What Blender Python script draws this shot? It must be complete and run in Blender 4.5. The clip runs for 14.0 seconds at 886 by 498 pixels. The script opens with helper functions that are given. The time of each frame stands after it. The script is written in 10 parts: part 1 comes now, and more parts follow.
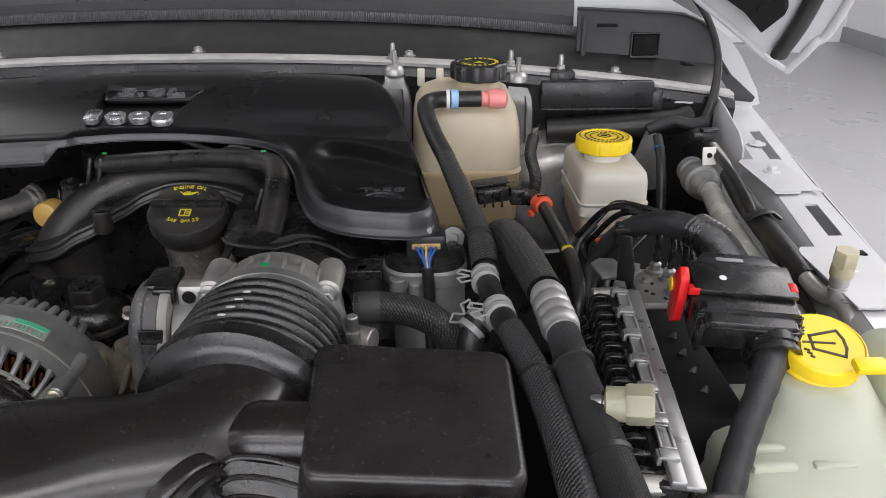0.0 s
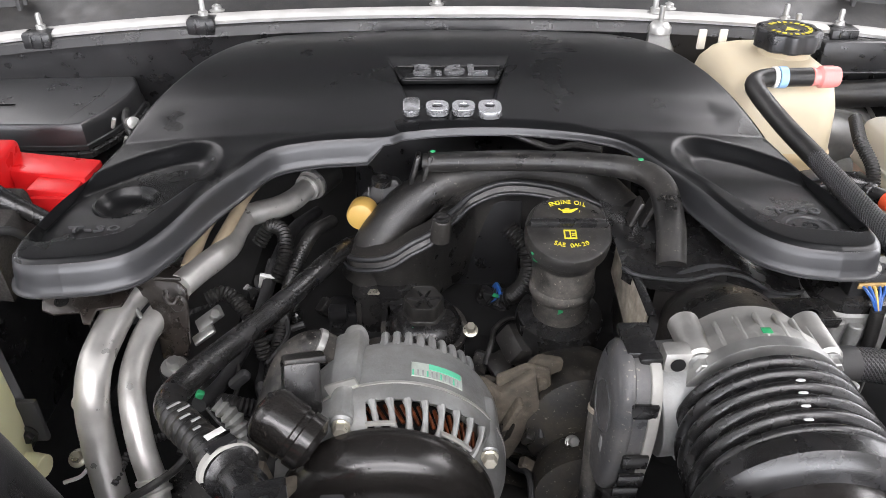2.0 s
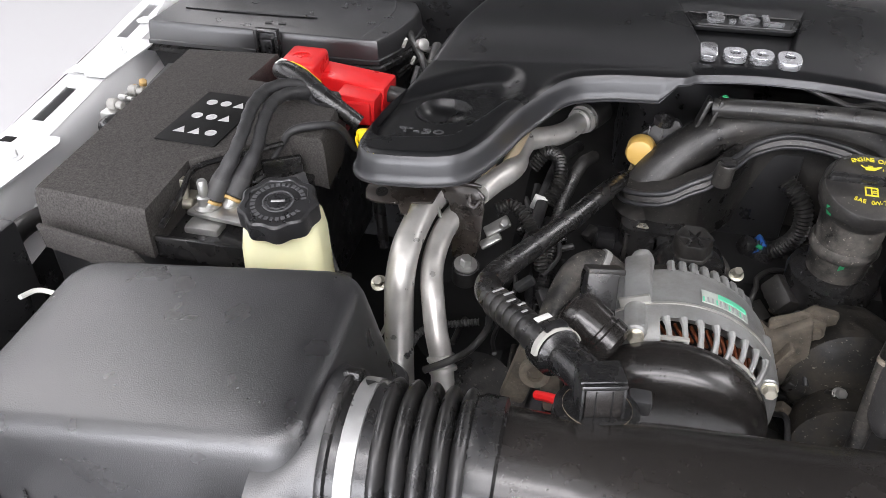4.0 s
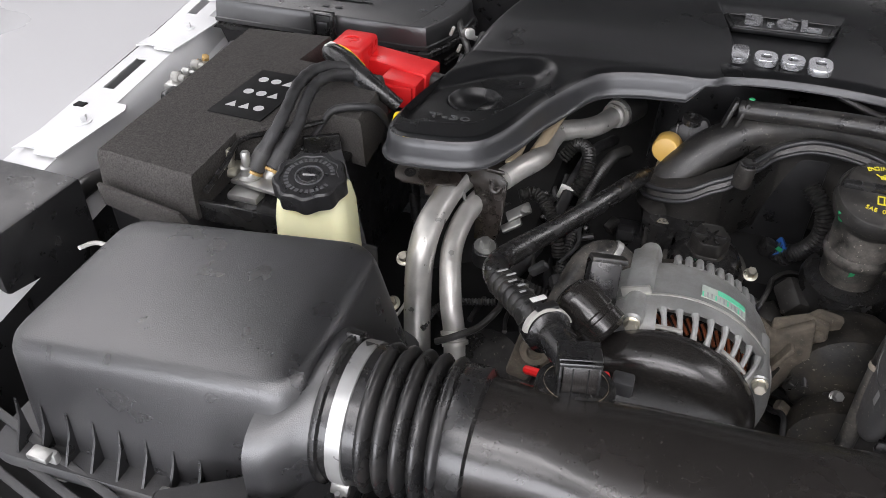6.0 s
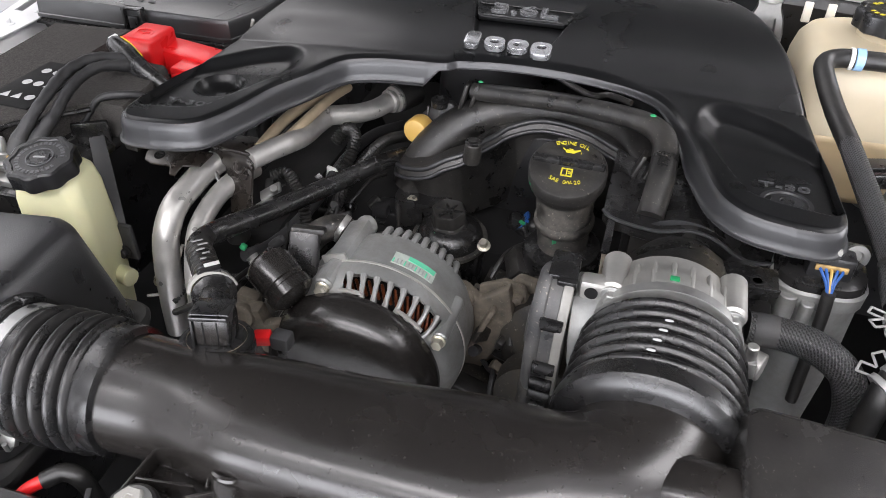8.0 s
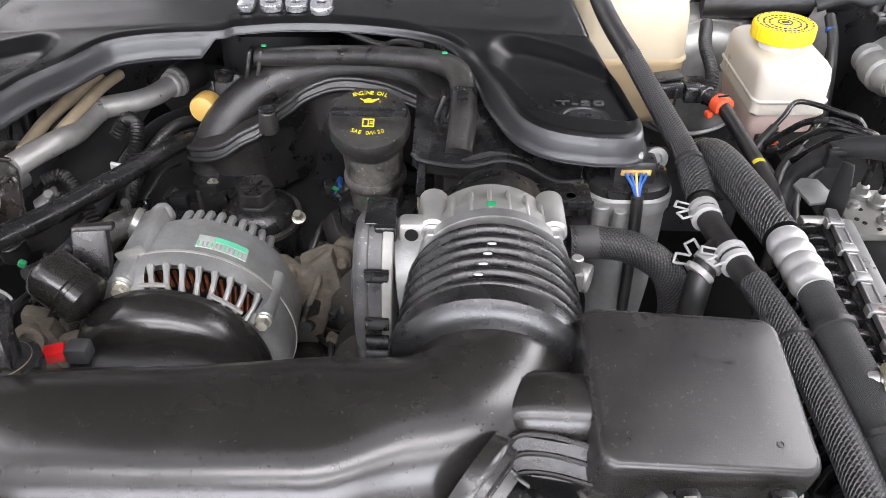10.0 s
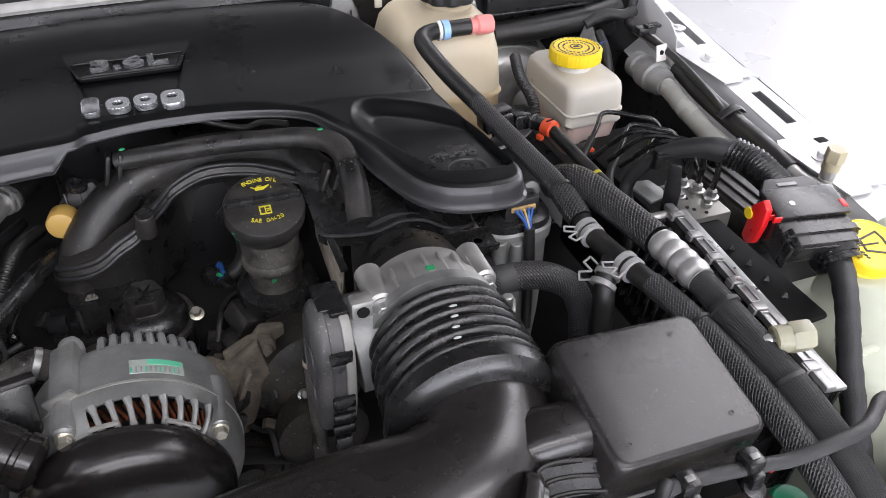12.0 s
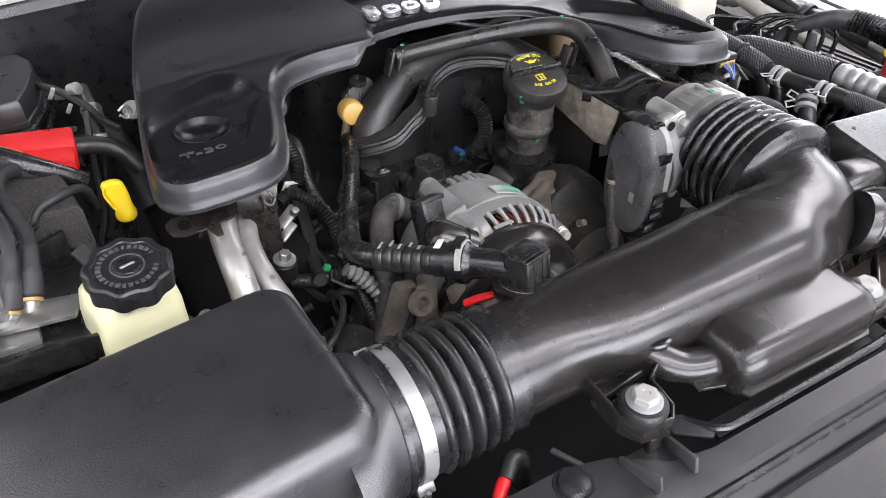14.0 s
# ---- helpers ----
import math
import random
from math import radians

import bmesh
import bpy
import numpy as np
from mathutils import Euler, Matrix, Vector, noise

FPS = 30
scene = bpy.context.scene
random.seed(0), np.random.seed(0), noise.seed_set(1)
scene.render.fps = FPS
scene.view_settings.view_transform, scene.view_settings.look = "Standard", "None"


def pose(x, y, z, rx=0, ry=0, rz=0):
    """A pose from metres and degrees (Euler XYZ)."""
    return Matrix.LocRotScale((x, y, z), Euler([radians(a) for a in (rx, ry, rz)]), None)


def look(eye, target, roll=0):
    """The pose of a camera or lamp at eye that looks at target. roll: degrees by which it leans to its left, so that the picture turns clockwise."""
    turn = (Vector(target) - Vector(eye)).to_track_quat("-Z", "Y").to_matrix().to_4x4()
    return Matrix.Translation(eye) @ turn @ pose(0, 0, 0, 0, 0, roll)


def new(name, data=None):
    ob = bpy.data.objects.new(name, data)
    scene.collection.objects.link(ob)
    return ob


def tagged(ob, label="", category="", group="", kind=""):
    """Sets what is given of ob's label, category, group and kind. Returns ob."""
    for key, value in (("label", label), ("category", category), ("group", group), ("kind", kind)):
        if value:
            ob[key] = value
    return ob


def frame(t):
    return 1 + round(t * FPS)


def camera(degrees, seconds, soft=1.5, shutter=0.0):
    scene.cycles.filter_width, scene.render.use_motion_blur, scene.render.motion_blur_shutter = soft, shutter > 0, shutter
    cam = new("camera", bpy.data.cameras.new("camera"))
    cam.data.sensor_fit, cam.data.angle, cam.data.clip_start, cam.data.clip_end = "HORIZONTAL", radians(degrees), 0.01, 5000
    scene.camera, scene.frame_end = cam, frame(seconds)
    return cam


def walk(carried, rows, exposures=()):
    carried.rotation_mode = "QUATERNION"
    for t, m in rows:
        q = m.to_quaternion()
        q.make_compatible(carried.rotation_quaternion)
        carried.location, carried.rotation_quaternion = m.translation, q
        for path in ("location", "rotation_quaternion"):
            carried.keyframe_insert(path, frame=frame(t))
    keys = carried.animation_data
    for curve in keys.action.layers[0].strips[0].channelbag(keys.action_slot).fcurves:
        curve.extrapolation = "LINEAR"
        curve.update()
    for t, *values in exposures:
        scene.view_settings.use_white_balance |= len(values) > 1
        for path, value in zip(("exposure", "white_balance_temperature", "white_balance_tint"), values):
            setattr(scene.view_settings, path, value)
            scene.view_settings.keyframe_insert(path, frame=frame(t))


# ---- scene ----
cam = camera(60.7, 14.0, soft=0.85)
METRES, EYE, TILT, LEAN, TURN = 1.6, 1.4, -25.0, 0.0, -1.85
ROWS = [
    (0.0, 0.0, 0.0, 0.0, 0.0, 0.0, -0.0),
    (0.5, -0.0375, 0.0023, 0.0127, -0.14, -0.41, 0.01),
    (1.0, -0.0846, 0.0092, 0.0292, -0.27, -2.7, 0.04),
    (1.5, -0.1408, 0.0267, 0.0437, -0.41, -6.11, -0.02),
    (2.0, -0.1901, 0.0419, 0.0618, 0.38, -8.2, -0.28),
    (2.5, -0.2351, 0.0502, 0.0752, 2.61, -9.07, -1.38),
    (3.0, -0.265, 0.0473, 0.079, 6.42, -9.72, -3.08),
    (3.5, -0.2651, 0.0317, 0.0671, 9.95, -10.92, -4.79),
    (4.0, -0.2531, 0.0048, 0.0448, 12.92, -12.13, -6.24),
    (6.5, -0.2017, -0.0085, 0.0547, 18.94, -14.05, -9.1),
    (7.0, -0.165, -0.007, 0.0574, 19.06, -14.2, -9.11),
    (7.5, -0.129, -0.0027, 0.0623, 18.6, -14.11, -8.92),
    (8.0, -0.0874, 0.0017, 0.0638, 17.07, -13.86, -8.22),
    (8.5, -0.047, 0.0121, 0.061, 13.28, -13.46, -6.62),
    (11.0, -0.0856, 0.0198, 0.0463, -4.95, -13.02, 2.08),
    (11.5, -0.0878, 0.0197, 0.0582, -9.14, -13.21, 4.04),
    (12.0, -0.1512, 0.0068, 0.0759, -17.29, -13.51, 7.44),
    (12.5, -0.2379, 0.0022, 0.0777, -24.94, -14.16, 10.58),
    (13.0, -0.307, 0.0046, 0.0665, -26.69, -14.19, 11.66),
    (13.5, -0.3574, -0.0119, 0.0539, -26.83, -14.03, 11.8),
    (14.0, -0.4004, -0.0186, 0.0407, -26.36, -13.95, 11.67),
]
path = [(t, pose(0.28, 0, EYE, TILT, LEAN, TURN) @ pose(METRES * x, METRES * y, METRES * z, 90 + pitch, roll, yaw)) for t, x, y, z, yaw, pitch, roll in ROWS]
path += [
    (4.2, look((-0.113, 0.03, 1.45), (-0.492, 1.595, 0.264), 0.5)),
    (6.3, look((-0.061, 0.03, 1.484), (-0.567, 1.529, 0.261), 0.5)),
    (8.7, look((0.222, 0.067, 1.466), (-0.076, 1.619, 0.241), 0.5)),
    (10.8, look((0.121, 0.056, 1.45), (0.273, 1.621, 0.213), 0.1)),
]
path.sort(key=lambda row: row[0])
# the camera opens up over the dark bay and closes again before the white fenders
STOPS = [(0.0, -1.36, 6500, 10), (0.5, -1.06, 6500, 10), (1.0, -0.86, 6500, 10), (1.5, -0.5, 6500, 10), (2.5, -0.03, 6500, 10), (3.5, -0.06, 6500, 10), (6.5, -0.56, 6500, 10), (7.5, -0.53, 6500, 10), (8.5, -0.13, 6500, 10), (11.0, 0.02, 6350, 12), (11.5, -0.17, 6350, 12), (12.0, -0.85, 6350, 12), (12.5, -1.27, 6350, 12), (13.0, -1.28, 6350, 12), (13.5, -0.65, 6350, 12), (14.0, -0.16, 6350, 12)]
walk(cam, path, exposures=STOPS)

# ---- light: a white showroom with panels of ceiling lamps ----
world = bpy.data.worlds.new("world")
scene.world = world
world.use_nodes = True
world.node_tree.nodes["Background"].inputs[0].default_value = (0.9, 0.95, 1.0, 1)
world.node_tree.nodes["Background"].inputs[1].default_value = 0.05


def area_lamp(name, eye, target, w, h, watts, col=(1.0, 0.965, 0.985)):
    data = bpy.data.lights.new(name, "AREA")
    data.shape, data.size, data.size_y, data.energy, data.color = "RECTANGLE", w, h, watts, col
    ob = new(name, data)
    ob.matrix_world = look(eye, target)
    return ob


# wide luminous ceiling panels over both sides of the car and before its front
area_lamp("ceiling_panel_light", (-2.75, 2.4, 3.4), (-2.75, 2.401, 0), 2.5, 4.4, 165)
area_lamp("ceiling_panel_light", (2.9, 2.2, 3.4), (2.9, 2.201, 0), 2.4, 4.4, 325)
for y in (-1.55, -3.0):
    area_lamp("ceiling_panel_light", (0.2, y, 3.4), (0.2, y + 0.001, 0), 4.2, 0.6, 115)
# daylight through the glass front and a side window
area_lamp("window_daylight", (-0.4, -4.97, 1.55), (-0.4, 0, 1.55), 7.0, 2.2, 560, (0.93, 0.935, 1.0))
area_lamp("window_daylight", (4.76, 2.8, 1.4), (0, 2.8, 1.4), 3.4, 2.3, 150, (0.95, 0.95, 1.0))

# ---- materials ----
def mat(name, col, rough=0.5, metal=0.0, var=0.2, scale=60.0, bump=0.15, grain=900.0, dust=0.0, dust_col=(0.22, 0.2, 0.17), coat=0.0, sss=0.0, spec=0.5, rvar=0.12, trans=0.0, speck=0.0):
    m = bpy.data.materials.new(name)
    m.use_nodes = True
    nt = m.node_tree
    N, L = nt.nodes, nt.links
    b = N["Principled BSDF"]
    tc = N.new("ShaderNodeTexCoord")
    big = N.new("ShaderNodeTexNoise")
    big.inputs["Scale"].default_value, big.inputs["Detail"].default_value = scale, 6
    L.new(tc.outputs["Object"], big.inputs["Vector"])
    ramp = N.new("ShaderNodeMapRange")
    ramp.inputs["From Min"].default_value, ramp.inputs["From Max"].default_value = 0.3, 0.7
    L.new(big.outputs["Fac"], ramp.inputs["Value"])
    mix = N.new("ShaderNodeMix")
    mix.data_type = "RGBA"
    mix.inputs["A"].default_value = (*[c * (1 - var) for c in col], 1)
    mix.inputs["B"].default_value = (*[min(1, c * (1 + var)) for c in col], 1)
    L.new(ramp.outputs[0], mix.inputs["Factor"])
    colour = mix.outputs["Result"]
    rr = N.new("ShaderNodeMapRange")
    rr.inputs["To Min"].default_value, rr.inputs["To Max"].default_value = max(0.03, rough - rvar), min(1, rough + rvar)
    L.new(ramp.outputs[0], rr.inputs["Value"])
    roughness = rr.outputs[0]
    if dust:
        d = N.new("ShaderNodeTexNoise")
        d.inputs["Scale"].default_value, d.inputs["Detail"].default_value, d.inputs["Roughness"].default_value = scale * 0.6, 10, 0.75
        L.new(tc.outputs["Object"], d.inputs["Vector"])
        dr = N.new("ShaderNodeMapRange")
        dr.inputs["From Min"].default_value, dr.inputs["From Max"].default_value = 0.42, 0.78
        dr.inputs["To Max"].default_value = dust
        L.new(d.outputs["Fac"], dr.inputs["Value"])
        dm = N.new("ShaderNodeMix")
        dm.data_type = "RGBA"
        dm.inputs["B"].default_value = (*dust_col, 1)
        L.new(dr.outputs[0], dm.inputs["Factor"])
        L.new(colour, dm.inputs["A"])
        colour = dm.outputs["Result"]
        ra = N.new("ShaderNodeMath")
        ra.operation, ra.use_clamp = "ADD", True
        L.new(roughness, ra.inputs[0])
        L.new(dr.outputs[0], ra.inputs[1])
        roughness = ra.outputs[0]
    if speck:
        sn = N.new("ShaderNodeTexNoise")
        sn.inputs["Scale"].default_value, sn.inputs["Detail"].default_value = 420, 2
        L.new(tc.outputs["Object"], sn.inputs["Vector"])
        sr = N.new("ShaderNodeMapRange")
        sr.inputs["From Min"].default_value, sr.inputs["From Max"].default_value, sr.inputs["To Max"].default_value = 0.66, 0.74, speck
        L.new(sn.outputs["Fac"], sr.inputs["Value"])
        sm = N.new("ShaderNodeMix")
        sm.data_type = "RGBA"
        sm.inputs["B"].default_value = (0.34, 0.31, 0.26, 1)
        L.new(sr.outputs[0], sm.inputs["Factor"])
        L.new(colour, sm.inputs["A"])
        colour = sm.outputs["Result"]
    L.new(colour, b.inputs["Base Color"])
    L.new(roughness, b.inputs["Roughness"])
    b.inputs["Metallic"].default_value = metal
    b.inputs["Specular IOR Level"].default_value = spec
    b.inputs["Coat Weight"].default_value = coat
    if trans:
        b.inputs["Transmission Weight"].default_value = trans
    if sss:
        b.inputs["Subsurface Weight"].default_value = sss
        b.inputs["Subsurface Radius"].default_value = (1, 0.9, 0.7)
        b.inputs["Subsurface Scale"].default_value = 0.01
    if bump:
        g = N.new("ShaderNodeTexNoise")
        g.inputs["Scale"].default_value, g.inputs["Detail"].default_value = grain, 3
        L.new(tc.outputs["Object"], g.inputs["Vector"])
        bp = N.new("ShaderNodeBump")
        bp.inputs["Strength"].default_value, bp.inputs["Distance"].default_value = bump, 0.0006
        L.new(g.outputs["Fac"], bp.inputs["Height"])
        L.new(bp.outputs[0], b.inputs["Normal"])
    return m


def weave(name, col, light, size, rough=0.55, stretch=1.0):
    """Braided or knitted sleeve: a diagonal weave along the tube's own coordinates (metres)."""
    m = bpy.data.materials.new(name)
    m.use_nodes = True
    N, L = m.node_tree.nodes, m.node_tree.links
    b = N["Principled BSDF"]
    uv = N.new("ShaderNodeUVMap")
    sep = N.new("ShaderNodeSeparateXYZ")
    L.new(uv.outputs[0], sep.inputs[0])

    def math_node(op, a, c=None, k=None):
        n = N.new("ShaderNodeMath")
        n.operation = op
        L.new(a, n.inputs[0])
        if c is not None:
            L.new(c, n.inputs[1])
        if k is not None:
            n.inputs[1].default_value = k
        return n.outputs[0]

    u = math_node("MULTIPLY", sep.outputs[0], k=math.pi / size)
    v = math_node("MULTIPLY", sep.outputs[1], k=math.pi / size * stretch)
    p = math_node("SINE", math_node("ADD", u, v))
    q = math_node("SINE", math_node("SUBTRACT", u, v))
    hgt = math_node("MAXIMUM", math_node("ABSOLUTE", p), math_node("MULTIPLY", math_node("ABSOLUTE", q), k=0.82))
    fine = math_node("MULTIPLY", p, q)
    mix = N.new("ShaderNodeMix")
    mix.data_type = "RGBA"
    mix.inputs["A"].default_value, mix.inputs["B"].default_value = (*col, 1), (*light, 1)
    mr = N.new("ShaderNodeMapRange")
    mr.inputs["From Min"].default_value, mr.inputs["From Max"].default_value = 0.55, 1.0
    L.new(math_node("ADD", hgt, math_node("MULTIPLY", fine, k=0.15)), mr.inputs["Value"])
    L.new(mr.outputs[0], mix.inputs["Factor"])
    L.new(mix.outputs["Result"], b.inputs["Base Color"])
    b.inputs["Roughness"].default_value = rough
    bp = N.new("ShaderNodeBump")
    bp.inputs["Strength"].default_value, bp.inputs["Distance"].default_value = 0.9, 0.0012
    L.new(mr.outputs[0], bp.inputs["Height"])
    L.new(bp.outputs[0], b.inputs["Normal"])
    return m


BLACK = mat("black_moulded_plastic", (0.014, 0.014, 0.0147), 0.34, var=0.15, bump=0.2, grain=1500, speck=0.05)
AIRBOX = mat("satin_air_box_plastic", (0.022, 0.022, 0.023), 0.3, var=0.14, scale=30, bump=0.4, grain=1300, rvar=0.04, spec=1.0)
LIDBOX = mat("dusty_smooth_lid_plastic", (0.017, 0.016, 0.0155), 0.23, var=0.12, scale=25, bump=0.14, grain=1400, rvar=0.05, dust=0.06, speck=0.08, spec=0.45)
# lip, rims and ridges: light they catch is put into a paler base
EDGE = mat("lit_satin_edge", (0.026, 0.0265, 0.028), 0.34, var=0.06, scale=20, bump=0.06, grain=1500, rvar=0.03, spec=0.55)
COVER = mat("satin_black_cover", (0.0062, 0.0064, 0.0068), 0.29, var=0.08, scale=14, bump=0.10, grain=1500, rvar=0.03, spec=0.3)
# moulded figures: light on their relief is put in as a lighter grey
LIP = mat("relief_lit_grey", (0.072, 0.073, 0.076), 0.36, var=0.08, scale=20, bump=0.25, grain=2200, rvar=0.05)
GLOSS = mat("smooth_black_plastic", (0.0155, 0.0140, 0.0132), 0.235, var=0.1, scale=25, bump=0.05, rvar=0.06, dust=0.03, speck=0.03, spec=0.6)
SEMI = mat("semi_gloss_black", (0.011, 0.011, 0.0115), 0.25, var=0.15, bump=0.12, grain=1200, rvar=0.07, dust=0.06, speck=0.06, spec=0.6)
DUSTY = mat("dusty_black_plastic", (0.011, 0.0108, 0.0106), 0.31, var=0.35, scale=35, bump=0.3, dust=0.32, dust_col=(0.15, 0.138, 0.122), speck=0.28)
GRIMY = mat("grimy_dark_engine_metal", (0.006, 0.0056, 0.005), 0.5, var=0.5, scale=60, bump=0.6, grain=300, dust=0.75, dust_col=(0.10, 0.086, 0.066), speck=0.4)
SEALRUB = mat("weathered_grey_rubber", (0.055, 0.055, 0.057), 0.5, var=0.25, scale=120, bump=0.3, dust=0.2, dust_col=(0.14, 0.14, 0.135))
BELLOWS = mat("satin_black_bellows_rubber", (0.013, 0.013, 0.0135), 0.27, var=0.2, scale=50, bump=0.12, grain=900, rvar=0.06, dust=0.08, speck=0.08)
RUBBER = mat("black_rubber", (0.011, 0.011, 0.011), 0.4, var=0.15, bump=0.15, dust=0.12, speck=0.06)
TAPE = mat("cloth_harness_tape", (0.021, 0.021, 0.022), 0.55, var=0.35, scale=90, bump=0.5, grain=700)
# near-black: shade in holes, grooves and the deep bay is put in here
VOID = mat("shade_and_label_black", (0.006, 0.006, 0.006), 0.8, var=0.3, scale=20, spec=0.25)
PANEL = mat("grained_black_panel_plastic", (0.016, 0.016, 0.0168), 0.42, var=0.18, scale=30, bump=0.2, grain=1100, rvar=0.05, spec=0.4, dust=0.05, speck=0.04)
GREYPL = mat("grey_black_panel", (0.032, 0.0325, 0.034), 0.55, var=0.2, scale=18, bump=0.3, dust=0.15)
ALU = mat("cast_aluminium", (0.50, 0.495, 0.47), 0.40, metal=0.75, var=0.15, scale=50, bump=0.35, grain=600, dust=0.2, dust_col=(0.3, 0.27, 0.22))
ALUD = mat("dull_grey_casting", (0.28, 0.285, 0.28), 0.42, metal=0.5, var=0.2, scale=40, bump=0.35, grain=700, dust=0.45, dust_col=(0.17, 0.145, 0.115), speck=0.1)
DIRTCAST = mat("dusty_tan_casting", (0.085, 0.073, 0.058), 0.7, metal=0.2, var=0.6, scale=70, bump=0.8, grain=200, dust=0.9, dust_col=(0.24, 0.205, 0.16), speck=0.3)
TUBEALU = mat("brushed_aluminium_tube", (0.52, 0.51, 0.485), 0.38, metal=0.58, var=0.12, scale=80, bump=0.12)
STEEL = mat("zinc_steel", (0.40, 0.40, 0.385), 0.4, metal=0.8, var=0.15, scale=90, bump=0.1)
POLISH = mat("polished_badge_metal", (0.44, 0.444, 0.455), 0.26, metal=0.85, var=0.05, rvar=0.04, bump=0.0)
GLASS = mat("dark_tinted_glass", (0.006, 0.007, 0.007), 0.06, var=0.1, scale=3, bump=0, rvar=0.02)
CHROME = mat("bright_metal", (0.46, 0.455, 0.445), 0.42, metal=0.6, var=0.06, scale=60)
BOLT = mat("zinc_bolt", (0.6, 0.57, 0.48), 0.35, metal=0.8, var=0.15, scale=120)
PAINT = mat("white_car_paint", (0.58, 0.585, 0.588), 0.32, var=0.06, scale=8, bump=0.04, coat=0.4, rvar=0.06, dust=0.06, dust_col=(0.45, 0.42, 0.38))
# white paint toned darker: the lip's dimmer light is put in the colour
DIMWHITE = mat("dimmed_dusty_white", (0.40, 0.395, 0.38), 0.5, var=0.14, scale=40, bump=0.1, dust=0.25, dust_col=(0.30, 0.28, 0.25))
ZINC = mat("matt_zinc_spring_steel", (0.36, 0.36, 0.355), 0.45, metal=0.15, var=0.08, scale=80)
OILY = mat("oily_brown_black_steel", (0.022, 0.0175, 0.015), 0.26, metal=0.2, var=0.4, scale=45, bump=0.4, grain=250, speck=0.12, dust=0.12, spec=0.8)
RAIL = mat("pressed_silver_rail", (0.35, 0.35, 0.345), 0.36, metal=0.6, var=0.12, scale=60, bump=0.12)
MACHINED = mat("machined_block_metal", (0.23, 0.222, 0.205), 0.42, metal=0.4, var=0.08, scale=70)
FUSELID = mat("satin_fuse_lid_plastic", (0.020, 0.0202, 0.021), 0.3, var=0.1, scale=30, bump=0.2, grain=1600, rvar=0.03, spec=0.9)
NECKDUST = mat("heavily_dusted_plastic", (0.010, 0.0097, 0.0093), 0.42, var=0.4, scale=70, bump=0.5, dust=1.0, dust_col=(0.19, 0.175, 0.155), speck=0.8)
ACTU = mat("dusty_smoke_grey_cover", (0.055, 0.056, 0.060), 0.34, var=0.3, scale=45, bump=0.3, dust=0.6, dust_col=(0.20, 0.19, 0.175), speck=0.6)
SHIELD = mat("stained_cream_plate", (0.34, 0.30, 0.24), 0.65, var=0.45, scale=60, bump=0.4, grain=300, dust=1.0, dust_col=(0.07, 0.06, 0.05), speck=0.25)
GASKET = mat("pale_grey_plate", (0.3, 0.295, 0.275), 0.5, var=0.15, scale=60, dust=0.3)
WHITEPL = mat("white_plastic", (0.75, 0.74, 0.7), 0.4, var=0.05)
BEIGE = mat("beige_coolant_tank_plastic", (0.56, 0.485, 0.345), 0.4, var=0.08, scale=18, bump=0.1, sss=0.25)
TANKLOW = mat("coolant_shade_plastic", (0.56, 0.435, 0.265), 0.42, var=0.08, scale=18, bump=0.1, sss=0.25)
CREAM = mat("cream_reservoir_plastic", (0.60, 0.57, 0.50), 0.38, var=0.06, scale=18, bump=0.1, sss=0.25)
PINKISH = mat("pink_brake_fluid_shade", (0.72, 0.56, 0.5), 0.4, var=0.06, scale=25, bump=0.1, sss=0.25)
LEMON = mat("pale_yellow_reservoir", (0.78, 0.76, 0.48), 0.42, var=0.06, scale=18, bump=0.1, sss=0.25)
MILKY = mat("milky_washer_tank", (0.46, 0.485, 0.385), 0.42, var=0.06, scale=14, bump=0.15, sss=0.25)
YELLOW = mat("yellow_cap_plastic", (0.86, 0.62, 0.015), 0.4, var=0.05, scale=30, bump=0.1)
AMBER = mat("amber_plug", (0.5, 0.32, 0.085), 0.42, var=0.06, sss=0.2)
RED = mat("red_plastic", (0.62, 0.012, 0.014), 0.36, var=0.06, scale=30, bump=0.1)
REDRUB = mat("red_orange_plastic", (0.72, 0.09, 0.03), 0.4, var=0.06)
PINK = mat("pink_plug", (0.8, 0.28, 0.26), 0.4, var=0.06, sss=0.2)
BLUE = mat("blue_plastic", (0.02, 0.085, 0.30), 0.4, var=0.1)
SKY = mat("light_blue_band", (0.3, 0.5, 0.75), 0.4, var=0.1)
GREEN = mat("green_mark", (0.02, 0.27, 0.10), 0.5, var=0.1)
BROWNHOSE = mat("brown_dusty_rubber", (0.060, 0.047, 0.036), 0.45, var=0.25, scale=25, bump=0.2, dust=0.3, dust_col=(0.12, 0.10, 0.075))
GREENCAP = mat("green_reservoir_plastic", (0.012, 0.19, 0.095), 0.4, var=0.08, scale=30)
COPPER = mat("copper_winding", (0.12, 0.03, 0.008), 0.5, metal=0.6, var=0.5, scale=150)
HOODPAD = mat("black_hood_insulation", (0.012, 0.012, 0.012), 0.85, var=0.2, scale=30, bump=0.4, spec=0.2)
FELT = mat("black_felt_blanket", (0.050, 0.0475, 0.0455), 0.95, var=0.5, scale=700, bump=0.9, grain=900, dust=0.1, spec=0.1)
CREAMCAP = mat("cream_translucent_cap", (0.30, 0.29, 0.205), 0.34, var=0.1, scale=60, sss=0.3)
TAN = mat("tan_cap_plastic", (0.45, 0.4, 0.27), 0.45, var=0.08, sss=0.2)
LUG = mat("tarnished_brass_lug", (0.45, 0.3, 0.12), 0.5, metal=0.4, var=0.3, scale=150)
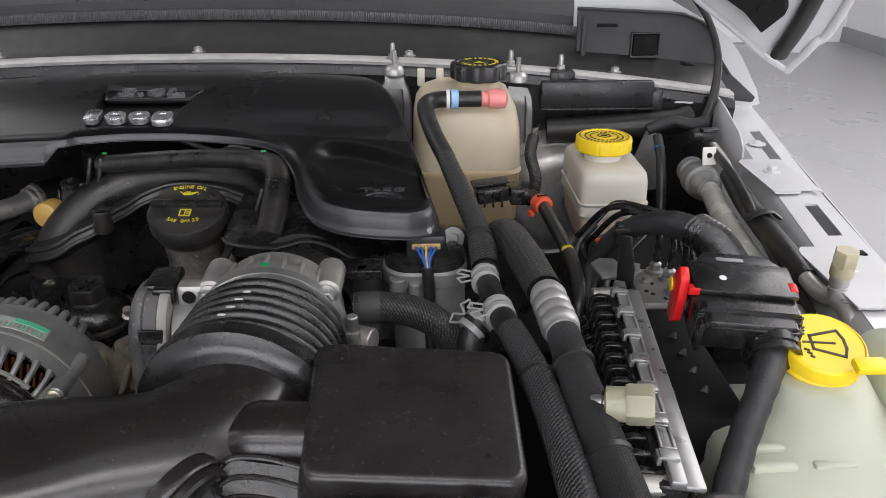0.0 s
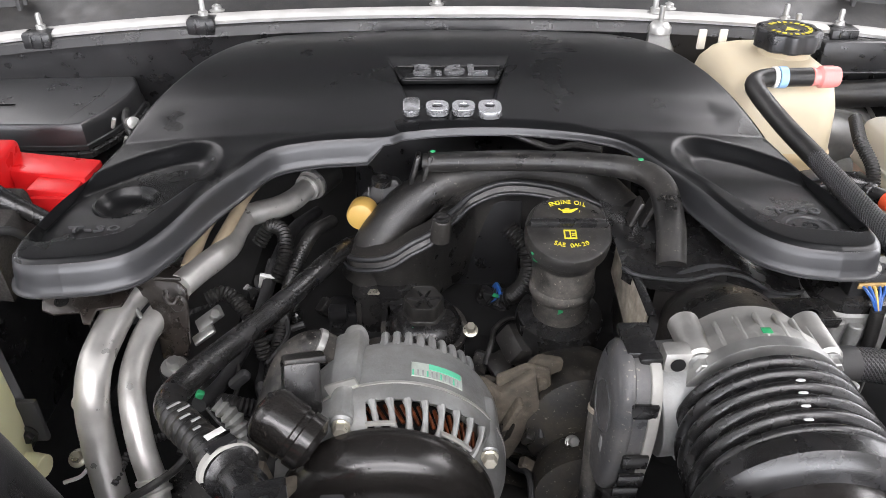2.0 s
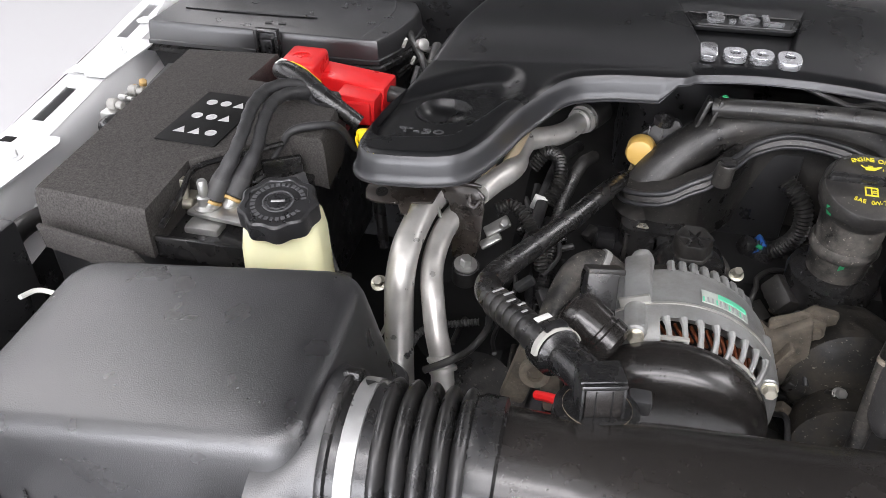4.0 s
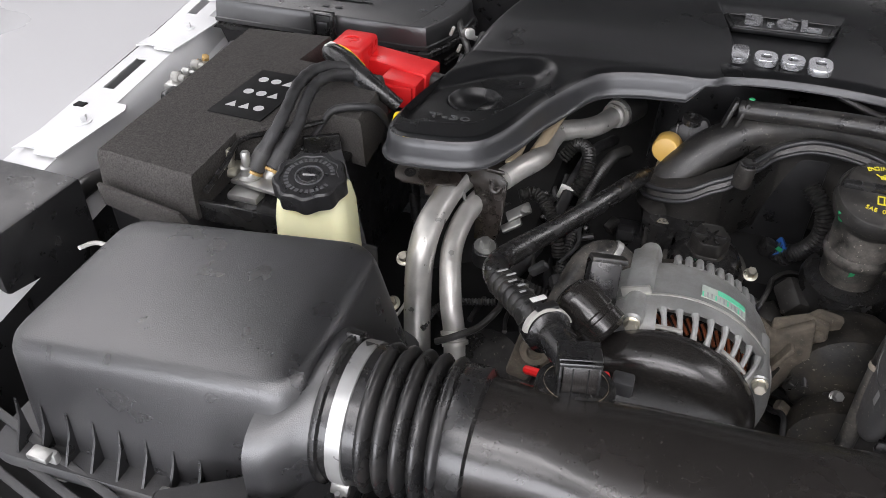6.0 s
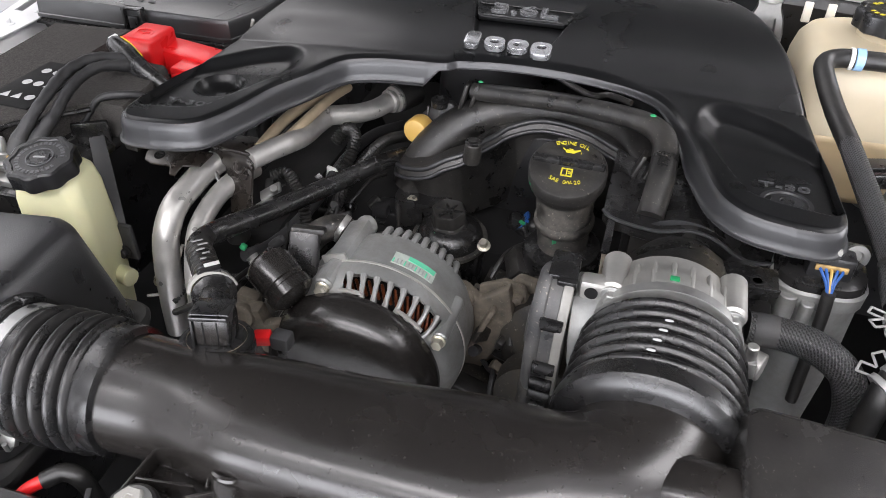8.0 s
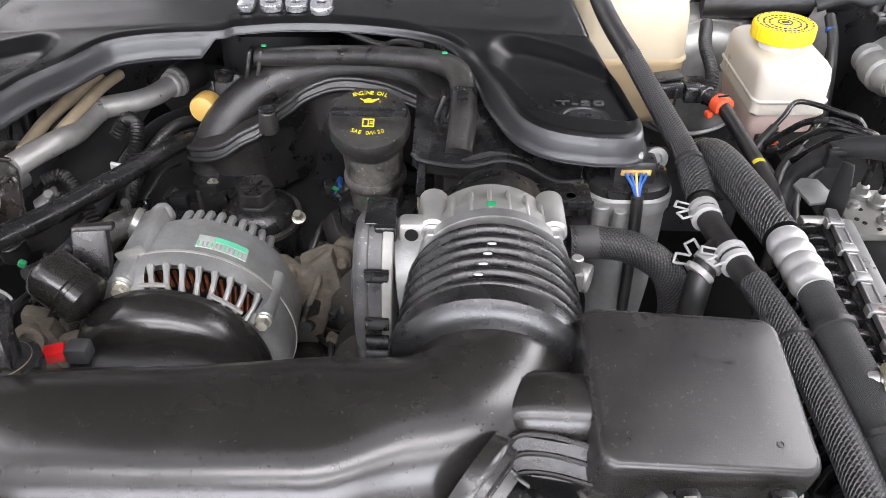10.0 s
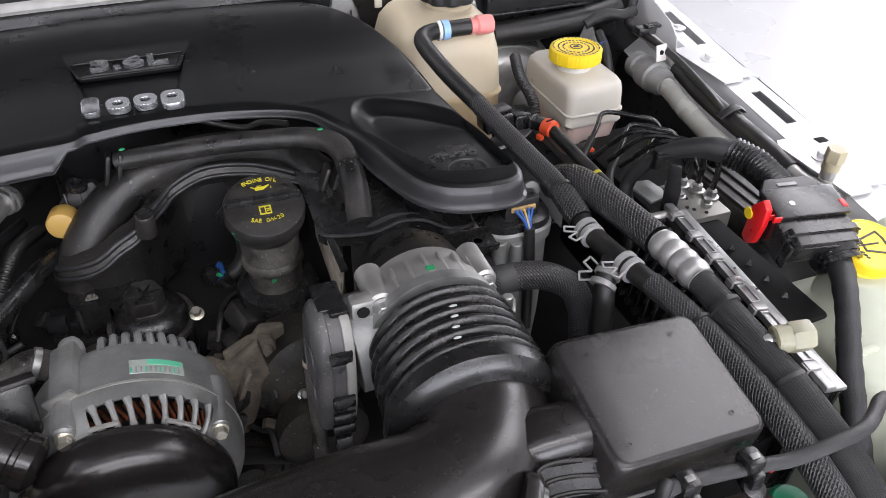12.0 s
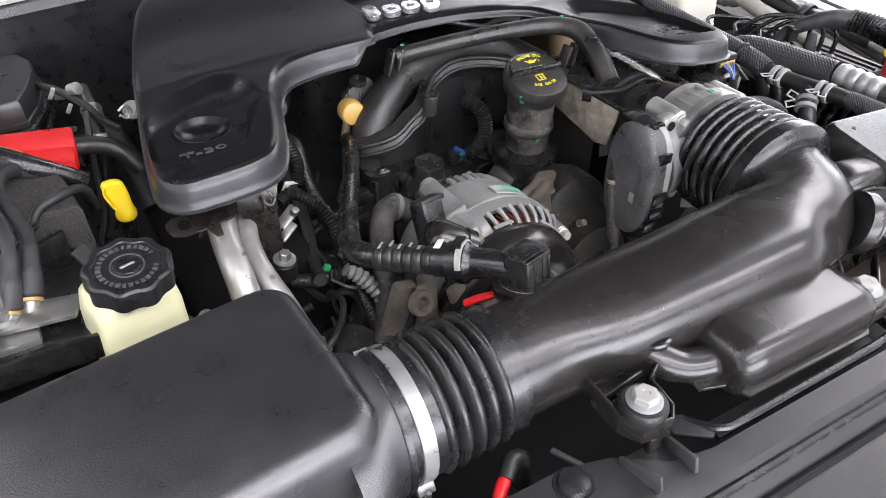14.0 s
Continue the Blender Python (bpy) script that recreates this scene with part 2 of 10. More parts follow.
TANPIPE = mat("tan_coated_pipe", (0.42, 0.34, 0.23), 0.55, var=0.15)
LABEL = mat("white_label", (0.72, 0.72, 0.7), 0.45, var=0.05)
ALTLABEL = mat("faded_grey_green_label", (0.36, 0.40, 0.36), 0.45, var=0.12, scale=200, dust=0.15)
LABELG = mat("green_label", (0.1, 0.5, 0.3), 0.45, var=0.05)
INKY = mat("yellow_print", (0.58, 0.5, 0.03), 0.5, var=0.12, scale=300)
INKW = mat("white_print", (0.46, 0.46, 0.46), 0.5, var=0.1, scale=300)
INKG = mat("grey_print", (0.28, 0.28, 0.28), 0.5, var=0.1, scale=300)
INKB = mat("black_print", (0.015, 0.015, 0.015), 0.5)
CLEARHOSE = mat("smoky_clear_hose", (0.34, 0.34, 0.31), 0.25, var=0.15, scale=30)
BRAID = weave("braided_black_sleeve", (0.004, 0.004, 0.004), (0.072, 0.072, 0.074), 0.0032, 0.34, 1.25)
KNIT = weave("knitted_black_sleeve", (0.005, 0.005, 0.005), (0.034, 0.034, 0.035), 0.0019, 0.45, 2.0)
WIDEBRAID = weave("wide_braided_black_sleeve", (0.0035, 0.0035, 0.0035), (0.066, 0.066, 0.068), 0.0040, 0.32, 1.15)
FLOOR = mat("polished_grey_floor", (0.36, 0.36, 0.366), 0.3, var=0.04, scale=0.8, bump=0.03, grain=40, rvar=0.08)
WALL = mat("white_wall_paint", (0.82, 0.82, 0.82), 0.7, var=0.02, scale=2, bump=0.1, grain=80)
SKIRT = mat("grey_skirting", (0.32, 0.32, 0.33), 0.5, var=0.05, scale=4)
GLOW = bpy.data.materials.new("lamp_diffuser")
GLOW.use_nodes = True
GLOW.node_tree.nodes["Principled BSDF"].inputs["Emission Color"].default_value = (1, 0.98, 0.95, 1)
GLOW.node_tree.nodes["Principled BSDF"].inputs["Emission Strength"].default_value = 6.0

# ---- modelling helpers ----
HOME = {}


def V(*a):
    return Vector(a)


def thing(name, label, category, at, group="", kind=""):
    ob = new(name)
    ob.empty_display_size = 0.02
    ob.location = at
    HOME[ob] = Vector(at)
    return tagged(ob, label, category, group, kind)


def finish(me, material, angle):
    me.materials.append(material)
    me.shade_smooth()
    me.set_sharp_from_angle(angle=radians(angle))


def part(name, bm, material, parent, label="", angle=38):
    bm.transform(Matrix.Translation(-HOME[parent]))
    bmesh.ops.recalc_face_normals(bm, faces=bm.faces)
    me = bpy.data.meshes.new(name)
    bm.to_mesh(me)
    bm.free()
    finish(me, material, angle)
    ob = new(name, me)
    ob.parent = parent
    HOME[ob] = HOME[parent]
    return tagged(ob, label)


def single(name, bm, material, label, category, at=(0, 0, 0), group="", kind="", angle=38):
    at = Vector(at)
    bm.transform(Matrix.Translation(-at))
    bmesh.ops.recalc_face_normals(bm, faces=bm.faces)
    me = bpy.data.meshes.new(name)
    bm.to_mesh(me)
    bm.free()
    finish(me, material, angle)
    ob = new(name, me)
    ob.location = at
    HOME[ob] = at
    return tagged(ob, label, category, group, kind)


def join(*bms):
    out = bms[0]
    for b in bms[1:]:
        me = bpy.data.meshes.new("tmp")
        b.to_mesh(me)
        out.from_mesh(me)
        b.free()
        bpy.data.meshes.remove(me)
    return out


def rbox(c, s, r=0.003, m=None, seg=2, taper=1.0):
    """A box with rounded edges: centre, size, edge radius, turn, and how much the top narrows."""
    bm = bmesh.new()
    bmesh.ops.create_cube(bm, size=1)
    for v in bm.verts:
        k = taper if v.co.z > 0 else 1
        v.co = Vector((v.co.x * s[0] * k, v.co.y * s[1] * k, v.co.z * s[2]))
    if r > 0:
        bmesh.ops.bevel(bm, geom=bm.edges[:], offset=min(r, min(s) * 0.45), segments=seg, affect="EDGES", profile=0.5)
    bm.transform(Matrix.Translation(c) @ (m or Matrix()))
    return bm


def axis_matrix(c, d):
    return Matrix.Translation(c) @ Vector(d).normalized().to_track_quat("Z", "Y").to_matrix().to_4x4()


def lathe(c, d, prof, seg=32, squash=1.0, wave=0, amp=0.0):
    """A turned shape: prof is (radius, height) along the direction d from c; wave lobes of depth amp round the rim."""
    bm = bmesh.new()
    rings = []
    for r, h in prof:
        if r < 1e-6:
            rings.append([bm.verts.new((0, 0, h))])
            continue
        ring = []
        for i in range(seg):
            a = 2 * math.pi * i / seg
            k = r * (1 + amp * math.cos(wave * a)) if wave else r
            ring.append(bm.verts.new((k * math.cos(a), k * math.sin(a) * squash, h)))
        rings.append(ring)
    for a, b in zip(rings, rings[1:]):
        for i in range(seg):
            j = (i + 1) % seg
            if len(a) == 1 and len(b) > 1:
                bm.faces.new((a[0], b[i], b[j]))
            elif len(b) == 1 and len(a) > 1:
                bm.faces.new((a[i], a[j], b[0]))
            elif len(a) > 1:
                bm.faces.new((a[i], a[j], b[j], b[i]))
    for ring in (rings[0], rings[-1]):
        if len(ring) > 2:
            bm.faces.new(ring)
    bm.transform(axis_matrix(c, d))
    return bm


def lathe_arc(c, d, prof, a0, a1, seg, up=(0, 0, 1)):
    """Part of a turned shell, from angle a0 to a1 (degrees from the side, over the top)."""
    c, d = Vector(c), Vector(d).normalized()
    u = Vector(up)
    side = V(1, 0, 0) - d * d.x
    side.normalize()
    rings = []
    for i in range(seg + 1):
        a = radians(a0 + (a1 - a0) * i / seg)
        rings.append([c + d * h + r * (math.cos(a) * side + math.sin(a) * u) for r, h in prof])
    return loft(rings, closed=False)


def cyl(a, b, r, seg=20, r2=None, edge=0.0008):
    a, b = Vector(a), Vector(b)
    h = (b - a).length
    r2 = r if r2 is None else r2
    e = min(edge, r * 0.4, h * 0.3)
    return lathe(a, b - a, [(r - e, 0), (r, e), (r2, h - e), (r2 - e, h)], seg)


def smooth_path(pts, n):
    pts = [Vector(p) for p in pts]
    if len(pts) == 2:
        return [pts[0].lerp(pts[1], i / n) for i in range(n + 1)]
    ext = [2 * pts[0] - pts[1], *pts, 2 * pts[-1] - pts[-2]]
    out = []
    for i in range(1, len(ext) - 2):
        p0, p1, p2, p3 = ext[i - 1:i + 3]
        for j in range(n):
            t = j / n
            out.append(0.5 * ((2 * p1) + (p2 - p0) * t + (2 * p0 - 5 * p1 + 4 * p2 - p3) * t * t + (3 * p1 - p0 - 3 * p2 + p3) * t ** 3))
    out.append(pts[-1])
    return out


def tube(pts, r, n=8, seg=14, ribs=0.0, amp=0.0, squash=1.0, up=(0, 0, 1)):
    """A hose along pts. r: one radius or one for each point. ribs: pitch of rings of height amp (metres). squash: height against width."""
    line = smooth_path(pts, n)
    rs = [r] * len(pts) if not isinstance(r, (list, tuple)) else list(r)
    rad = [rs[min(i // n, len(rs) - 2)] * (1 - (i - min(i // n, len(rs) - 2) * n) / n) + rs[min(i // n, len(rs) - 2) + 1] * ((i - min(i // n, len(rs) - 2) * n) / n) for i in range(len(line))]
    if ribs:
        fine, fr, length = [], [], 0
        step = ribs / 4
        acc = [0]
        for a, b in zip(line, line[1:]):
            acc.append(acc[-1] + (b - a).length)
        total, k, s = acc[-1], 0, 0.0
        while s <= total:
            while k < len(acc) - 2 and acc[k + 1] < s:
                k += 1
            f = (s - acc[k]) / max(1e-9, acc[k + 1] - acc[k])
            fine.append(line[k].lerp(line[k + 1], f))
            fr.append(rad[k] * (1 - f) + rad[k + 1] * f + amp * math.cos(2 * math.pi * s / ribs))
            s += step
        line, rad = fine, fr
    bm = bmesh.new()
    uvl = bm.loops.layers.uv.new("UVMap")
    side, rings, dist, s = None, [], [], 0.0
    for i, p in enumerate(line):
        t = (line[min(i + 1, len(line) - 1)] - line[max(i - 1, 0)]).normalized()
        if side is None:
            side = t.cross(Vector(up))
            if side.length < 1e-3:
                side = t.cross(V(0, 1, 0))
        side = (side - t * side.dot(t)).normalized()
        nrm = side.cross(t)
        if i:
            s += (p - line[i - 1]).length
        dist.append(s)
        rings.append([bm.verts.new(p + rad[i] * (math.cos(2 * math.pi * j / seg) * side + math.sin(2 * math.pi * j / seg) * squash * nrm)) for j in range(seg)])
    mean = sum(rad) / len(rad)
    around = 2 * math.pi * mean
    for i in range(len(rings) - 1):
        for j in range(seg):
            k = (j + 1) % seg
            f = bm.faces.new((rings[i][j], rings[i][k], rings[i + 1][k], rings[i + 1][j]))
            for loop, (a, b) in zip(f.loops, ((j, i), (j + 1, i), (j + 1, i + 1), (j, i + 1))):
                loop[uvl].uv = (around * a / seg, dist[b])
    bm.faces.new(rings[0])
    bm.faces.new(rings[-1])
    return bm


def loft(rings, closed=True, caps=True):
    bm = bmesh.new()
    vs = [[bm.verts.new(p) for p in ring] for ring in rings]
    n = len(vs[0])
    for a, b in zip(vs, vs[1:]):
        for i in range(n if closed else n - 1):
            j = (i + 1) % n
            bm.faces.new((a[i], a[j], b[j], b[i]))
    if caps and closed:
        bm.faces.new(vs[0])
        bm.faces.new(vs[-1])
    return bm


def rrect(w, h, r, n=4):
    out = []
    for cx, cy, a0 in ((w / 2 - r, h / 2 - r, 0), (-w / 2 + r, h / 2 - r, 90), (-w / 2 + r, -h / 2 + r, 180), (w / 2 - r, -h / 2 + r, 270)):
        for i in range(n + 1):
            a = radians(a0 + 90 * i / n)
            out.append((cx + r * math.cos(a), cy + r * math.sin(a)))
    return out


def tower(m, levels, n=4):
    """A moulded body: levels are (height, width, depth, corner radius, shift x, shift y), bottom to top, in the frame m."""
    rings = []
    for z, w, h, r, *sh in levels:
        sx, sy = (sh + [0, 0])[:2]
        rings.append([m @ V(x + sx, y + sy, z) for x, y in rrect(w, h, min(r, w * 0.499, h * 0.499), n)])
    return loft(rings)


def plate(outline, m, thick, r=0.0):
    """A flat plate: outline (x, y) in the frame m, extruded up by thick, its rims rounded by r."""
    bm = bmesh.new()
    f = bm.faces.new([bm.verts.new((x, y, 0)) for x, y in outline])
    ext = bmesh.ops.extrude_face_region(bm, geom=[f])
    bmesh.ops.translate(bm, verts=[v for v in ext["geom"] if isinstance(v, bmesh.types.BMVert)], vec=(0, 0, thick))
    if r:
        bmesh.ops.bevel(bm, geom=bm.edges[:], offset=r, segments=2, affect="EDGES", profile=0.5)
    bm.transform(m)
    return bm


def writing(text, m, size, depth=0.0004, spread=1.0, bold=0.0):
    """Raised letters in the frame m, centred, with their height along its y."""
    cu = bpy.data.curves.new("txt", "FONT")
    cu.offset = bold
    cu.body, cu.size, cu.extrude, cu.align_x, cu.align_y, cu.space_character = text, size, depth, "CENTER", "CENTER", spread
    ob = bpy.data.objects.new("txt", cu)
    scene.collection.objects.link(ob)
    dg = bpy.context.evaluated_depsgraph_get()
    me = bpy.data.meshes.new_from_object(ob.evaluated_get(dg))
    bm = bmesh.new()
    bm.from_mesh(me)
    bpy.data.objects.remove(ob)
    bpy.data.curves.remove(cu)
    bpy.data.meshes.remove(me)
    bm.transform(m)
    return bm


def frame_of(c, xdir, ydir):
    """A frame at c whose x runs along xdir and whose y leans to ydir."""
    x = Vector(xdir).normalized()
    z = x.cross(Vector(ydir)).normalized()
    y = z.cross(x)
    return Matrix(((x.x, y.x, z.x, c[0]), (x.y, y.y, z.y, c[1]), (x.z, y.z, z.z, c[2]), (0, 0, 0, 1)))


def hexbolt(parent, c, d, r=0.006, h=0.006, material=None, washer=1.45):
    c, d = Vector(c), Vector(d).normalized()
    bm = join(lathe(c, d, [(r * washer, 0), (r * washer, 0.0012), (r * 1.1, 0.0018)], 20), lathe(c + d * 0.0015, d, [(r, 0), (r, h), (r * 0.85, h + 0.0008), (0, h + 0.0008)], 6))
    return part("bolt", bm, material or BOLT, parent)


def band(parent, c, d, r, w, material, name="clamp", label="", thick=0.0012):
    c, d = Vector(c), Vector(d).normalized()
    return part(name, lathe(c - d * w / 2, d, [(r, 0), (r + thick, 0.0004), (r + thick, w - 0.0004), (r, w)], 56), material, parent, label)

# ---- the room ----
def slab(name, c, s, material, label, cat_):
    return single(name, rbox(c, s, 0), material, label, cat_, (c[0], c[1], c[2] - s[2] / 2), kind="structure")


slab("floor", (-0.5, 1.5, -0.05), (11.2, 13.6, 0.1), FLOOR, "polished light grey showroom floor", "floor")
slab("wall_north", (-0.5, 8.2, 1.7), (11.2, 0.2, 3.4), WALL, "plain white painted showroom wall", "wall")
slab("wall_south", (-0.5, -5.2, 1.7), (11.2, 0.2, 3.4), WALL, "plain white painted showroom wall", "wall")
slab("wall_east", (4.9, 1.5, 1.7), (0.2, 13.2, 3.4), WALL, "plain white painted showroom wall", "wall")
slab("wall_west", (-6.0, 1.5, 1.7), (0.2, 13.2, 3.4), WALL, "plain white painted showroom wall", "wall")
slab("ceiling", (-0.5, 1.5, 3.55), (11.2, 13.6, 0.1), WALL, "plain white showroom ceiling", "ceiling")
slab("baseboard", (4.785, 1.5, 0.075), (0.03, 13.2, 0.15), SKIRT, "grey skirting along a white wall", "baseboard")
slab("baseboard", (-0.5, 8.085, 0.03), (10.5, 0.03, 0.06), WALL, "low white skirting along a white wall", "baseboard")


def window(name, c, along, w, h):
    t = thing(name, "wide showroom window with a dark grey metal frame", "window", c, kind="structure")
    ax = V(*along)
    th = V(abs(ax.y), abs(ax.x), 0) * 0.06
    for k in (-1, 1):
        part("frame_rail", rbox(V(*c) + V(0, 0, k * (h / 2 + 0.03)), [abs(v) for v in ax * (w + 0.12) + th + V(0, 0, 0.06)], 0.004), SKIRT, t)
        part("frame_post", rbox(V(*c) + ax * k * (w / 2 + 0.03), [abs(v) for v in ax * 0.06 + th + V(0, 0, h)], 0.004), SKIRT, t)


window("window_1", (-0.4, -5.06, 1.55), (1, 0, 0), 7.0, 2.2)
window("window_2", (4.77, 2.8, 1.4), (0, 1, 0), 3.4, 2.3)


# ---- the car's body round the engine bay ----
def x_out(y):
    return 0.66 + 0.175 * (y - 0.45)


def crown(x):
    return 0.009 - 0.045 * (abs(x) / 0.68) ** 2.2


def fender(side):
    f = thing("fender", "white painted steel fender flange beside the engine bay", "fender", (side * 0.65, 0.6, 1.0), "front fenders")
    slots = [(0.633, 0.712), (0.85, 0.965), (0.40, 0.46)]
    ys = sorted({0.1, 0.2, 0.3, 0.55, 0.75, 1.05, 1.15, *[a for s in slots for a in s]})
    # top flange, with its slots cut through
    bm = bmesh.new()
    cols = [-0.052, -0.032, -0.018, 0.0]
    grid = [[bm.verts.new((side * (x_out(y) + c), y, 1.113 + 0.02 * max(0, y - 0.75) + (0.0 if c < -0.001 else -0.003))) for c in cols] for y in ys]
    for i in range(len(ys) - 1):
        for j in range(3):
            if j == 1 and any(a <= ys[i] and ys[i + 1] <= b for a, b in slots):
                continue
            bm.faces.new((grid[i][j], grid[i][j + 1], grid[i + 1][j + 1], grid[i + 1][j]))
    bmesh.ops.recalc_face_normals(bm, faces=bm.faces)
    bmesh.ops.solidify(bm, geom=bm.faces[:], thickness=0.002)
    part("flange", bm, PAINT, f, "white slotted top flange")
    # outer skin, rolling over and down
    prof = [(0.0, 1.110), (0.006, 1.106), (0.010, 1.09), (0.012, 1.0), (0.012, 0.8)]
    part("outer_panel", loft([[V(side * (x_out(y) + a), y, z + 0.02 * max(0, y - 0.75)) for a, z in prof] for y in (0.1, 0.3, 0.6, 0.9, 1.2, 1.6)], closed=False), PAINT, f)
    # inner wall below the flange
    # lower inner wall in black: its fade into shade is put in the colour
    prof = [(-0.085, 1.061), (-0.1, 1.0), (-0.13, 0.8)]
    part("wheel_liner", loft([[V(side * (x_out(y) + a), y, z + 0.02 * max(0, y - 0.75)) for a, z in prof] for y in (0.1, 0.3, 0.5, 0.7, 0.9, 1.05)], closed=False), BLACK, f, "lower inner wall, darkened to black")
    prof = [(-0.052, 1.112), (-0.058, 1.106), (-0.062, 1.08), (-0.085, 1.06)]
    part("inner_panel", loft([[V(side * (x_out(y) + a), y, z + 0.02 * max(0, y - 0.75)) for a, z in prof] for y in (0.1, 0.3, 0.5, 0.7, 0.9, 1.05)], closed=False), PAINT, f)
    # loose stiffening plates with bolts on the flange
    for y0, y1 in ((0.49, 0.60), (0.735, 0.845)):
        out = [(-0.056, 0), (-0.03, 0), (-0.024, 0.008), (-0.012, 0.008), (-0.004, 0.0), (-0.004, y1 - y0), (-0.05, y1 - y0), (-0.056, y1 - y0 - 0.01)]
        pl = plate([(side * (x_out(y0) + a), y0 + b) for a, b in (out if side > 0 else out[::-1])], Matrix.Translation((0, 0, 1.1155 + 0.02 * max(0, y0 - 0.75))), 0.002)
        part("stiffener_plate", pl, PAINT, f)
        hexbolt(f, (side * (x_out(y0) - 0.032), (y0 + y1) / 2 + 0.01, 1.1175 + 0.02 * max(0, y0 - 0.75)), (0, 0, 1), 0.0055, 0.005, PAINT, 1.7)
    hexbolt(f, (side * (x_out(0.9) - 0.035), 0.905, 1.1175), (0, 0, 1), 0.005, 0.002, PAINT, 2.2)
    part("square_hole", rbox((side * (x_out(0.575) - 0.02), 0.585, 1.1178), (0.012, 0.009, 0.0016), 0.0004), VOID, f)
    # upright closing sheet towards the cowl
    sheet = [(0.85, 1.095), (0.985, 1.10), (0.99, 1.165), (0.955, 1.167), (0.925, 1.160), (0.872, 1.143), (0.852, 1.128)]
    part("corner_sheet", plate(sheet if side < 0 else sheet[::-1], frame_of((side * 0.664, 0, 0), (0, 1, 0), (0, 0, 1)), 0.002, 0.0006), PAINT, f, "pale upright closing sheet")
    return f


for s in (1, -1):
    fender(s)


def cowl():
    c = thing("cowl", "white cowl lip with black weatherstrip and grey-black cowl panels", "car body", (0, 1.0, 1.0))
    xs = [-0.69 + 1.38 * i / 46 for i in range(47)]
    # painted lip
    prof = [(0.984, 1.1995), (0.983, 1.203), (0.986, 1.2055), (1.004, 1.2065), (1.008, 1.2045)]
    part("painted_lip", loft([[V(x, y - 0.02 * (x / 0.69) ** 2, z + crown(x)) for y, z in prof] for x in xs], closed=False), DIMWHITE, c, "dusty white painted steel lip, toned darker")
    # dark flat behind the lip, ribbed bulb seal, then the grille panel
    prof = [(1.006, 1.2045), (1.04, 1.214), (1.062, 1.230), (1.075, 1.238), (1.092, 1.244)]
    part("rain_channel", loft([[V(x, y - 0.02 * (x / 0.69) ** 2, z + crown(x)) for y, z in prof] for x in xs], closed=False), RUBBER, c)
    rows = []
    n = 640
    for i in range(n + 1):
        x = -0.50 + 1.0 * i / n
        k = 0.0095 + 0.0005 * math.cos(math.pi * i)
        rows.append([V(x, 1.082 - 0.02 * (x / 0.69) ** 2 + k * math.cos(a), 1.242 + crown(x) + k * math.sin(a)) for a in [radians(200 - 22 * j) for j in range(11)]])
    part("bulb_seal", loft(rows, closed=False), SEALRUB, c, "ribbed grey-black rubber weatherstrip")
    prof = [(1.088, 1.245), (1.094, 1.262), (1.102, 1.266), (1.13, 1.276), (1.22, 1.33), (1.3, 1.36)]
    part("cowl_grille", loft([[V(x, y - 0.02 * (x / 0.69) ** 2, z + crown(x)) for y, z in prof] for x in xs], closed=False), GREYPL, c)
    for i in range(11):
        x = -0.46 + 0.092 * i
        part("push_hole", lathe(V(x, 1.0955, 1.2628 + crown(x)), V(0, -0.6, 0.8), [(0.0022, 0), (0.0022, 0.0006), (0, 0.0006)], 10), VOID, c)
    # black carrier below the lip, and the firewall
    prof = [(0.986, 1.1985), (0.978, 1.197), (0.974, 1.188), (0.976, 1.18), (0.974, 1.15), (0.985, 1.12), (1.0, 1.0), (1.0, 0.75)]
    part("seal_carrier", loft([[V(x, y - 0.02 * (x / 0.69) ** 2, z + crown(x)) for y, z in prof] for x in xs], closed=False), BLACK, c, "black firewall insulation")
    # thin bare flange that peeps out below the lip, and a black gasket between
    part("lower_flange", loft([[V(x, y - 0.02 * (x / 0.69) ** 2, z + crown(x)) for y, z in ((0.979, 1.1865), (0.9765, 1.1865), (0.9765, 1.1880), (0.979, 1.1882))] for x in xs], closed=False), DIMWHITE, c, "thin pale flange below the lip")
    part("lip_gasket", tube([(x, 0.981 - 0.02 * (x / 0.69) ** 2, 1.1955 + crown(x)) for x in xs[::3]], 0.0028, 4, 8), RUBBER, c, "black gasket under the lip")
    # panels at both ends, each with a square opening
    for s in (1, -1):
        out = [(0.495, 1.195), (0.60, 1.182), (0.633, 1.172), (0.695, 1.143), (0.747, 1.137), (0.7505, 1.1445), (0.712, 1.1765), (0.697, 1.197), (0.689, 1.2114), (0.683, 1.229), (0.670, 1.2438), (0.648, 1.253), (0.622, 1.2575), (0.495, 1.264)]
        m = frame_of((0, 1.045, 1.2), (s, 0, 0), (0, 0.12, 1))
        pts = [(x, z - 1.2) for x, z in out]
        big = [(0.495, -0.01), (0.747, -0.075), (0.765, -0.070), (0.759, -0.05), (0.747, -0.029), (0.733, -0.004), (0.716, 0.0184), (0.695, 0.035), (0.670, 0.049), (0.628, 0.072), (0.495, 0.09)]
        part("body_edge", plate(big, frame_of((0, 1.066, 1.2), (s, 0, 0), (0, 0.2, 1)), 0.004 * s), PAINT, c, "white painted body edge")
        panel = part("end_panel", plate(pts, m, 0.005 * s, 0.0015), GREYPL, c, "dark grey moulded end panel with a square opening")
        rim_pts = [m @ V(x * 0.99 + 0.004, z - 1.2, 0.006 * s) for x, z in (out[-1], out[-2], out[-3], out[-4], out[-5], out[-6], out[-7], out[-8])]
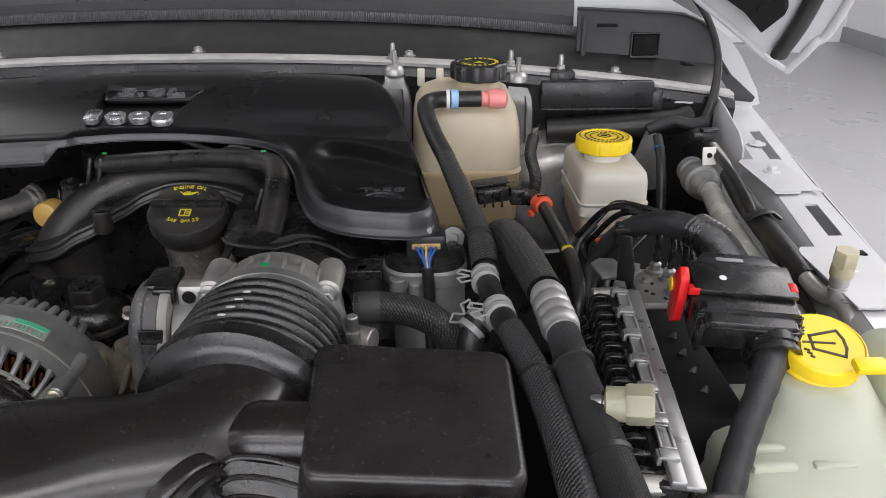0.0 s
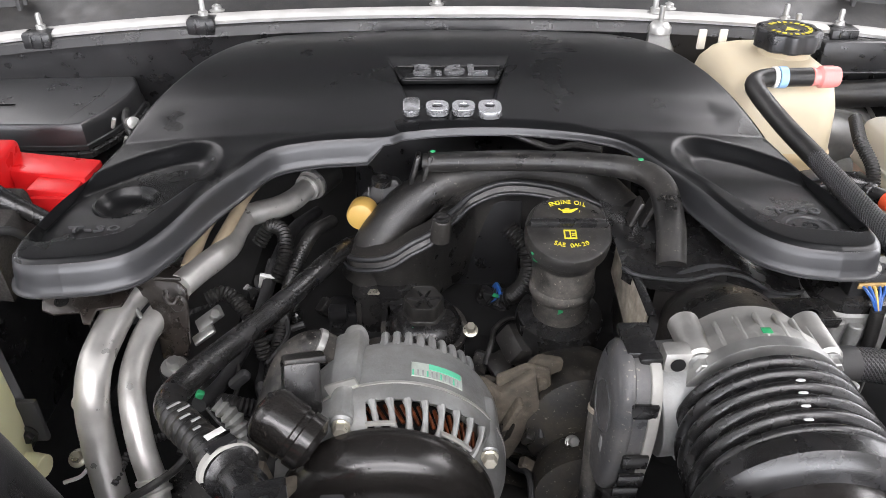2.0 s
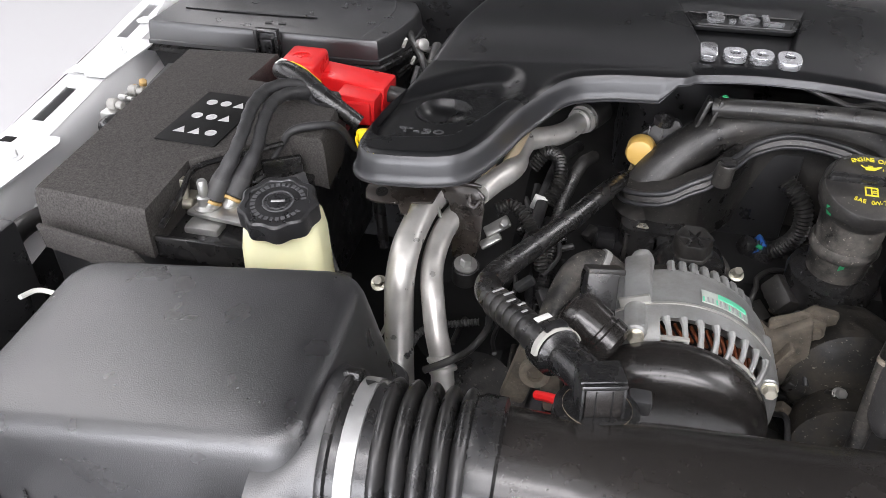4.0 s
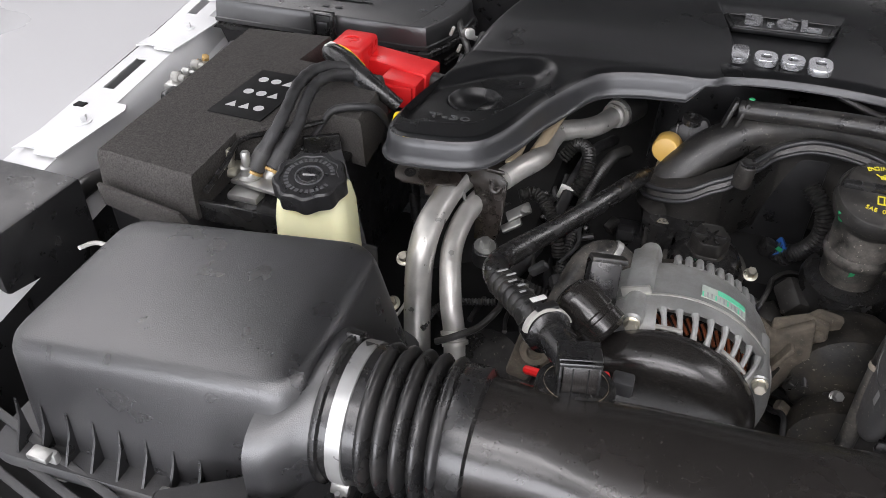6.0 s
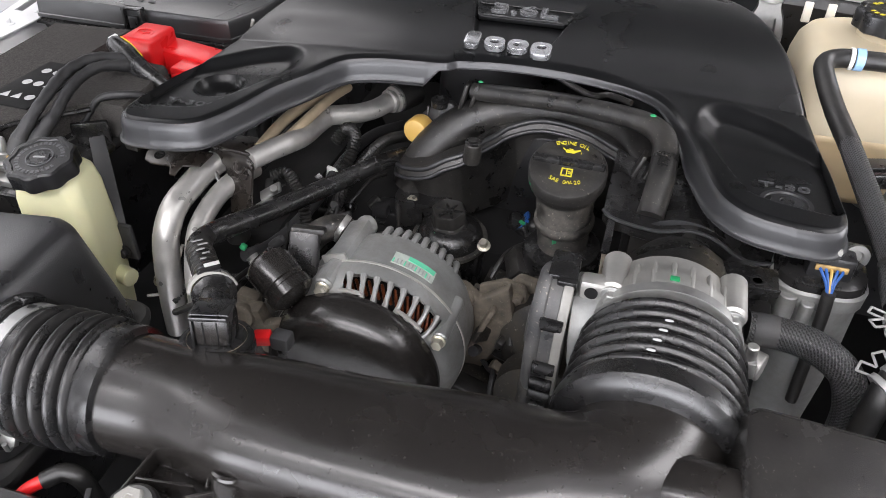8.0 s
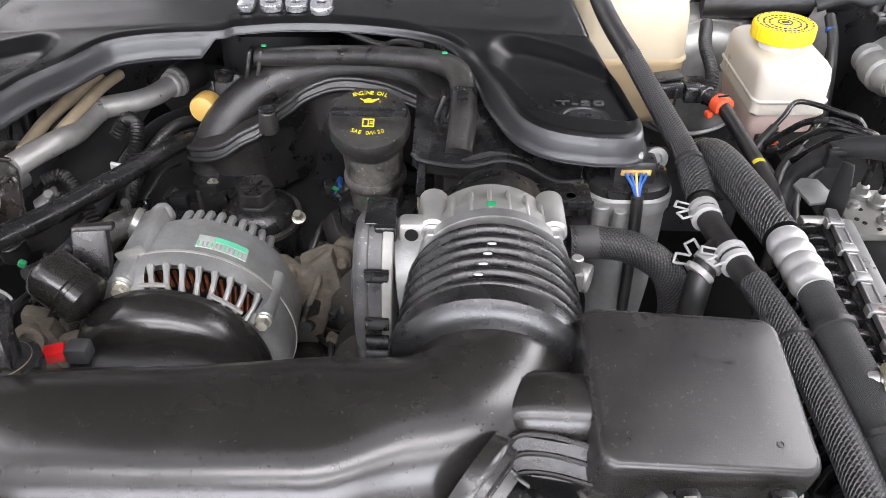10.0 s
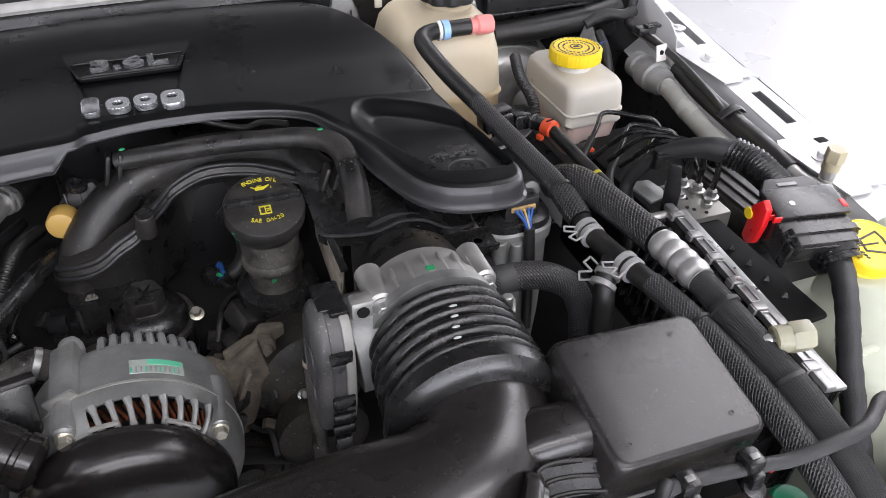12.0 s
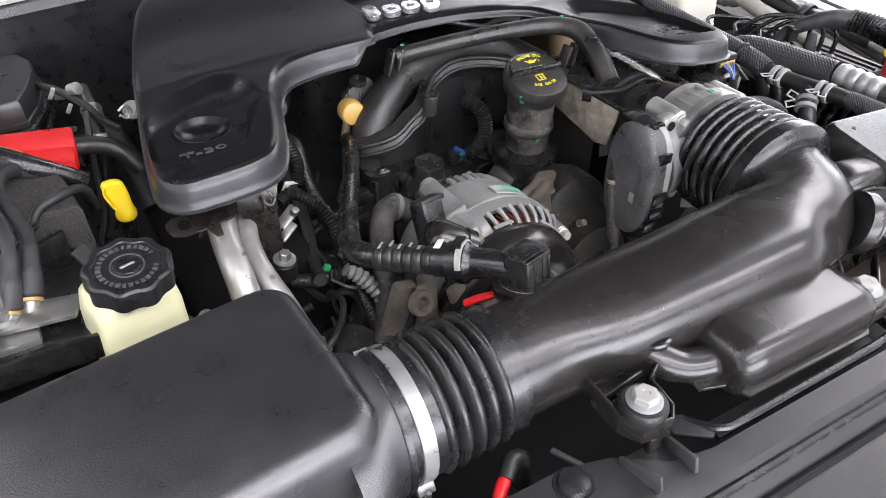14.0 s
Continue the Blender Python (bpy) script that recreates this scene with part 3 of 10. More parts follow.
        part("panel_bead", tube(rim_pts, 0.0022, 5, 8), GREYPL, panel)
        part("panel_step", rbox((s * 0.503, 1.0385, 1.222), (0.006, 0.008, 0.066), 0.002), GREYPL, panel)
        part("panel_slot", rbox((s * 0.534, 1.0385, 1.243), (0.028, 0.003, 0.004), 0.001), VOID, panel)
        part("low_notch", rbox((s * 0.648, 1.037, 1.184), (0.024, 0.010, 0.018), 0.003, pose(0, 0, 0, 0, s * 14, 0)), VOID, panel)
        # near-black block stands in for the shaded opening
        part("square_opening", rbox((s * 0.588, 1.043, 1.217), (0.034, 0.012, 0.028), 0.003), VOID, c)
        part("opening_rim", join(rbox((s * 0.588, 1.040, 1.2015), (0.040, 0.012, 0.003), 0.001), rbox((s * 0.588, 1.040, 1.2325), (0.040, 0.008, 0.002), 0.0008), rbox((s * 0.607, 1.040, 1.217), (0.002, 0.008, 0.030), 0.0008), rbox((s * 0.569, 1.040, 1.217), (0.002, 0.008, 0.030), 0.0008)), GREYPL, c)
        hexbolt(c, (s * 0.655, 0.995, 1.160), (0, -0.2, 1), 0.006, 0.004, WHITEPL, 2.0)
        end = [(0.585, 0.965), (0.63, 0.955), (0.70, 0.985), (0.705, 1.01), (0.60, 1.012)]
        part("lip_end", plate([(s * x, y) for x, y in (end if s > 0 else end[::-1])], Matrix.Translation((0, 0, 1.1735)) @ pose(0, 0, 0, 0, s * 1.5, 0), 0.002), PAINT, c)
    return c


cowl()


# out of view; added so the cover's top reflects dark glass, not wall
def windscreen():
    w = thing("windscreen", "unseen dark tinted windscreen with a black frame behind the cowl", "windscreen", (0, 1.3, 1.3))
    def at(x, f):
        return V(x * (1 - 0.08 * f), 1.31 + 0.40 * f, 1.35 + 0.62 * f)
    part("glass", loft([[at(x, f) for x in (-0.72, -0.4, 0, 0.4, 0.72)] for f in (0.03, 0.5, 0.97)], closed=False), GLASS, w, "dark tinted glass")
    for s in (1, -1):
        part("pillar", tube([at(s * 0.74, 0), at(s * 0.74, 0.5), at(s * 0.74, 1)], 0.03, 4, 10), BLACK, w)
    part("header", tube([at(-0.74, 1), at(0, 1.01), at(0.74, 1)], 0.03, 6, 10), BLACK, w)
    part("sill", tube([at(-0.74, 0), at(0, 0), at(0.74, 0)], 0.028, 6, 10), BLACK, w)
    return w


windscreen()


def stud(x, y, z, h=0.02, clip=True, group="cowl studs"):
    t = thing("cowl_stud", "zinc stud in a black clip on the cowl lip" if clip else "zinc stud with washer through the white cowl lip", "stud", (x, y, z), group)
    part("shank", lathe(V(x, y, z), V(0, 0, 1), [(0.0032, 0), (0.0032, h - 0.003), (0.0022, h), (0, h)], 12), STEEL, t)
    part("washer", lathe(V(x, y, z), V(0, 0, 1), [(0.0085, 0), (0.0088, 0.001), (0.0056, 0.002), (0.0054, 0.006), (0.0040, 0.007)], 20), STEEL, t)
    if clip:
        part("clip_body", rbox((x, y - 0.016, z - 0.008), (0.032, 0.008, 0.018), 0.002), BLACK, t, "black plastic clip")
        part("clip_top", rbox((x, y - 0.008, z + 0.0004), (0.03, 0.02, 0.003), 0.001), BLACK, t)
        part("clip_rib", rbox((x - 0.006, y - 0.0205, z - 0.008), (0.002, 0.002, 0.014), 0.0005), BLACK, t)
        part("clip_rib", rbox((x + 0.006, y - 0.0205, z - 0.008), (0.002, 0.002, 0.014), 0.0005), BLACK, t)


for x, clip in ((0.465, True), (-0.459, True), (-0.274, True), (0.247, False), (0.40, False)):
    stud(x, 0.995 - 0.02 * (x / 0.69) ** 2, 1.2055 + crown(x), 0.02, clip)
for x in (0.268, -0.006, -0.262, 0.54):
    stud(x, 1.012 - 0.02 * (x / 0.69) ** 2, 1.2065 + crown(x), 0.008, False, "small cowl bolts")

# open hood above, hinged at the cowl
def hood():
    h = thing("hood", "raised white car hood with black insulation underneath", "hood", (0, 1.0, 1.19))
    th = radians(48)
    back, upn = V(0, -math.cos(th), math.sin(th)), V(0, math.sin(th), math.cos(th))

    def at(x, l, o):
        return V(x * 0.945 * (1 - 0.18 * max(0, l - 0.08)), 0.935, 1.20) + l * back + o * upn

    def edge(x):
        a = abs(x)
        return -0.04 + 0.80 * (0.805 - a) if a > 0.6 else 0.124 + 0.10 * (1 - (a / 0.6) ** 2)

    xs = [0.822, 0.815, 0.80, 0.76, 0.70, 0.64, 0.58, 0.45, 0.25, 0, -0.25, -0.45, -0.58, -0.64, -0.70, -0.76, -0.80, -0.815, -0.822]
    crest = [0.03 + 0.05 * (1 - (x / 0.822) ** 2) for x in xs]
    ls = (0, 0.02, 0.1, 0.3, 0.6, 0.9, 1.2)
    part("outer_skin", loft([[at(x, max(l, edge(x) + 0.02 * k), c + 0.014) for x, c in zip(xs, crest)] for k, l in enumerate(ls)], closed=False), PAINT, h)
    part("inner_frame", loft([[at(x, max(l, edge(x) + 0.02 * k), 0.03 + 0.3 * (c - 0.03)) for x, c in zip(xs, crest)] for k, l in enumerate(ls)], closed=False), PAINT, h, "white painted inner frame")
    ins = [(0.735, 0.054), (0.752, 0.085), (0.68, 0.3), (0.64, 1.17), (-0.64, 1.17), (-0.68, 0.3), (-0.752, 0.085), (-0.735, 0.054), (-0.70, 0.09), (-0.60, 0.165), (-0.4, 0.225), (0, 0.255), (0.4, 0.225), (0.60, 0.165), (0.70, 0.09)]
    bm = bmesh.new()
    top = [bm.verts.new(at(x, l, 0.030 + 0.006 * (1 - abs(x) / 0.75))) for x, l in ins]
    low = [bm.verts.new(at(x * 0.985, l + (0.008 if l < 0.5 else -0.008), 0.012)) for x, l in ins]
    for i in range(len(ins)):
        j = (i + 1) % len(ins)
        bm.faces.new((top[i], top[j], low[j], low[i]))
    bm.faces.new(low)
    bm.faces.new(top)
    part("insulation", bm, HOODPAD, h, "black moulded insulation pad")
    for s in (1, -1):
        part("side_seal", tube([at(s * 0.775, 0.004, 0.024), at(s * 0.776, 0.1, 0.026), at(s * 0.776, 0.4, 0.028), at(s * 0.776, 0.9, 0.028)], 0.0115, 6, 12, squash=0.7), RUBBER, h, "black rubber side seal")
        part("hem", tube([at(s * 0.806, -0.036, 0.03), at(s * 0.815, 0.02, 0.028), at(s * 0.822, 0.1, 0.028), at(s * 0.822, 0.6, 0.03), at(s * 0.82, 1.2, 0.03)], 0.006, 6, 10), PAINT, h)
        part("corner_hem", tube([at(s * 0.806, -0.036, 0.03), at(s * 0.76, edge(0.76), 0.03), at(s * 0.70, edge(0.70), 0.032), at(s * 0.62, edge(0.62), 0.036)], 0.004, 6, 8), PAINT, h)
        part("pad_dimple", lathe(at(s * 0.715, 0.105, 0.0125), -upn, [(0.012, 0), (0.011, 0.002), (0.006, 0.002), (0, 0.0005)], 20), HOODPAD, h)
    return h


hood()

# dark floor and sides of the bay, and the engine's mass below what shows; near black holds the bay's shade
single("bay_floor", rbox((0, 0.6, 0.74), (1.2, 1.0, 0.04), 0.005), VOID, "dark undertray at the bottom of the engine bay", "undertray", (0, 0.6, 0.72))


# ---- engine cover ----
def cover_z(x, y):
    yy = max(y, 0.70)
    z = 1.2165 - 1.0 * (yy - 0.835) ** 2 - 0.16 * x * x
    w = max(0.0, min(1.0, (0.70 - y) / 0.06))
    z -= 0.006 * w * w * (3 - 2 * w)
    return z


def engine_cover():
    c = thing("engine_cover", "satin black plastic engine cover with silver raised badge", "engine cover", (0, 0.75, 1.13))
    inner = [(-0.257, 0.5245), (-0.232, 0.5255), (-0.215, 0.532), (-0.205, 0.546), (-0.195, 0.570), (-0.182, 0.613), (-0.166, 0.655), (-0.147, 0.678), (-0.115, 0.687), (-0.085, 0.689), (-0.052, 0.691), (-0.037, 0.699), (0.01, 0.704), (0.07, 0.703), (0.117, 0.696), (0.15, 0.680), (0.172, 0.645), (0.186, 0.595), (0.198, 0.558), (0.210, 0.540), (0.228, 0.530), (0.253, 0.527)]
    outer = [(-0.257, 0.5245), (-0.280, 0.527), (-0.292, 0.537), (-0.296, 0.556), (-0.2925, 0.60), (-0.284, 0.66), (-0.270, 0.74), (-0.252, 0.81), (-0.233, 0.875), (-0.205, 0.94), (-0.165, 0.982), (-0.06, 0.996), (0.06, 0.996), (0.165, 0.982), (0.205, 0.943), (0.233, 0.88), (0.252, 0.81), (0.265, 0.745), (0.278, 0.66), (0.285, 0.59), (0.288, 0.556), (0.284, 0.539), (0.273, 0.530), (0.253, 0.527)]

    def even(pts, n):
        line = smooth_path([(x, y, 0) for x, y in pts], 24)
        acc = [0]
        for a, b in zip(line, line[1:]):
            acc.append(acc[-1] + (b - a).length)
        out, k = [], 0
        for i in range(n + 1):
            s = acc[-1] * i / n
            while k < len(acc) - 2 and acc[k + 1] < s:
                k += 1
            out.append(line[k].lerp(line[k + 1], (s - acc[k]) / max(1e-9, acc[k + 1] - acc[k])))
        return out

    ni = 840
    a, b = even(inner, ni), even(outer, ni)
    nv = 60

    # pocket in each wing: a rounded wedge with a broad crescent-shaped slope at its rear
    wedge = smooth_path([(x, y, 0) for x, y in ((0.290, 0.572), (0.294, 0.600), (0.280, 0.635), (0.246, 0.664), (0.214, 0.674), (0.204, 0.662), (0.210, 0.618), (0.222, 0.572), (0.235, 0.5575), (0.278, 0.5545), (0.287, 0.560))] + [(0.290, 0.572, 0)], 5)
    wx = np.array([p.x for p in wedge])
    wy = np.array([p.y for p in wedge])

    def inside(x, y):
        """How far (x, y) lies inside the wedge; negative outside."""
        ax, ay, bx, by = wx[:-1], wy[:-1], wx[1:], wy[1:]
        dx, dy = bx - ax, by - ay
        f = np.clip(((x - ax) * dx + (y - ay) * dy) / (dx * dx + dy * dy + 1e-12), 0, 1)
        d = np.sqrt(((x - ax - f * dx) ** 2 + (y - ay - f * dy) ** 2).min())
        cross = ((ay > y) != (by > y)) & (x < dx * (y - ay) / np.where(dy == 0, 1e-9, dy) + ax)
        return d if cross.sum() % 2 else -d

    def recess(x, y):
        d = 0.0
        u = abs(x) - (0.0 if x < 0 else -0.004)
        if u > 0.15 and y < 0.72:
            # the slope is broad behind and beside the engine, narrow elsewhere
            broad = 0.0035 + 0.0125 * min(1.0, max(0.0, (y - 0.590) / 0.05)) + 0.006 * min(1.0, max(0.0, (0.232 - u) / 0.02)) * min(1.0, max(0.0, (y - 0.565) / 0.03))
            e = min(1.0, max(0.0, inside(u, y) / broad + 1.0))
            d -= 0.0098 * e * e * (3 - 2 * e)
        # finger cup
        q = math.hypot(x + 0.244, y - 0.617)
        if q < 0.024:
            d -= 0.018 * min(1.0, max(0.0, (0.0235 - q) / 0.003))
        # sunk panel below the badge
        f = (y - 0.735) / 0.07
        half = 0.039 + 0.016 * f
        e = min((half - abs(x - 0.002)) / 0.006, (y - 0.734) / 0.005, (0.835 - y) / 0.05)
        e = max(0.0, min(1.0, e))
        d -= 0.010 * e * e * (3 - 2 * e)
        # soft step running out over the shoulders
        ax = abs(x)
        if ax > 0.1:
            e = max(0.0, 1 - abs((y - (0.728 + 0.04 * (ax - 0.2))) / 0.030)) * min(1, (ax - 0.1) / 0.07) * min(1, max(0, (0.262 - ax) / 0.03))
            d -= 0.0020 * e * e * (3 - 2 * e)
        return d

    rim = np.array([(p.x, p.y) for p in even(inner, 2200) + even(outer, 2200)])
    near = np.zeros((ni + 1, nv + 1))
    for i in range(ni + 1):
        pts = np.array([a[i].lerp(b[i], j / nv)[:2] for j in range(nv + 1)])
        near[i] = np.sqrt(((pts[:, None, :] - rim[None, :, :]) ** 2).sum(2).min(1))

    bm = bmesh.new()
    rows = []
    for i in range(ni + 1):
        p, q = a[i], b[i]
        col = []
        for j in range(nv + 1):
            r = p.lerp(q, j / nv)
            rnd = 0.0026 * max(0, 1 - near[i][j] / 0.0042) ** 1.5
            col.append(bm.verts.new((r.x, r.y, cover_z(r.x, r.y) + recess(r.x, r.y) - rnd)))
        rows.append(col)
    for u, w in zip(rows, rows[1:]):
        for j in range(len(u) - 1):
            bm.faces.new((u[j], u[j + 1], w[j + 1], w[j]))
    bmesh.ops.remove_doubles(bm, verts=bm.verts, dist=0.0001)
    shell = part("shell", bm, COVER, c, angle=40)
    # sloping lip and short upright flange, one closed run round the outline
    loop = a + b[-2:0:-1]
    n = len(loop)
    rings = []
    for i, p in enumerate(loop):
        t = loop[(i + 5) % n] - loop[i - 5]
        d = V(t.y, -t.x, 0).normalized()
        if i <= ni:
            f = i / ni
            deep = 0.0225 if f < 0.40 else max(0.007, 0.0225 - 0.0155 * (f - 0.40) / 0.02)
            if f > 0.72:
                deep = 0.007 + 0.0125 * min(1, (f - 0.72) / 0.12)
            wide = 0.0068 * min(1, deep / 0.018)
        else:
            k = (n - i) / ni
            g = (i - ni) / ni
            start = 0.0225 if k < g else 0.0195
            k = min(1.0, max(0.0, (min(k, g) - 0.03) / 0.12))
            deep, wide = start + (0.0165 - start) * k, 0.0068 - 0.003 * k
        z = cover_z(p.x, p.y) - 0.0026
        rings.append([V(p.x + d.x * wide * u, p.y + d.y * wide * u, z - deep * h) for u, h in ((-0.02, 0.0), (0.20, 0.08), (0.36, 0.30), (0.50, 0.60), (0.62, 0.84), (0.78, 0.91), (1.02, 0.925), (1.04, 0.965), (0.95, 1.0))])
    rings.append(rings[0])
    # paler than the shell: the lip's reflected light is in its base colour
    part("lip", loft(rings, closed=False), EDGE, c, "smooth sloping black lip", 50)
    # badge plate and its raised figures
    z = cover_z(0.002, 0.8)
    m = frame_of((0.002, 0.796, z - 0.0085), (1, 0, 0), (0, 1, 0.10))
    badge = part("badge_plate", plate([(-0.043, -0.015), (0.043, -0.015), (0.046, -0.012), (0.053, 0.012), (0.051, 0.015), (-0.051, 0.015), (-0.053, 0.012), (-0.046, -0.012)], m, 0.0050, 0.0010), COVER, c, "black trapezoid badge plate")
    part("badge_rim", join(*[tube([m @ V(x0, y0, 0.0052), m @ V((x0 + x1) / 2, (y0 + y1) / 2, 0.0052), m @ V(x1, y1, 0.0052)], 0.0009, 2, 6) for x0, y0, x1, y1 in ((-0.041, -0.0125, 0.041, -0.0125), (0.041, -0.0125, 0.049, 0.0125), (0.049, 0.0125, -0.049, 0.0125), (-0.049, 0.0125, -0.041, -0.0125))]), COVER, badge)
    mm = m @ pose(0, -0.001, 0.0074)
    wide = Matrix.Diagonal((1.75, 1.0, 1, 1))
    part("lettering", writing("3.6L", mm @ wide, 0.0235, 0.0020, 1.0, 0.0005), POLISH, badge, "raised silver lettering 3.6L")
    # emblem: four plain polished shapes, an upright bar and three rounded rings
    m = frame_of((0.002, 0.721, cover_z(0, 0.721) + 0.0005), (1, 0, 0), (0, 1, 0.2))

    def ring_block(x, w, y0, y1, hole_w, hole_h):
        o = [m @ V(px + x, py + (y0 + y1) / 2, 0) for px, py in rrect(w, y1 - y0, 0.0072, 5)]
        h = [m @ V(px + x, py, 0) for px, py in rrect(hole_w, hole_h, min(hole_w, hole_h) * 0.48, 5)]
        up = m.to_3x3() @ V(0, 0, 1)
        rings = [o, [p + up * 0.0056 for p in o], [p.lerp(q, 0.06) + up * 0.0064 for p, q in zip(o, h)], [p.lerp(q, 0.94) + up * 0.0064 for p, q in zip(o, h)], [q + up * 0.0056 for q in h], h]
        return loft(rings, caps=False)

    part("emblem_bar", plate([(px - 0.0345, py + 0.0025) for px, py in rrect(0.0150, 0.023, 0.0055)], m, 0.0064, 0.0010), POLISH, c, "plain raised polished emblem shape")
    for x, w, y0, y1 in ((-0.0125, 0.020, -0.008, 0.0085), (0.0100, 0.020, -0.008, 0.0085), (0.0325, 0.020, -0.0125, 0.0085)):
        part("emblem_ring", ring_block(x, w, y0, y1, 0.0085, 0.0055), POLISH, c, "plain raised polished emblem shape")
    # finger cup and twist socket in the wings, with small raised figures
    zc = cover_z(-0.244, 0.617) - 0.010
    part("finger_cup", lathe(V(-0.244, 0.617, zc), V(0, -0.05, 1), [(0, -0.015), (0.0245, -0.0145), (0.0255, -0.0005), (0.0245, 0.0012), (0.0228, 0.0014), (0.0218, 0.0004), (0.0205, -0.003), (0.0165, -0.0075), (0.009, -0.0102), (0, -0.011)], 48), COVER, c, "round finger cup", 50)
    zc = cover_z(-0.255, 0.578) - 0.0098
    part("lettering", writing("T-30", Matrix.Translation((-0.255, 0.577, zc + 0.0009)) @ Matrix.Diagonal((2.0, 1, 1, 1)), 0.0098, 0.0009), LIP, c)
    zc = cover_z(0.247, 0.57) - 0.0098
    part("twist_socket", lathe(V(0.249, 0.566, zc), V(0, 0, 1), [(0.019, -0.001), (0.0192, 0.0018), (0.016, 0.002), (0.0152, 0.0006), (0.0115, 0.0006), (0.0108, 0.0032), (0.0056, 0.0036), (0.005, 0.001), (0, 0.001)], 32), EDGE, c)
    for k in range(3):
        part("socket_rib", rbox((0.249, 0.566, zc + 0.0015), (0.024, 0.003, 0.002), 0.0008, pose(0, 0, 0, 0, 0, 60 * k)), EDGE, c)
    part("lettering", writing("T-30", Matrix.Translation((0.249, 0.590, zc + 0.0009)) @ Matrix.Diagonal((2.0, 1, 1, 1)), 0.0098, 0.0009), LIP, c)
    for x, y in ((-0.07, 0.95), (0.1, 0.95)):
        part("rear_nub", rbox((x, y, cover_z(x, y)), (0.012, 0.003, 0.0025), 0.001), COVER, c)
    # both wings rise a little above the arc of the cover and reach further forward
    for ob in c.children_recursive:
        if ob.type != "MESH":
            continue
        for v in ob.data.vertices:
            p = v.co + HOME[c]
            w = min(1.0, max(0.0, (0.70 - p.y) / 0.10)) * min(1.0, max(0.0, (abs(p.x) - 0.13) / 0.06))
            w = w * w * (3 - 2 * w)
            v.co.y -= 0.006 * w
            v.co.z += 0.008 * w
    return c


engine_cover()


# ---- air intake: filter box, bellows, duct, throttle body ----
def ribbed(c0, c1, r0, r1, ribs, depth, wall=0.004):
    """Bellows between two centres: rounded ribs of the given depth."""
    c0, c1 = Vector(c0), Vector(c1)
    h = (c1 - c0).length
    prof = []
    n = ribs * 10
    for i in range(n + 1):
        f = i / n
        ph = (f * ribs) % 1.0
        bulge = abs(math.sin(math.pi * ph)) ** 0.6
        prof.append((r0 + (r1 - r0) * f - depth + depth * bulge, f * h))
    return lathe(c0, c1 - c0, prof, 48)


DUCT = [(0.178, 0.372, 1.128), (0.173, 0.346, 1.127), (0.155, 0.320, 1.127), (0.120, 0.309, 1.126), (0.07, 0.308, 1.124), (0.01, 0.309, 1.120), (-0.05, 0.311, 1.117), (-0.10, 0.312, 1.114), (-0.150, 0.312, 1.113)]
DUCT_R = [0.049, 0.0455, 0.0445, 0.0435, 0.0412, 0.0392, 0.0382, 0.0385, 0.040]


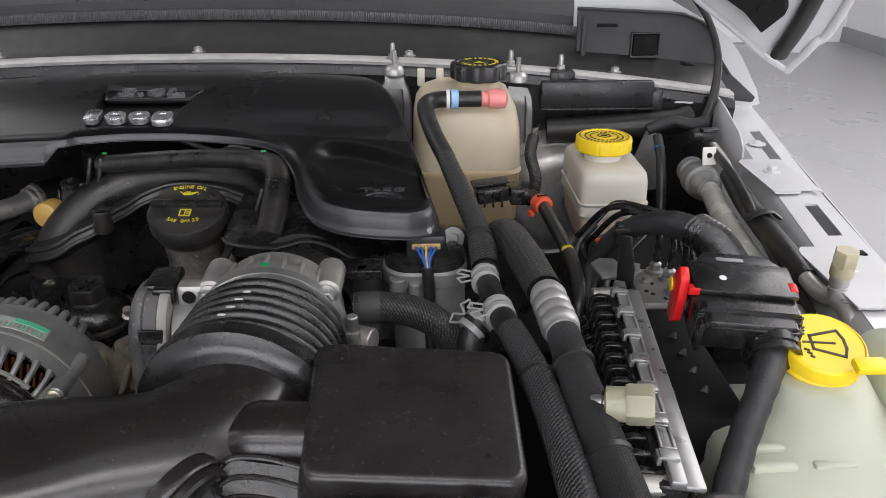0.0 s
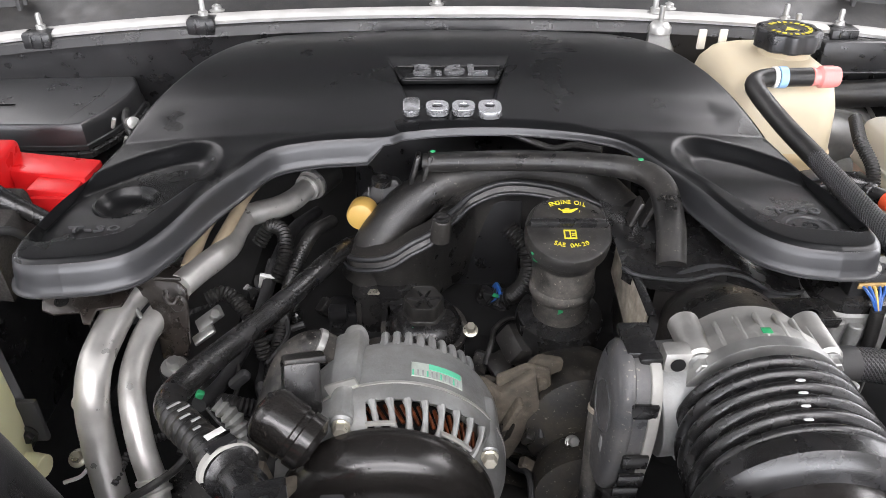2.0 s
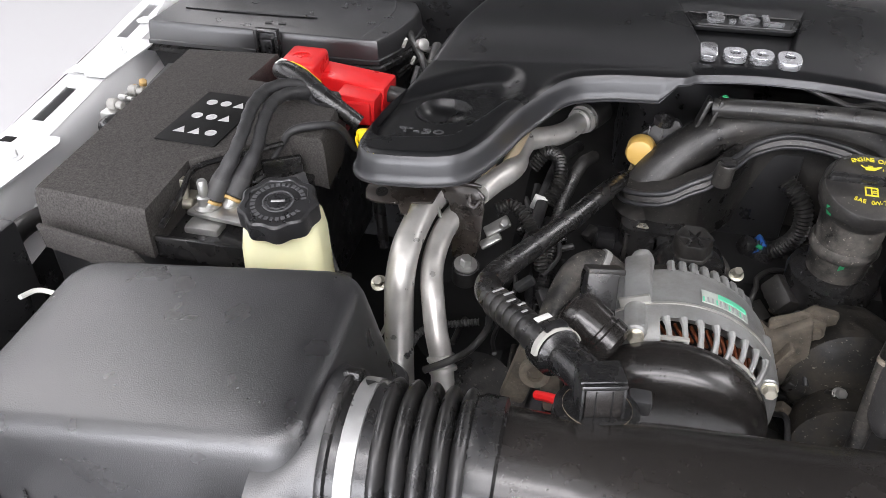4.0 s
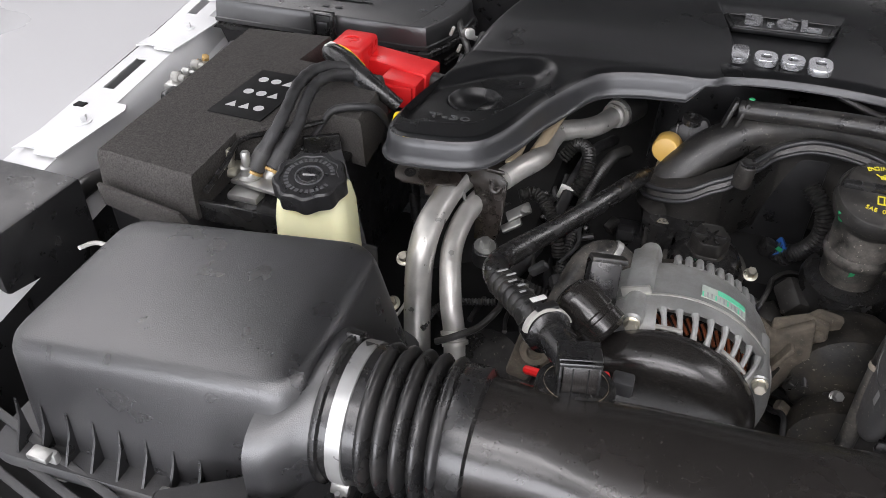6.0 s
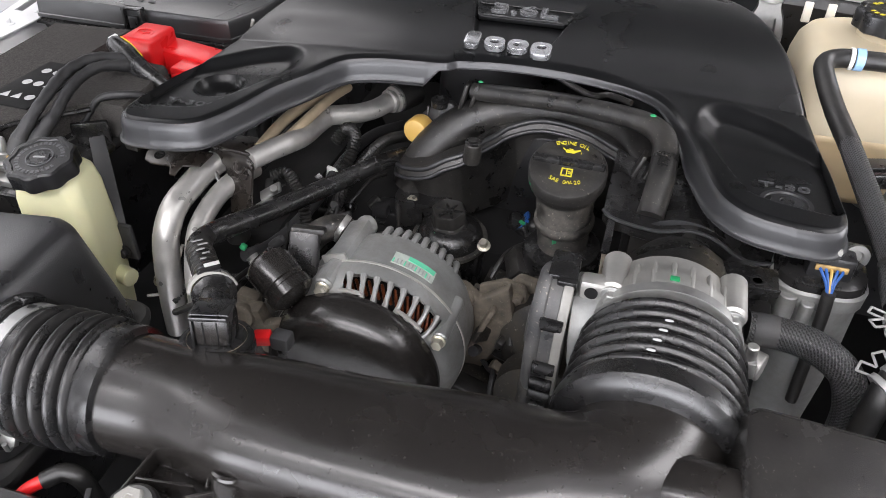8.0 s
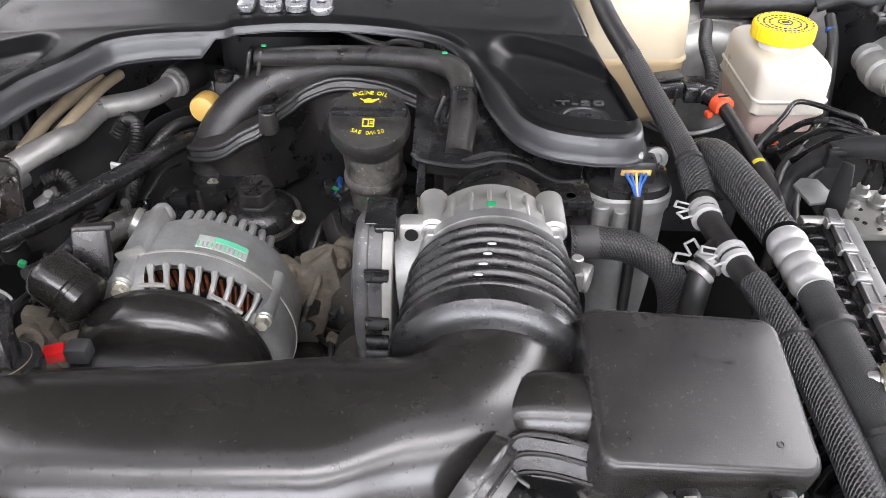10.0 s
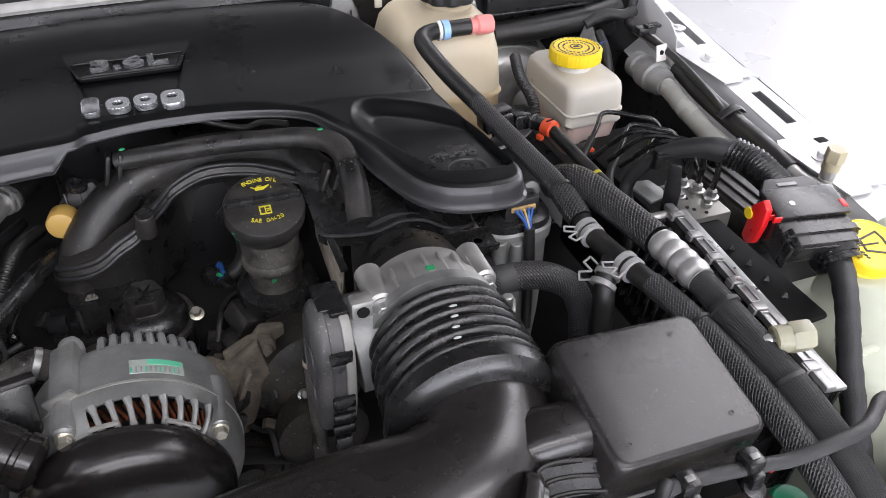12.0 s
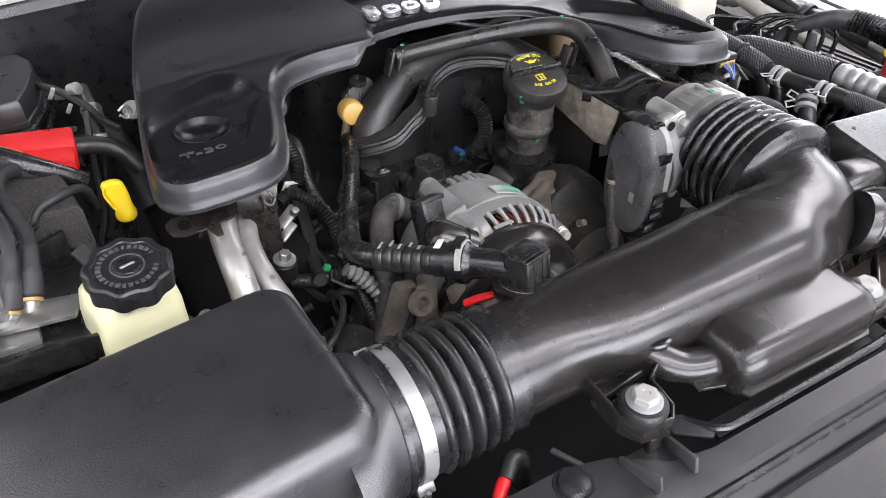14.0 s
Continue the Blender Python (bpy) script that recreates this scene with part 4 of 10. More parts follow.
def intake_duct():
    d = thing("intake_duct", "smooth black plastic air intake duct with rubber bellows at both ends", "intake duct", (0.0, 0.31, 1.06))
    bm = tube(DUCT, DUCT_R, 10, 40, squash=0.96)
    # round at both ends; between them broader than high, with a flattened top and underside
    def ease(f):
        f = min(1.0, max(0.0, f))
        return f * f * (3 - 2 * f)
    line = sorted((p[0], p[1], p[2], r) for p, r in zip(DUCT[3:], DUCT_R[3:]))
    for v in bm.verts:
        k = ease((v.co.x + 0.125) / 0.075) * ease((0.135 - v.co.x) / 0.05)
        if k <= 0:
            continue
        n = max(q for q in range(len(line) - 1) if q == 0 or line[q][0] <= v.co.x)
        f = min(1.0, max(0.0, (v.co.x - line[n][0]) / (line[n + 1][0] - line[n][0])))
        yc, zc, r = (line[n][q] * (1 - f) + line[n + 1][q] * f for q in (1, 2, 3))
        u, w = (v.co.y - yc) / r, (v.co.z - zc) / (0.96 * r)
        e = 1 + k * ((abs(u) ** 2.7 + abs(w) ** 2.7) ** (-1 / 2.7) / max(1e-6, (u * u + w * w) ** -0.5) - 1)
        v.co.y = yc - 0.004 * k + u * e * r * (1 + 0.16 * k)
        v.co.z = zc + w * e * 0.96 * r * (1 if w > 0 else 1 - 0.4 * k)
    part("duct_tube", bm, GLOSS, d, "glossy black moulded tube")
    # throttle end
    b = part("bellows", ribbed((0.178, 0.430, 1.129), (0.175, 0.366, 1.129), 0.0545, 0.0575, 6, 0.0085), SEMI, d, "black rubber bellows with sharp ribs")
    part("cuff", lathe(V(0.175, 0.368, 1.129), V(-0.08, -1, -0.02), [(0.050, 0), (0.0580, 0.001), (0.0590, 0.004), (0.0585, 0.013), (0.054, 0.017), (0.048, 0.019)], 56), SEMI, d)
    for i in range(4):
        part("paint_mark", lathe(V(0.1755 - 0.0028 * i, 0.4035 - 0.0096 * i, 1.1852 + 0.0003 * i), V(0, 0.1, 1), [(0.0027, 0), (0.0022, 0.0005), (0.0010, 0.0007), (0, 0.0007)], 14, squash=0.42), INKW, b)
    band(d, (0.178, 0.441, 1.129), (0, 1, 0), 0.051, 0.009, STEEL, "hose_clamp", "steel worm-drive hose clamp")
    part("clamp_screw", join(rbox((0.2335, 0.441, 1.128), (0.010, 0.012, 0.014), 0.002), cyl((0.2335, 0.441, 1.120), (0.2335, 0.441, 1.146), 0.004, 12)), STEEL, d)
    # filter-box end
    x0, x1 = -0.150, -0.215
    part("bellows", ribbed((x0 - 0.012, 0.312, 1.113), (x1, 0.310, 1.112), 0.0460, 0.0470, 5, 0.010), BELLOWS, d, "black rubber bellows with five ribs")
    part("cuff", lathe(V(x0 + 0.003, 0.312, 1.113), V(-1, 0, 0), [(0.038, 0), (0.0435, 0.002), (0.044, 0.014), (0.042, 0.018)], 44), SEMI, d)
    band(d, (-0.2245, 0.3095, 1.112), (1, 0.02, 0), 0.0440, 0.010, RAIL, "hose_clamp", "wide bright steel band clamp")
    part("clamp_arrow", plate([(-0.003, -0.003), (0.003, -0.003), (0, 0.003)], frame_of((-0.2245, 0.326, 1.1555), (1, 0, 0), (0, -0.9, 0.4)), 0.0005), INKB, d)
    part("clamp_screw", join(rbox((-0.2245, 0.2735, 1.083), (0.012, 0.005, 0.010), 0.001, pose(0, 0, 0, -35, 0, 0)), tube([(-0.2245, 0.2755, 1.079), (-0.2245, 0.2690, 1.076), (-0.2245, 0.2680, 1.083)], 0.0018, 4, 8)), STEEL, d)
    # moulded seam along the front of the duct
    for k in range(2):
        part("seam", tube([(p[0] + (0.012 if n == 0 else 0), p[1] - r - 0.0005 - 0.0015 * k, p[2] - 0.002 - 0.006 * k) for n, (p, r) in enumerate(zip(DUCT[2:-1], DUCT_R[2:-1]))], 0.0017, 8, 8), GLOSS, d)
    return d


intake_duct()


def air_box():
    a = thing("air_filter_box", "black textured plastic air filter box with a domed lid", "air filter box", (-0.38, 0.34, 0.95))
    m = Matrix.Translation((-0.355, 0.34, 0)) @ pose(0, 0, 0, 0, 0, 2)
    slope = Matrix.Translation((-0.355, 0.34, 1.15)) @ pose(0, 0, 0, 1, -5.5, 0) @ Matrix.Translation((0.355, -0.34, -1.15))
    lv = [(1.05, 0.232, 0.166, 0.022), (1.075, 0.227, 0.162, 0.022), (1.10, 0.221, 0.157, 0.022), (1.128, 0.215, 0.151, 0.022), (1.1385, 0.2125, 0.1485, 0.022), (1.1435, 0.210, 0.146, 0.022), (1.1475, 0.206, 0.142, 0.021), (1.1503, 0.200, 0.136, 0.020), (1.1519, 0.192, 0.128, 0.019), (1.1534, 0.16, 0.098, 0.018), (1.1548, 0.09, 0.05, 0.016), (1.1552, 0.02, 0.01, 0.003)]
    lid = part("lid", tower(slope @ m, lv, 6), AIRBOX, a, "textured black lid", 60)
    part("base", tower(m, [(0.93, 0.20, 0.14, 0.02), (1.02, 0.23, 0.165, 0.02), (1.045, 0.238, 0.174, 0.02), (1.05, 0.238, 0.174, 0.02)], 5), BLACK, a)
    part("lid_rim", tower(m, [(1.046, 0.254, 0.196, 0.02), (1.052, 0.256, 0.198, 0.02), (1.056, 0.252, 0.194, 0.02)], 5), GREYPL, a, "ledge round the lid")
    for i in range(10):
        x = -0.100 + 0.0195 * i
        tall = 0.040 - 0.0012 * i
        bm = plate([(0, 0), (0.016, 0), (0.004, tall * 0.55), (0, tall)], m @ frame_of((x, -0.0785, 1.055), (0, -1, 0), (0, 0, 1)), 0.0018)
        part("rib", bm, BLACK, lid)
    # the lid swells into a round outlet
    rings = []
    for f, x in ((0.0, -0.272), (0.2, -0.262), (0.42, -0.254), (0.65, -0.247), (0.85, -0.241), (1.0, -0.236)):
        e = f * f * (3 - 2 * f)
        zc, hw, hh = 1.098 + 0.014 * e, 0.066 - 0.0195 * e, 0.044 + 0.0025 * e
        p = 3.4 - 1.4 * e
        ring = []
        for i in range(44):
            q = 2 * math.pi * i / 44
            cq, sq = math.cos(q), math.sin(q)
            ring.append(V(x, 0.312 - 0.002 * e + hw * math.copysign(abs(cq) ** (2 / p), cq), zc + hh * math.copysign(abs(sq) ** (2 / p), sq)))
        rings.append(ring)
    part("outlet_swell", loft(rings), AIRBOX, lid, "", 60)
    part("outlet_neck", lathe(V(-0.238, 0.310, 1.112), V(1, 0, 0), [(0.0475, 0), (0.0482, 0.001), (0.0482, 0.004), (0.0448, 0.005), (0.0440, 0.012), (0.044, 0.03)], 44), SEMI, a)
    part("neck_key", rbox((-0.236, 0.333, 1.152), (0.010, 0.012, 0.006), 0.0015, pose(0, 0, 0, -28, 0, 0)), SEMI, a)
    for k in range(2):
        part("clip", join(rbox((-0.43 + 0.1 * k, 0.246, 1.05), (0.02, 0.006, 0.03), 0.002), rbox((-0.43 + 0.1 * k, 0.242, 1.064), (0.016, 0.008, 0.005), 0.001)), STEEL, a)
    return a


air_box()


def throttle_body():
    t = thing("throttle_body", "cast aluminium throttle body with a black actuator housing", "throttle body", (0.178, 0.455, 1.07))
    body = part("housing", lathe(V(0.178, 0.482, 1.129), V(0, -1, 0), [(0.042, 0), (0.0462, 0.001), (0.047, 0.008), (0.0472, 0.011), (0.0485, 0.02), (0.051, 0.026), (0.051, 0.04)], 48), ALU, t, "cast aluminium housing")
    for i in range(7):
        a = radians(50 + 14 * i)
        part("rib", rbox((0.178 + 0.0494 * math.cos(a), 0.457, 1.129 + 0.0494 * math.sin(a)), (0.004, 0.024, 0.003), 0.0012, pose(0, 0, 0, 0, -math.degrees(a), 0)), ALU, body)
    for x, z in ((0.140, 1.161), (0.217, 1.160), (0.138, 1.09), (0.218, 1.09)):
        part("bolt_boss", cyl((x, 0.484, z), (x, 0.446, z), 0.0098, 20, 0.0092, 0.002), ALU, t)
        hexbolt(t, (x, 0.4455, z), (0, -1, 0), 0.0055, 0.006, STEEL, 1.35)
    # mounting ear with a hole
    part("ear", rbox((0.128, 0.452, 1.155), (0.02, 0.014, 0.026), 0.004), ALU, t)
    part("ear_hole", lathe(V(0.1265, 0.4445, 1.160), V(0, -1, 0), [(0.0045, 0), (0.0045, 0.0008), (0, 0.0008)], 14), VOID, t)
    # actuator on the inner side: pale gasket plate, clipped smoke-grey cover
    part("motor_neck", cyl((0.14, 0.458, 1.122), (0.118, 0.458, 1.120), 0.036, 32), ALUD, t)
    m = frame_of((0.1135, 0.452, 1.111), (0, -1, 0), (0.04, 0.10, 1))
    out = []
    for i in range(40):
        q = 2 * math.pi * i / 40
        cq, sq = math.cos(q), math.sin(q)
        out.append((0.030 * math.copysign(abs(cq) ** 0.72, cq) * (1 - 0.10 * (sq < 0) * -sq), 0.0545 * math.copysign(abs(sq) ** 0.82, sq)))
    part("gasket_plate", plate(out, m, 0.007, 0.0015), GASKET, t, "pale plastic gasket plate")
    cover = part("actuator_cover", loft([[m @ V(x * k, y * k, h) for x, y in out] for k, h in ((0.97, 0.0072), (0.975, 0.012), (0.965, 0.0155), (1.0, 0.0165), (1.01, 0.0185), (1.0, 0.0210), (0.96, 0.0235), (0.88, 0.0255), (0.6, 0.0265), (0.2, 0.0268))]), ACTU, t, "dusty smoke-grey actuator cover", 40)
    part("cover_ridge", lathe(m @ V(0.002, 0.010, 0.0262), m.to_3x3() @ V(0, 0, 1), [(0.0175, 0), (0.0178, 0.0012), (0.0160, 0.0012), (0.0157, 0.0)], 30), ACTU, cover)
    part("cover_print", rbox(m @ V(0.012, -0.012, 0.0266), (0.006, 0.010, 0.0004), 0.0001, m.to_3x3().to_4x4()), INKG, cover)
    for k, (y, mt) in enumerate(((0.030, SEMI), (-0.008, SEMI), (-0.024, SEMI), (-0.040, SEMI))):
        edge = 0.0305 if abs(y) < 0.03 else 0.0265
        part("spring_clip", rbox(m @ V(edge, y, 0.010), (0.0030, 0.0105, 0.016), 0.0009, m.to_3x3().to_4x4()), mt, t)
    part("lower_tab", rbox(m @ V(0.024, -0.060, 0.010), (0.004, 0.018, 0.012), 0.001, m.to_3x3().to_4x4()), SEMI, t)
    part("top_ledge", join(rbox((0.106, 0.462, 1.164), (0.020, 0.030, 0.007), 0.002), rbox((0.110, 0.446, 1.161), (0.014, 0.008, 0.012), 0.002)), SEMI, t)
    # wire loom and casting beside it
    part("loom", tube([(0.096, 0.474, 1.135), (0.092, 0.470, 1.11), (0.090, 0.464, 1.08), (0.088, 0.455, 1.04), (0.085, 0.45, 1.0)], [0.006, 0.0068, 0.0068, 0.006, 0.006], 6, 12), NECKDUST, t, "dusty sleeved loom")
    part("loom_band", lathe(V(0.0915, 0.468, 1.102), V(0.1, 0.2, 1), [(0.0066, -0.002), (0.0080, -0.0015), (0.0080, 0.0015), (0.0066, 0.002)], 16), SHIELD, t)
    part("paint_dot", rbox((0.177, 0.451, 1.1802), (0.006, 0.005, 0.0006), 0.0002), GREEN, t)
    part("plug_boss", cyl((0.228, 0.46, 1.118), (0.246, 0.452, 1.118), 0.010, 20), ALU, t)
    return t


throttle_body()


def resonator_box():
    b = thing("resonator_box", "smooth black plastic resonator box with a sloping lid", "resonator box", (0.276, 0.32, 1.0))
    m = frame_of((0.276, 0.318, 1.1625), (1, 0.03, -0.10), (0, 1, 0.2))
    part("lid", tower(m, [(-0.032, 0.112, 0.094, 0.010), (-0.012, 0.1105, 0.0925, 0.009), (-0.0035, 0.1090, 0.0910, 0.009), (-0.0012, 0.1070, 0.0890, 0.009), (0.0, 0.1035, 0.0855, 0.008), (0.0002, 0.1005, 0.0825, 0.007), (0.0002, 0.06, 0.05, 0.006)], 5), LIDBOX, b, "smooth black lid with rounded edges", 50)
    part("flange", tower(m, [(-0.036, 0.118, 0.10, 0.010), (-0.033, 0.119, 0.101, 0.010), (-0.031, 0.116, 0.098, 0.010)], 5), GLOSS, b)
    part("base", tower(m, [(-0.12, 0.09, 0.075, 0.012), (-0.04, 0.108, 0.09, 0.012)], 5), SEMI, b)
    # broad neck to the duct with a squared crest, over layered flanges
    rings = []
    for x, y, z, k in ((0.172, 0.316, 1.138, 0.86), (0.180, 0.316, 1.1405, 0.92), (0.188, 0.3155, 1.1430, 1.0), (0.196, 0.315, 1.1440, 1.02), (0.212, 0.314, 1.1440, 1.0), (0.234, 0.314, 1.1430, 0.97)):
        ring = []
        for i in range(28):
            q = 2 * math.pi * i / 28
            cq, sq = math.cos(q), math.sin(q)
            ring.append(V(x, y + 0.0190 * k * math.copysign(abs(cq) ** 0.72, cq), z + 0.0200 * k * math.copysign(abs(sq) ** 0.72, sq)))
        rings.append(ring)
    part("neck", loft(rings), GLOSS, b, "rounded neck to the duct", 60)
    for k in range(3):
        off = 0.0060 * k
        part("flange_edge", tube([(0.170, 0.280 - off, 1.142 - 0.007 * k), (0.179, 0.289 - off, 1.149 - 0.007 * k), (0.187, 0.2945 - off, 1.1515 - 0.007 * k), (0.202, 0.2945 - off, 1.151 - 0.007 * k), (0.222, 0.2905 - off, 1.148 - 0.007 * k)], 0.0015, 6, 8), GLOSS, b, "moulded flange edge")
    part("neck_flange", loft([[V(0.170, 0.300, 1.141), V(0.170, 0.280, 1.141), V(0.170, 0.268, 1.127), V(0.170, 0.268, 1.10)], [V(0.187, 0.318, 1.1508), V(0.187, 0.2945, 1.1508), V(0.187, 0.2825, 1.1368), V(0.187, 0.284, 1.10)], [V(0.222, 0.316, 1.1473), V(0.222, 0.2905, 1.1473), V(0.222, 0.2785, 1.1333), V(0.222, 0.28, 1.10)]], closed=False), SEMI, b)
    for x, y in ((-0.035, 0.03), (0.03, 0.032), (0.035, -0.03), (-0.04, -0.032)):
        part("mould_mark", lathe(m @ V(x, y, 0.0004), m.to_3x3() @ V(0, 0, 1), [(0.0018, 0), (0.002, 0.0004), (0.0012, 0.0004), (0.001, 0), (0, 0)], 12), LIDBOX, b)
    return b


resonator_box()


# ---- alternator ----
def alternator():
    a = thing("alternator", "grey cast aluminium alternator with copper windings behind slots", "alternator", (-0.045, 0.48, 0.95))
    cx, cz, R = -0.044, 1.043, 0.0755
    # rear half and front half meet at a raised seam
    part("rear_housing", lathe(V(cx, 0.526, cz), V(0, -1, 0), [(0.050, -0.008), (0.062, -0.006), (R - 0.010, 0.0), (R - 0.004, 0.003), (R - 0.001, 0.012), (R, 0.046), (R, 0.050)], 72), ALUD, a, "grey cast rear housing")
    part("seam", lathe(V(cx, 0.4785, cz), V(0, -1, 0), [(R - 0.001, 0), (R + 0.0018, 0.0004), (R + 0.0018, 0.0022), (R - 0.001, 0.0028)], 72), ALU, a)
    y0 = 0.476
    front = [(R + 0.001, 0.0), (R + 0.001, 0.008), (R, 0.0135), (R - 0.002, 0.019), (R - 0.007, 0.026), (R - 0.014, 0.030), (R - 0.022, 0.031)]
    part("front_housing", lathe_arc(V(cx, y0, cz), V(0, -1, 0), front, 103, 396, 70), ALUD, a, "grey cast front housing")
    part("front_band", lathe_arc(V(cx, y0, cz), V(0, -1, 0), front[:3], 36, 103, 20), ALUD, a)
    part("window_rim", lathe_arc(V(cx, y0, cz), V(0, -1, 0), [(R - 0.0115, 0.0290), (R - 0.0120, 0.0305), (R - 0.022, 0.031)], 34, 105, 20), ALUD, a)
    part("core_ring", lathe(V(cx, y0, cz), V(0, -1, 0), [(R - 0.014, 0), (R - 0.014, 0.012), (R - 0.024, 0.022), (0.03, 0.026)], 56), VOID, a, "dark core behind the windings")
    # bars with arched feet bridging the slotted window
    for i in range(8):
        ang = radians(40 + 60 * i / 7)
        lean = radians(4)
        pts = []
        for k, (r, h) in enumerate(front[2:-1]):
            q = ang - lean * k / 4
            pts.append((cx + r * math.cos(q), y0 - h, cz + r * math.sin(q)))
        bar = tube(pts, [0.0032, 0.0021, 0.0021, 0.0032], 4, 8)
        part("cage_bar", bar, ALUD, a)
    for k in range(16):
        ang = radians(34 + 72 * k / 15)
        r = R - 0.011
        c0 = V(cx + r * math.cos(ang), 0.462, cz + r * math.sin(ang))
        tang = V(-math.sin(ang), 0, math.cos(ang))
        rad = V(math.cos(ang), 0, math.sin(ang))
        part("winding", cyl(c0 + tang * 0.004 + V(0, 0.006, 0) + rad * 0.001, c0 - tang * 0.004 + V(0, -0.006, 0) - rad * 0.004, 0.0014, 7), COPPER, a)
    # cooling teeth at the rear rim
    for i in range(9):
        ang = radians(40 + 56 * i / 8)
        ca, sa = math.cos(ang), math.sin(ang)
        p = V(cx + (R - 0.006) * ca, 0, cz + (R - 0.006) * sa)
        part("fin", tube([p + V(0, 0.520, 0), p + V(0, 0.531, 0), p + V(-0.002 * ca, 0.535, -0.002 * sa)], [0.0036, 0.0028, 0.0034], 4, 8), ALUD, a)
    part("rear_plate", lathe(V(cx, 0.552, cz), V(0, -1, 0), [(0.04, 0), (0.056, 0.002), (0.058, 0.018)], 40), GRIMY, a)
    # bolted ears
    for px, pz, r in ((-0.076, 1.108, 0.0078), (0.0185, 1.078, 0.0066), (-0.105, 0.98, 0.01)):
        ear = cyl((px, 0.50, pz), (px, 0.4505, pz), r * 1.05, 20, r, 0.002)
        web = rbox(((px + cx) / 2 + (px - cx) * 0.22, 0.472, (pz + cz) / 2 + (pz - cz) * 0.22), (0.009, 0.05, 0.022), 0.004, pose(0, 0, 0, 0, math.degrees(math.atan2(px - cx, pz - cz)), 0))
        part("ear", join(ear, web), ALUD, a)
        hexbolt(a, (px, 0.4502, pz), (0, -1, 0.1), 0.0048, 0.005, BOLT, 1.25)
    tilt = pose(0, 0, 0, 0, -20, 0)
    lug = part("top_lug", join(rbox((-0.0735, 0.506, 1.1075), (0.020, 0.054, 0.022), 0.0035, tilt), rbox((-0.0720, 0.533, 1.110), (0.017, 0.018, 0.019), 0.0075, tilt, 3)), ALUD, a, "flat-topped cast lug")
    part("lug_ridge", rbox((-0.0755, 0.4795, 1.1085), (0.022, 0.0028, 0.021), 0.001, tilt), ALU, lug)
    part("lug_front", rbox((-0.0745, 0.466, 1.1055), (0.017, 0.026, 0.020), 0.004, tilt), ALUD, lug)
    # lumpy, dusty mounting casting beside the housing
    web = plate([(0.008, 1.076), (0.020, 1.075), (0.0325, 1.064), (0.058, 1.084), (0.064, 1.045), (0.045, 1.0), (0.028, 0.965), (0.0, 0.96)], frame_of((0, 0.532, 0), (1, 0, 0), (0, 0, 1)), 0.012, 0.003)
    arm = part("mount_arm", web, DIRTCAST, a, "dusty tan cast mounting arm")
    part("arm_boss", cyl((0.020, 0.53, 1.064), (0.021, 0.514, 1.062), 0.009, 18, 0.008, 0.003), DIRTCAST, arm)
    part("arm_plate", plate([(0.022, 1.062), (0.040, 1.055), (0.062, 1.082), (0.082, 1.078), (0.078, 1.03), (0.05, 0.985), (0.03, 0.96)], frame_of((0, 0.548, 0), (1, 0, 0), (0, 0, 1)), 0.008, 0.003), DIRTCAST, arm)
    part("arm_boss", cyl((0.064, 0.545, 1.062), (0.064, 0.530, 1.060), 0.010, 18, 0.009, 0.002), DIRTCAST, arm)
    part("arm_web", plate([(0.030, 1.072), (0.052, 1.083), (0.070, 1.078), (0.074, 1.050), (0.062, 1.022), (0.066, 0.99), (0.030, 0.985)], frame_of((0, 0.536, 0), (1, 0, 0), (0, 0, 1)), 0.006, 0.002), DIRTCAST, arm, "dusty cast web")
    for q, r in (((0.044, 0.526, 1.060), 0.007), ((0.060, 0.527, 1.048), 0.005), ((0.050, 0.527, 1.028), 0.009), ((0.064, 0.527, 1.068), 0.006)):
        part("cast_lump", lathe(V(*q), V(0.1, -1, 0.1), [(r, -0.006), (r * 0.9, 0), (r * 0.6, 0.003), (0, 0.004)], 14, squash=0.8), DIRTCAST, arm)
    part("arm_rib", rbox((0.034, 0.517, 1.03), (0.005, 0.012, 0.07), 0.002, pose(0, 0, 0, 0, 22, 0)), DIRTCAST, arm)
    # maker's plate, tangent to the housing
    ang = radians(68)
    m = frame_of((cx + (R + 0.0009) * math.cos(ang), 0.4915, cz + (R + 0.0009) * math.sin(ang)), (math.sin(ang), 0, -math.cos(ang)), (0, 1, 0))
    turn = m.to_3x3().to_4x4()
    lab = part("label", lathe_arc(V(cx, 0.4985, cz), V(0, -1, 0), [(R + 0.0003, 0), (R + 0.0009, 0.0004), (R + 0.0009, 0.0136), (R + 0.0003, 0.014)], 53, 81, 10), ALTLABEL, a, "faded white and green printed label")
    part("label_band", lathe_arc(V(cx, 0.4982, cz), V(0, -1, 0), [(R + 0.0008, 0), (R + 0.0013, 0.0003), (R + 0.0013, 0.0052), (R + 0.0008, 0.0055)], 54, 72, 8), LABELG, lab)
    for i in range(11):
        f = (i - 5) / 5
        part("print_bar", rbox(m @ V(0.0160 * f, -0.0035, 0.0004 - 0.0020 * f * f), (0.0013, 0.0055, 0.0003), 0.0001, turn @ pose(0, 0, 0, 0, 11 * f, 0)), INKG if i % 3 else LABELG, lab)
    # glossy black dome guard over the pulley
    part("pulley_guard", lathe(V(cx - 0.005, 0.4455, cz), V(0, -1, 0), [(0.060, 0.0), (0.0695, 0.001), (0.0715, 0.004), (0.0712, 0.012), (0.0685, 0.022), (0.062, 0.030), (0.050, 0.035), (0.02, 0.038), (0, 0.038)], 64), GLOSS, a, "glossy black dome guard")
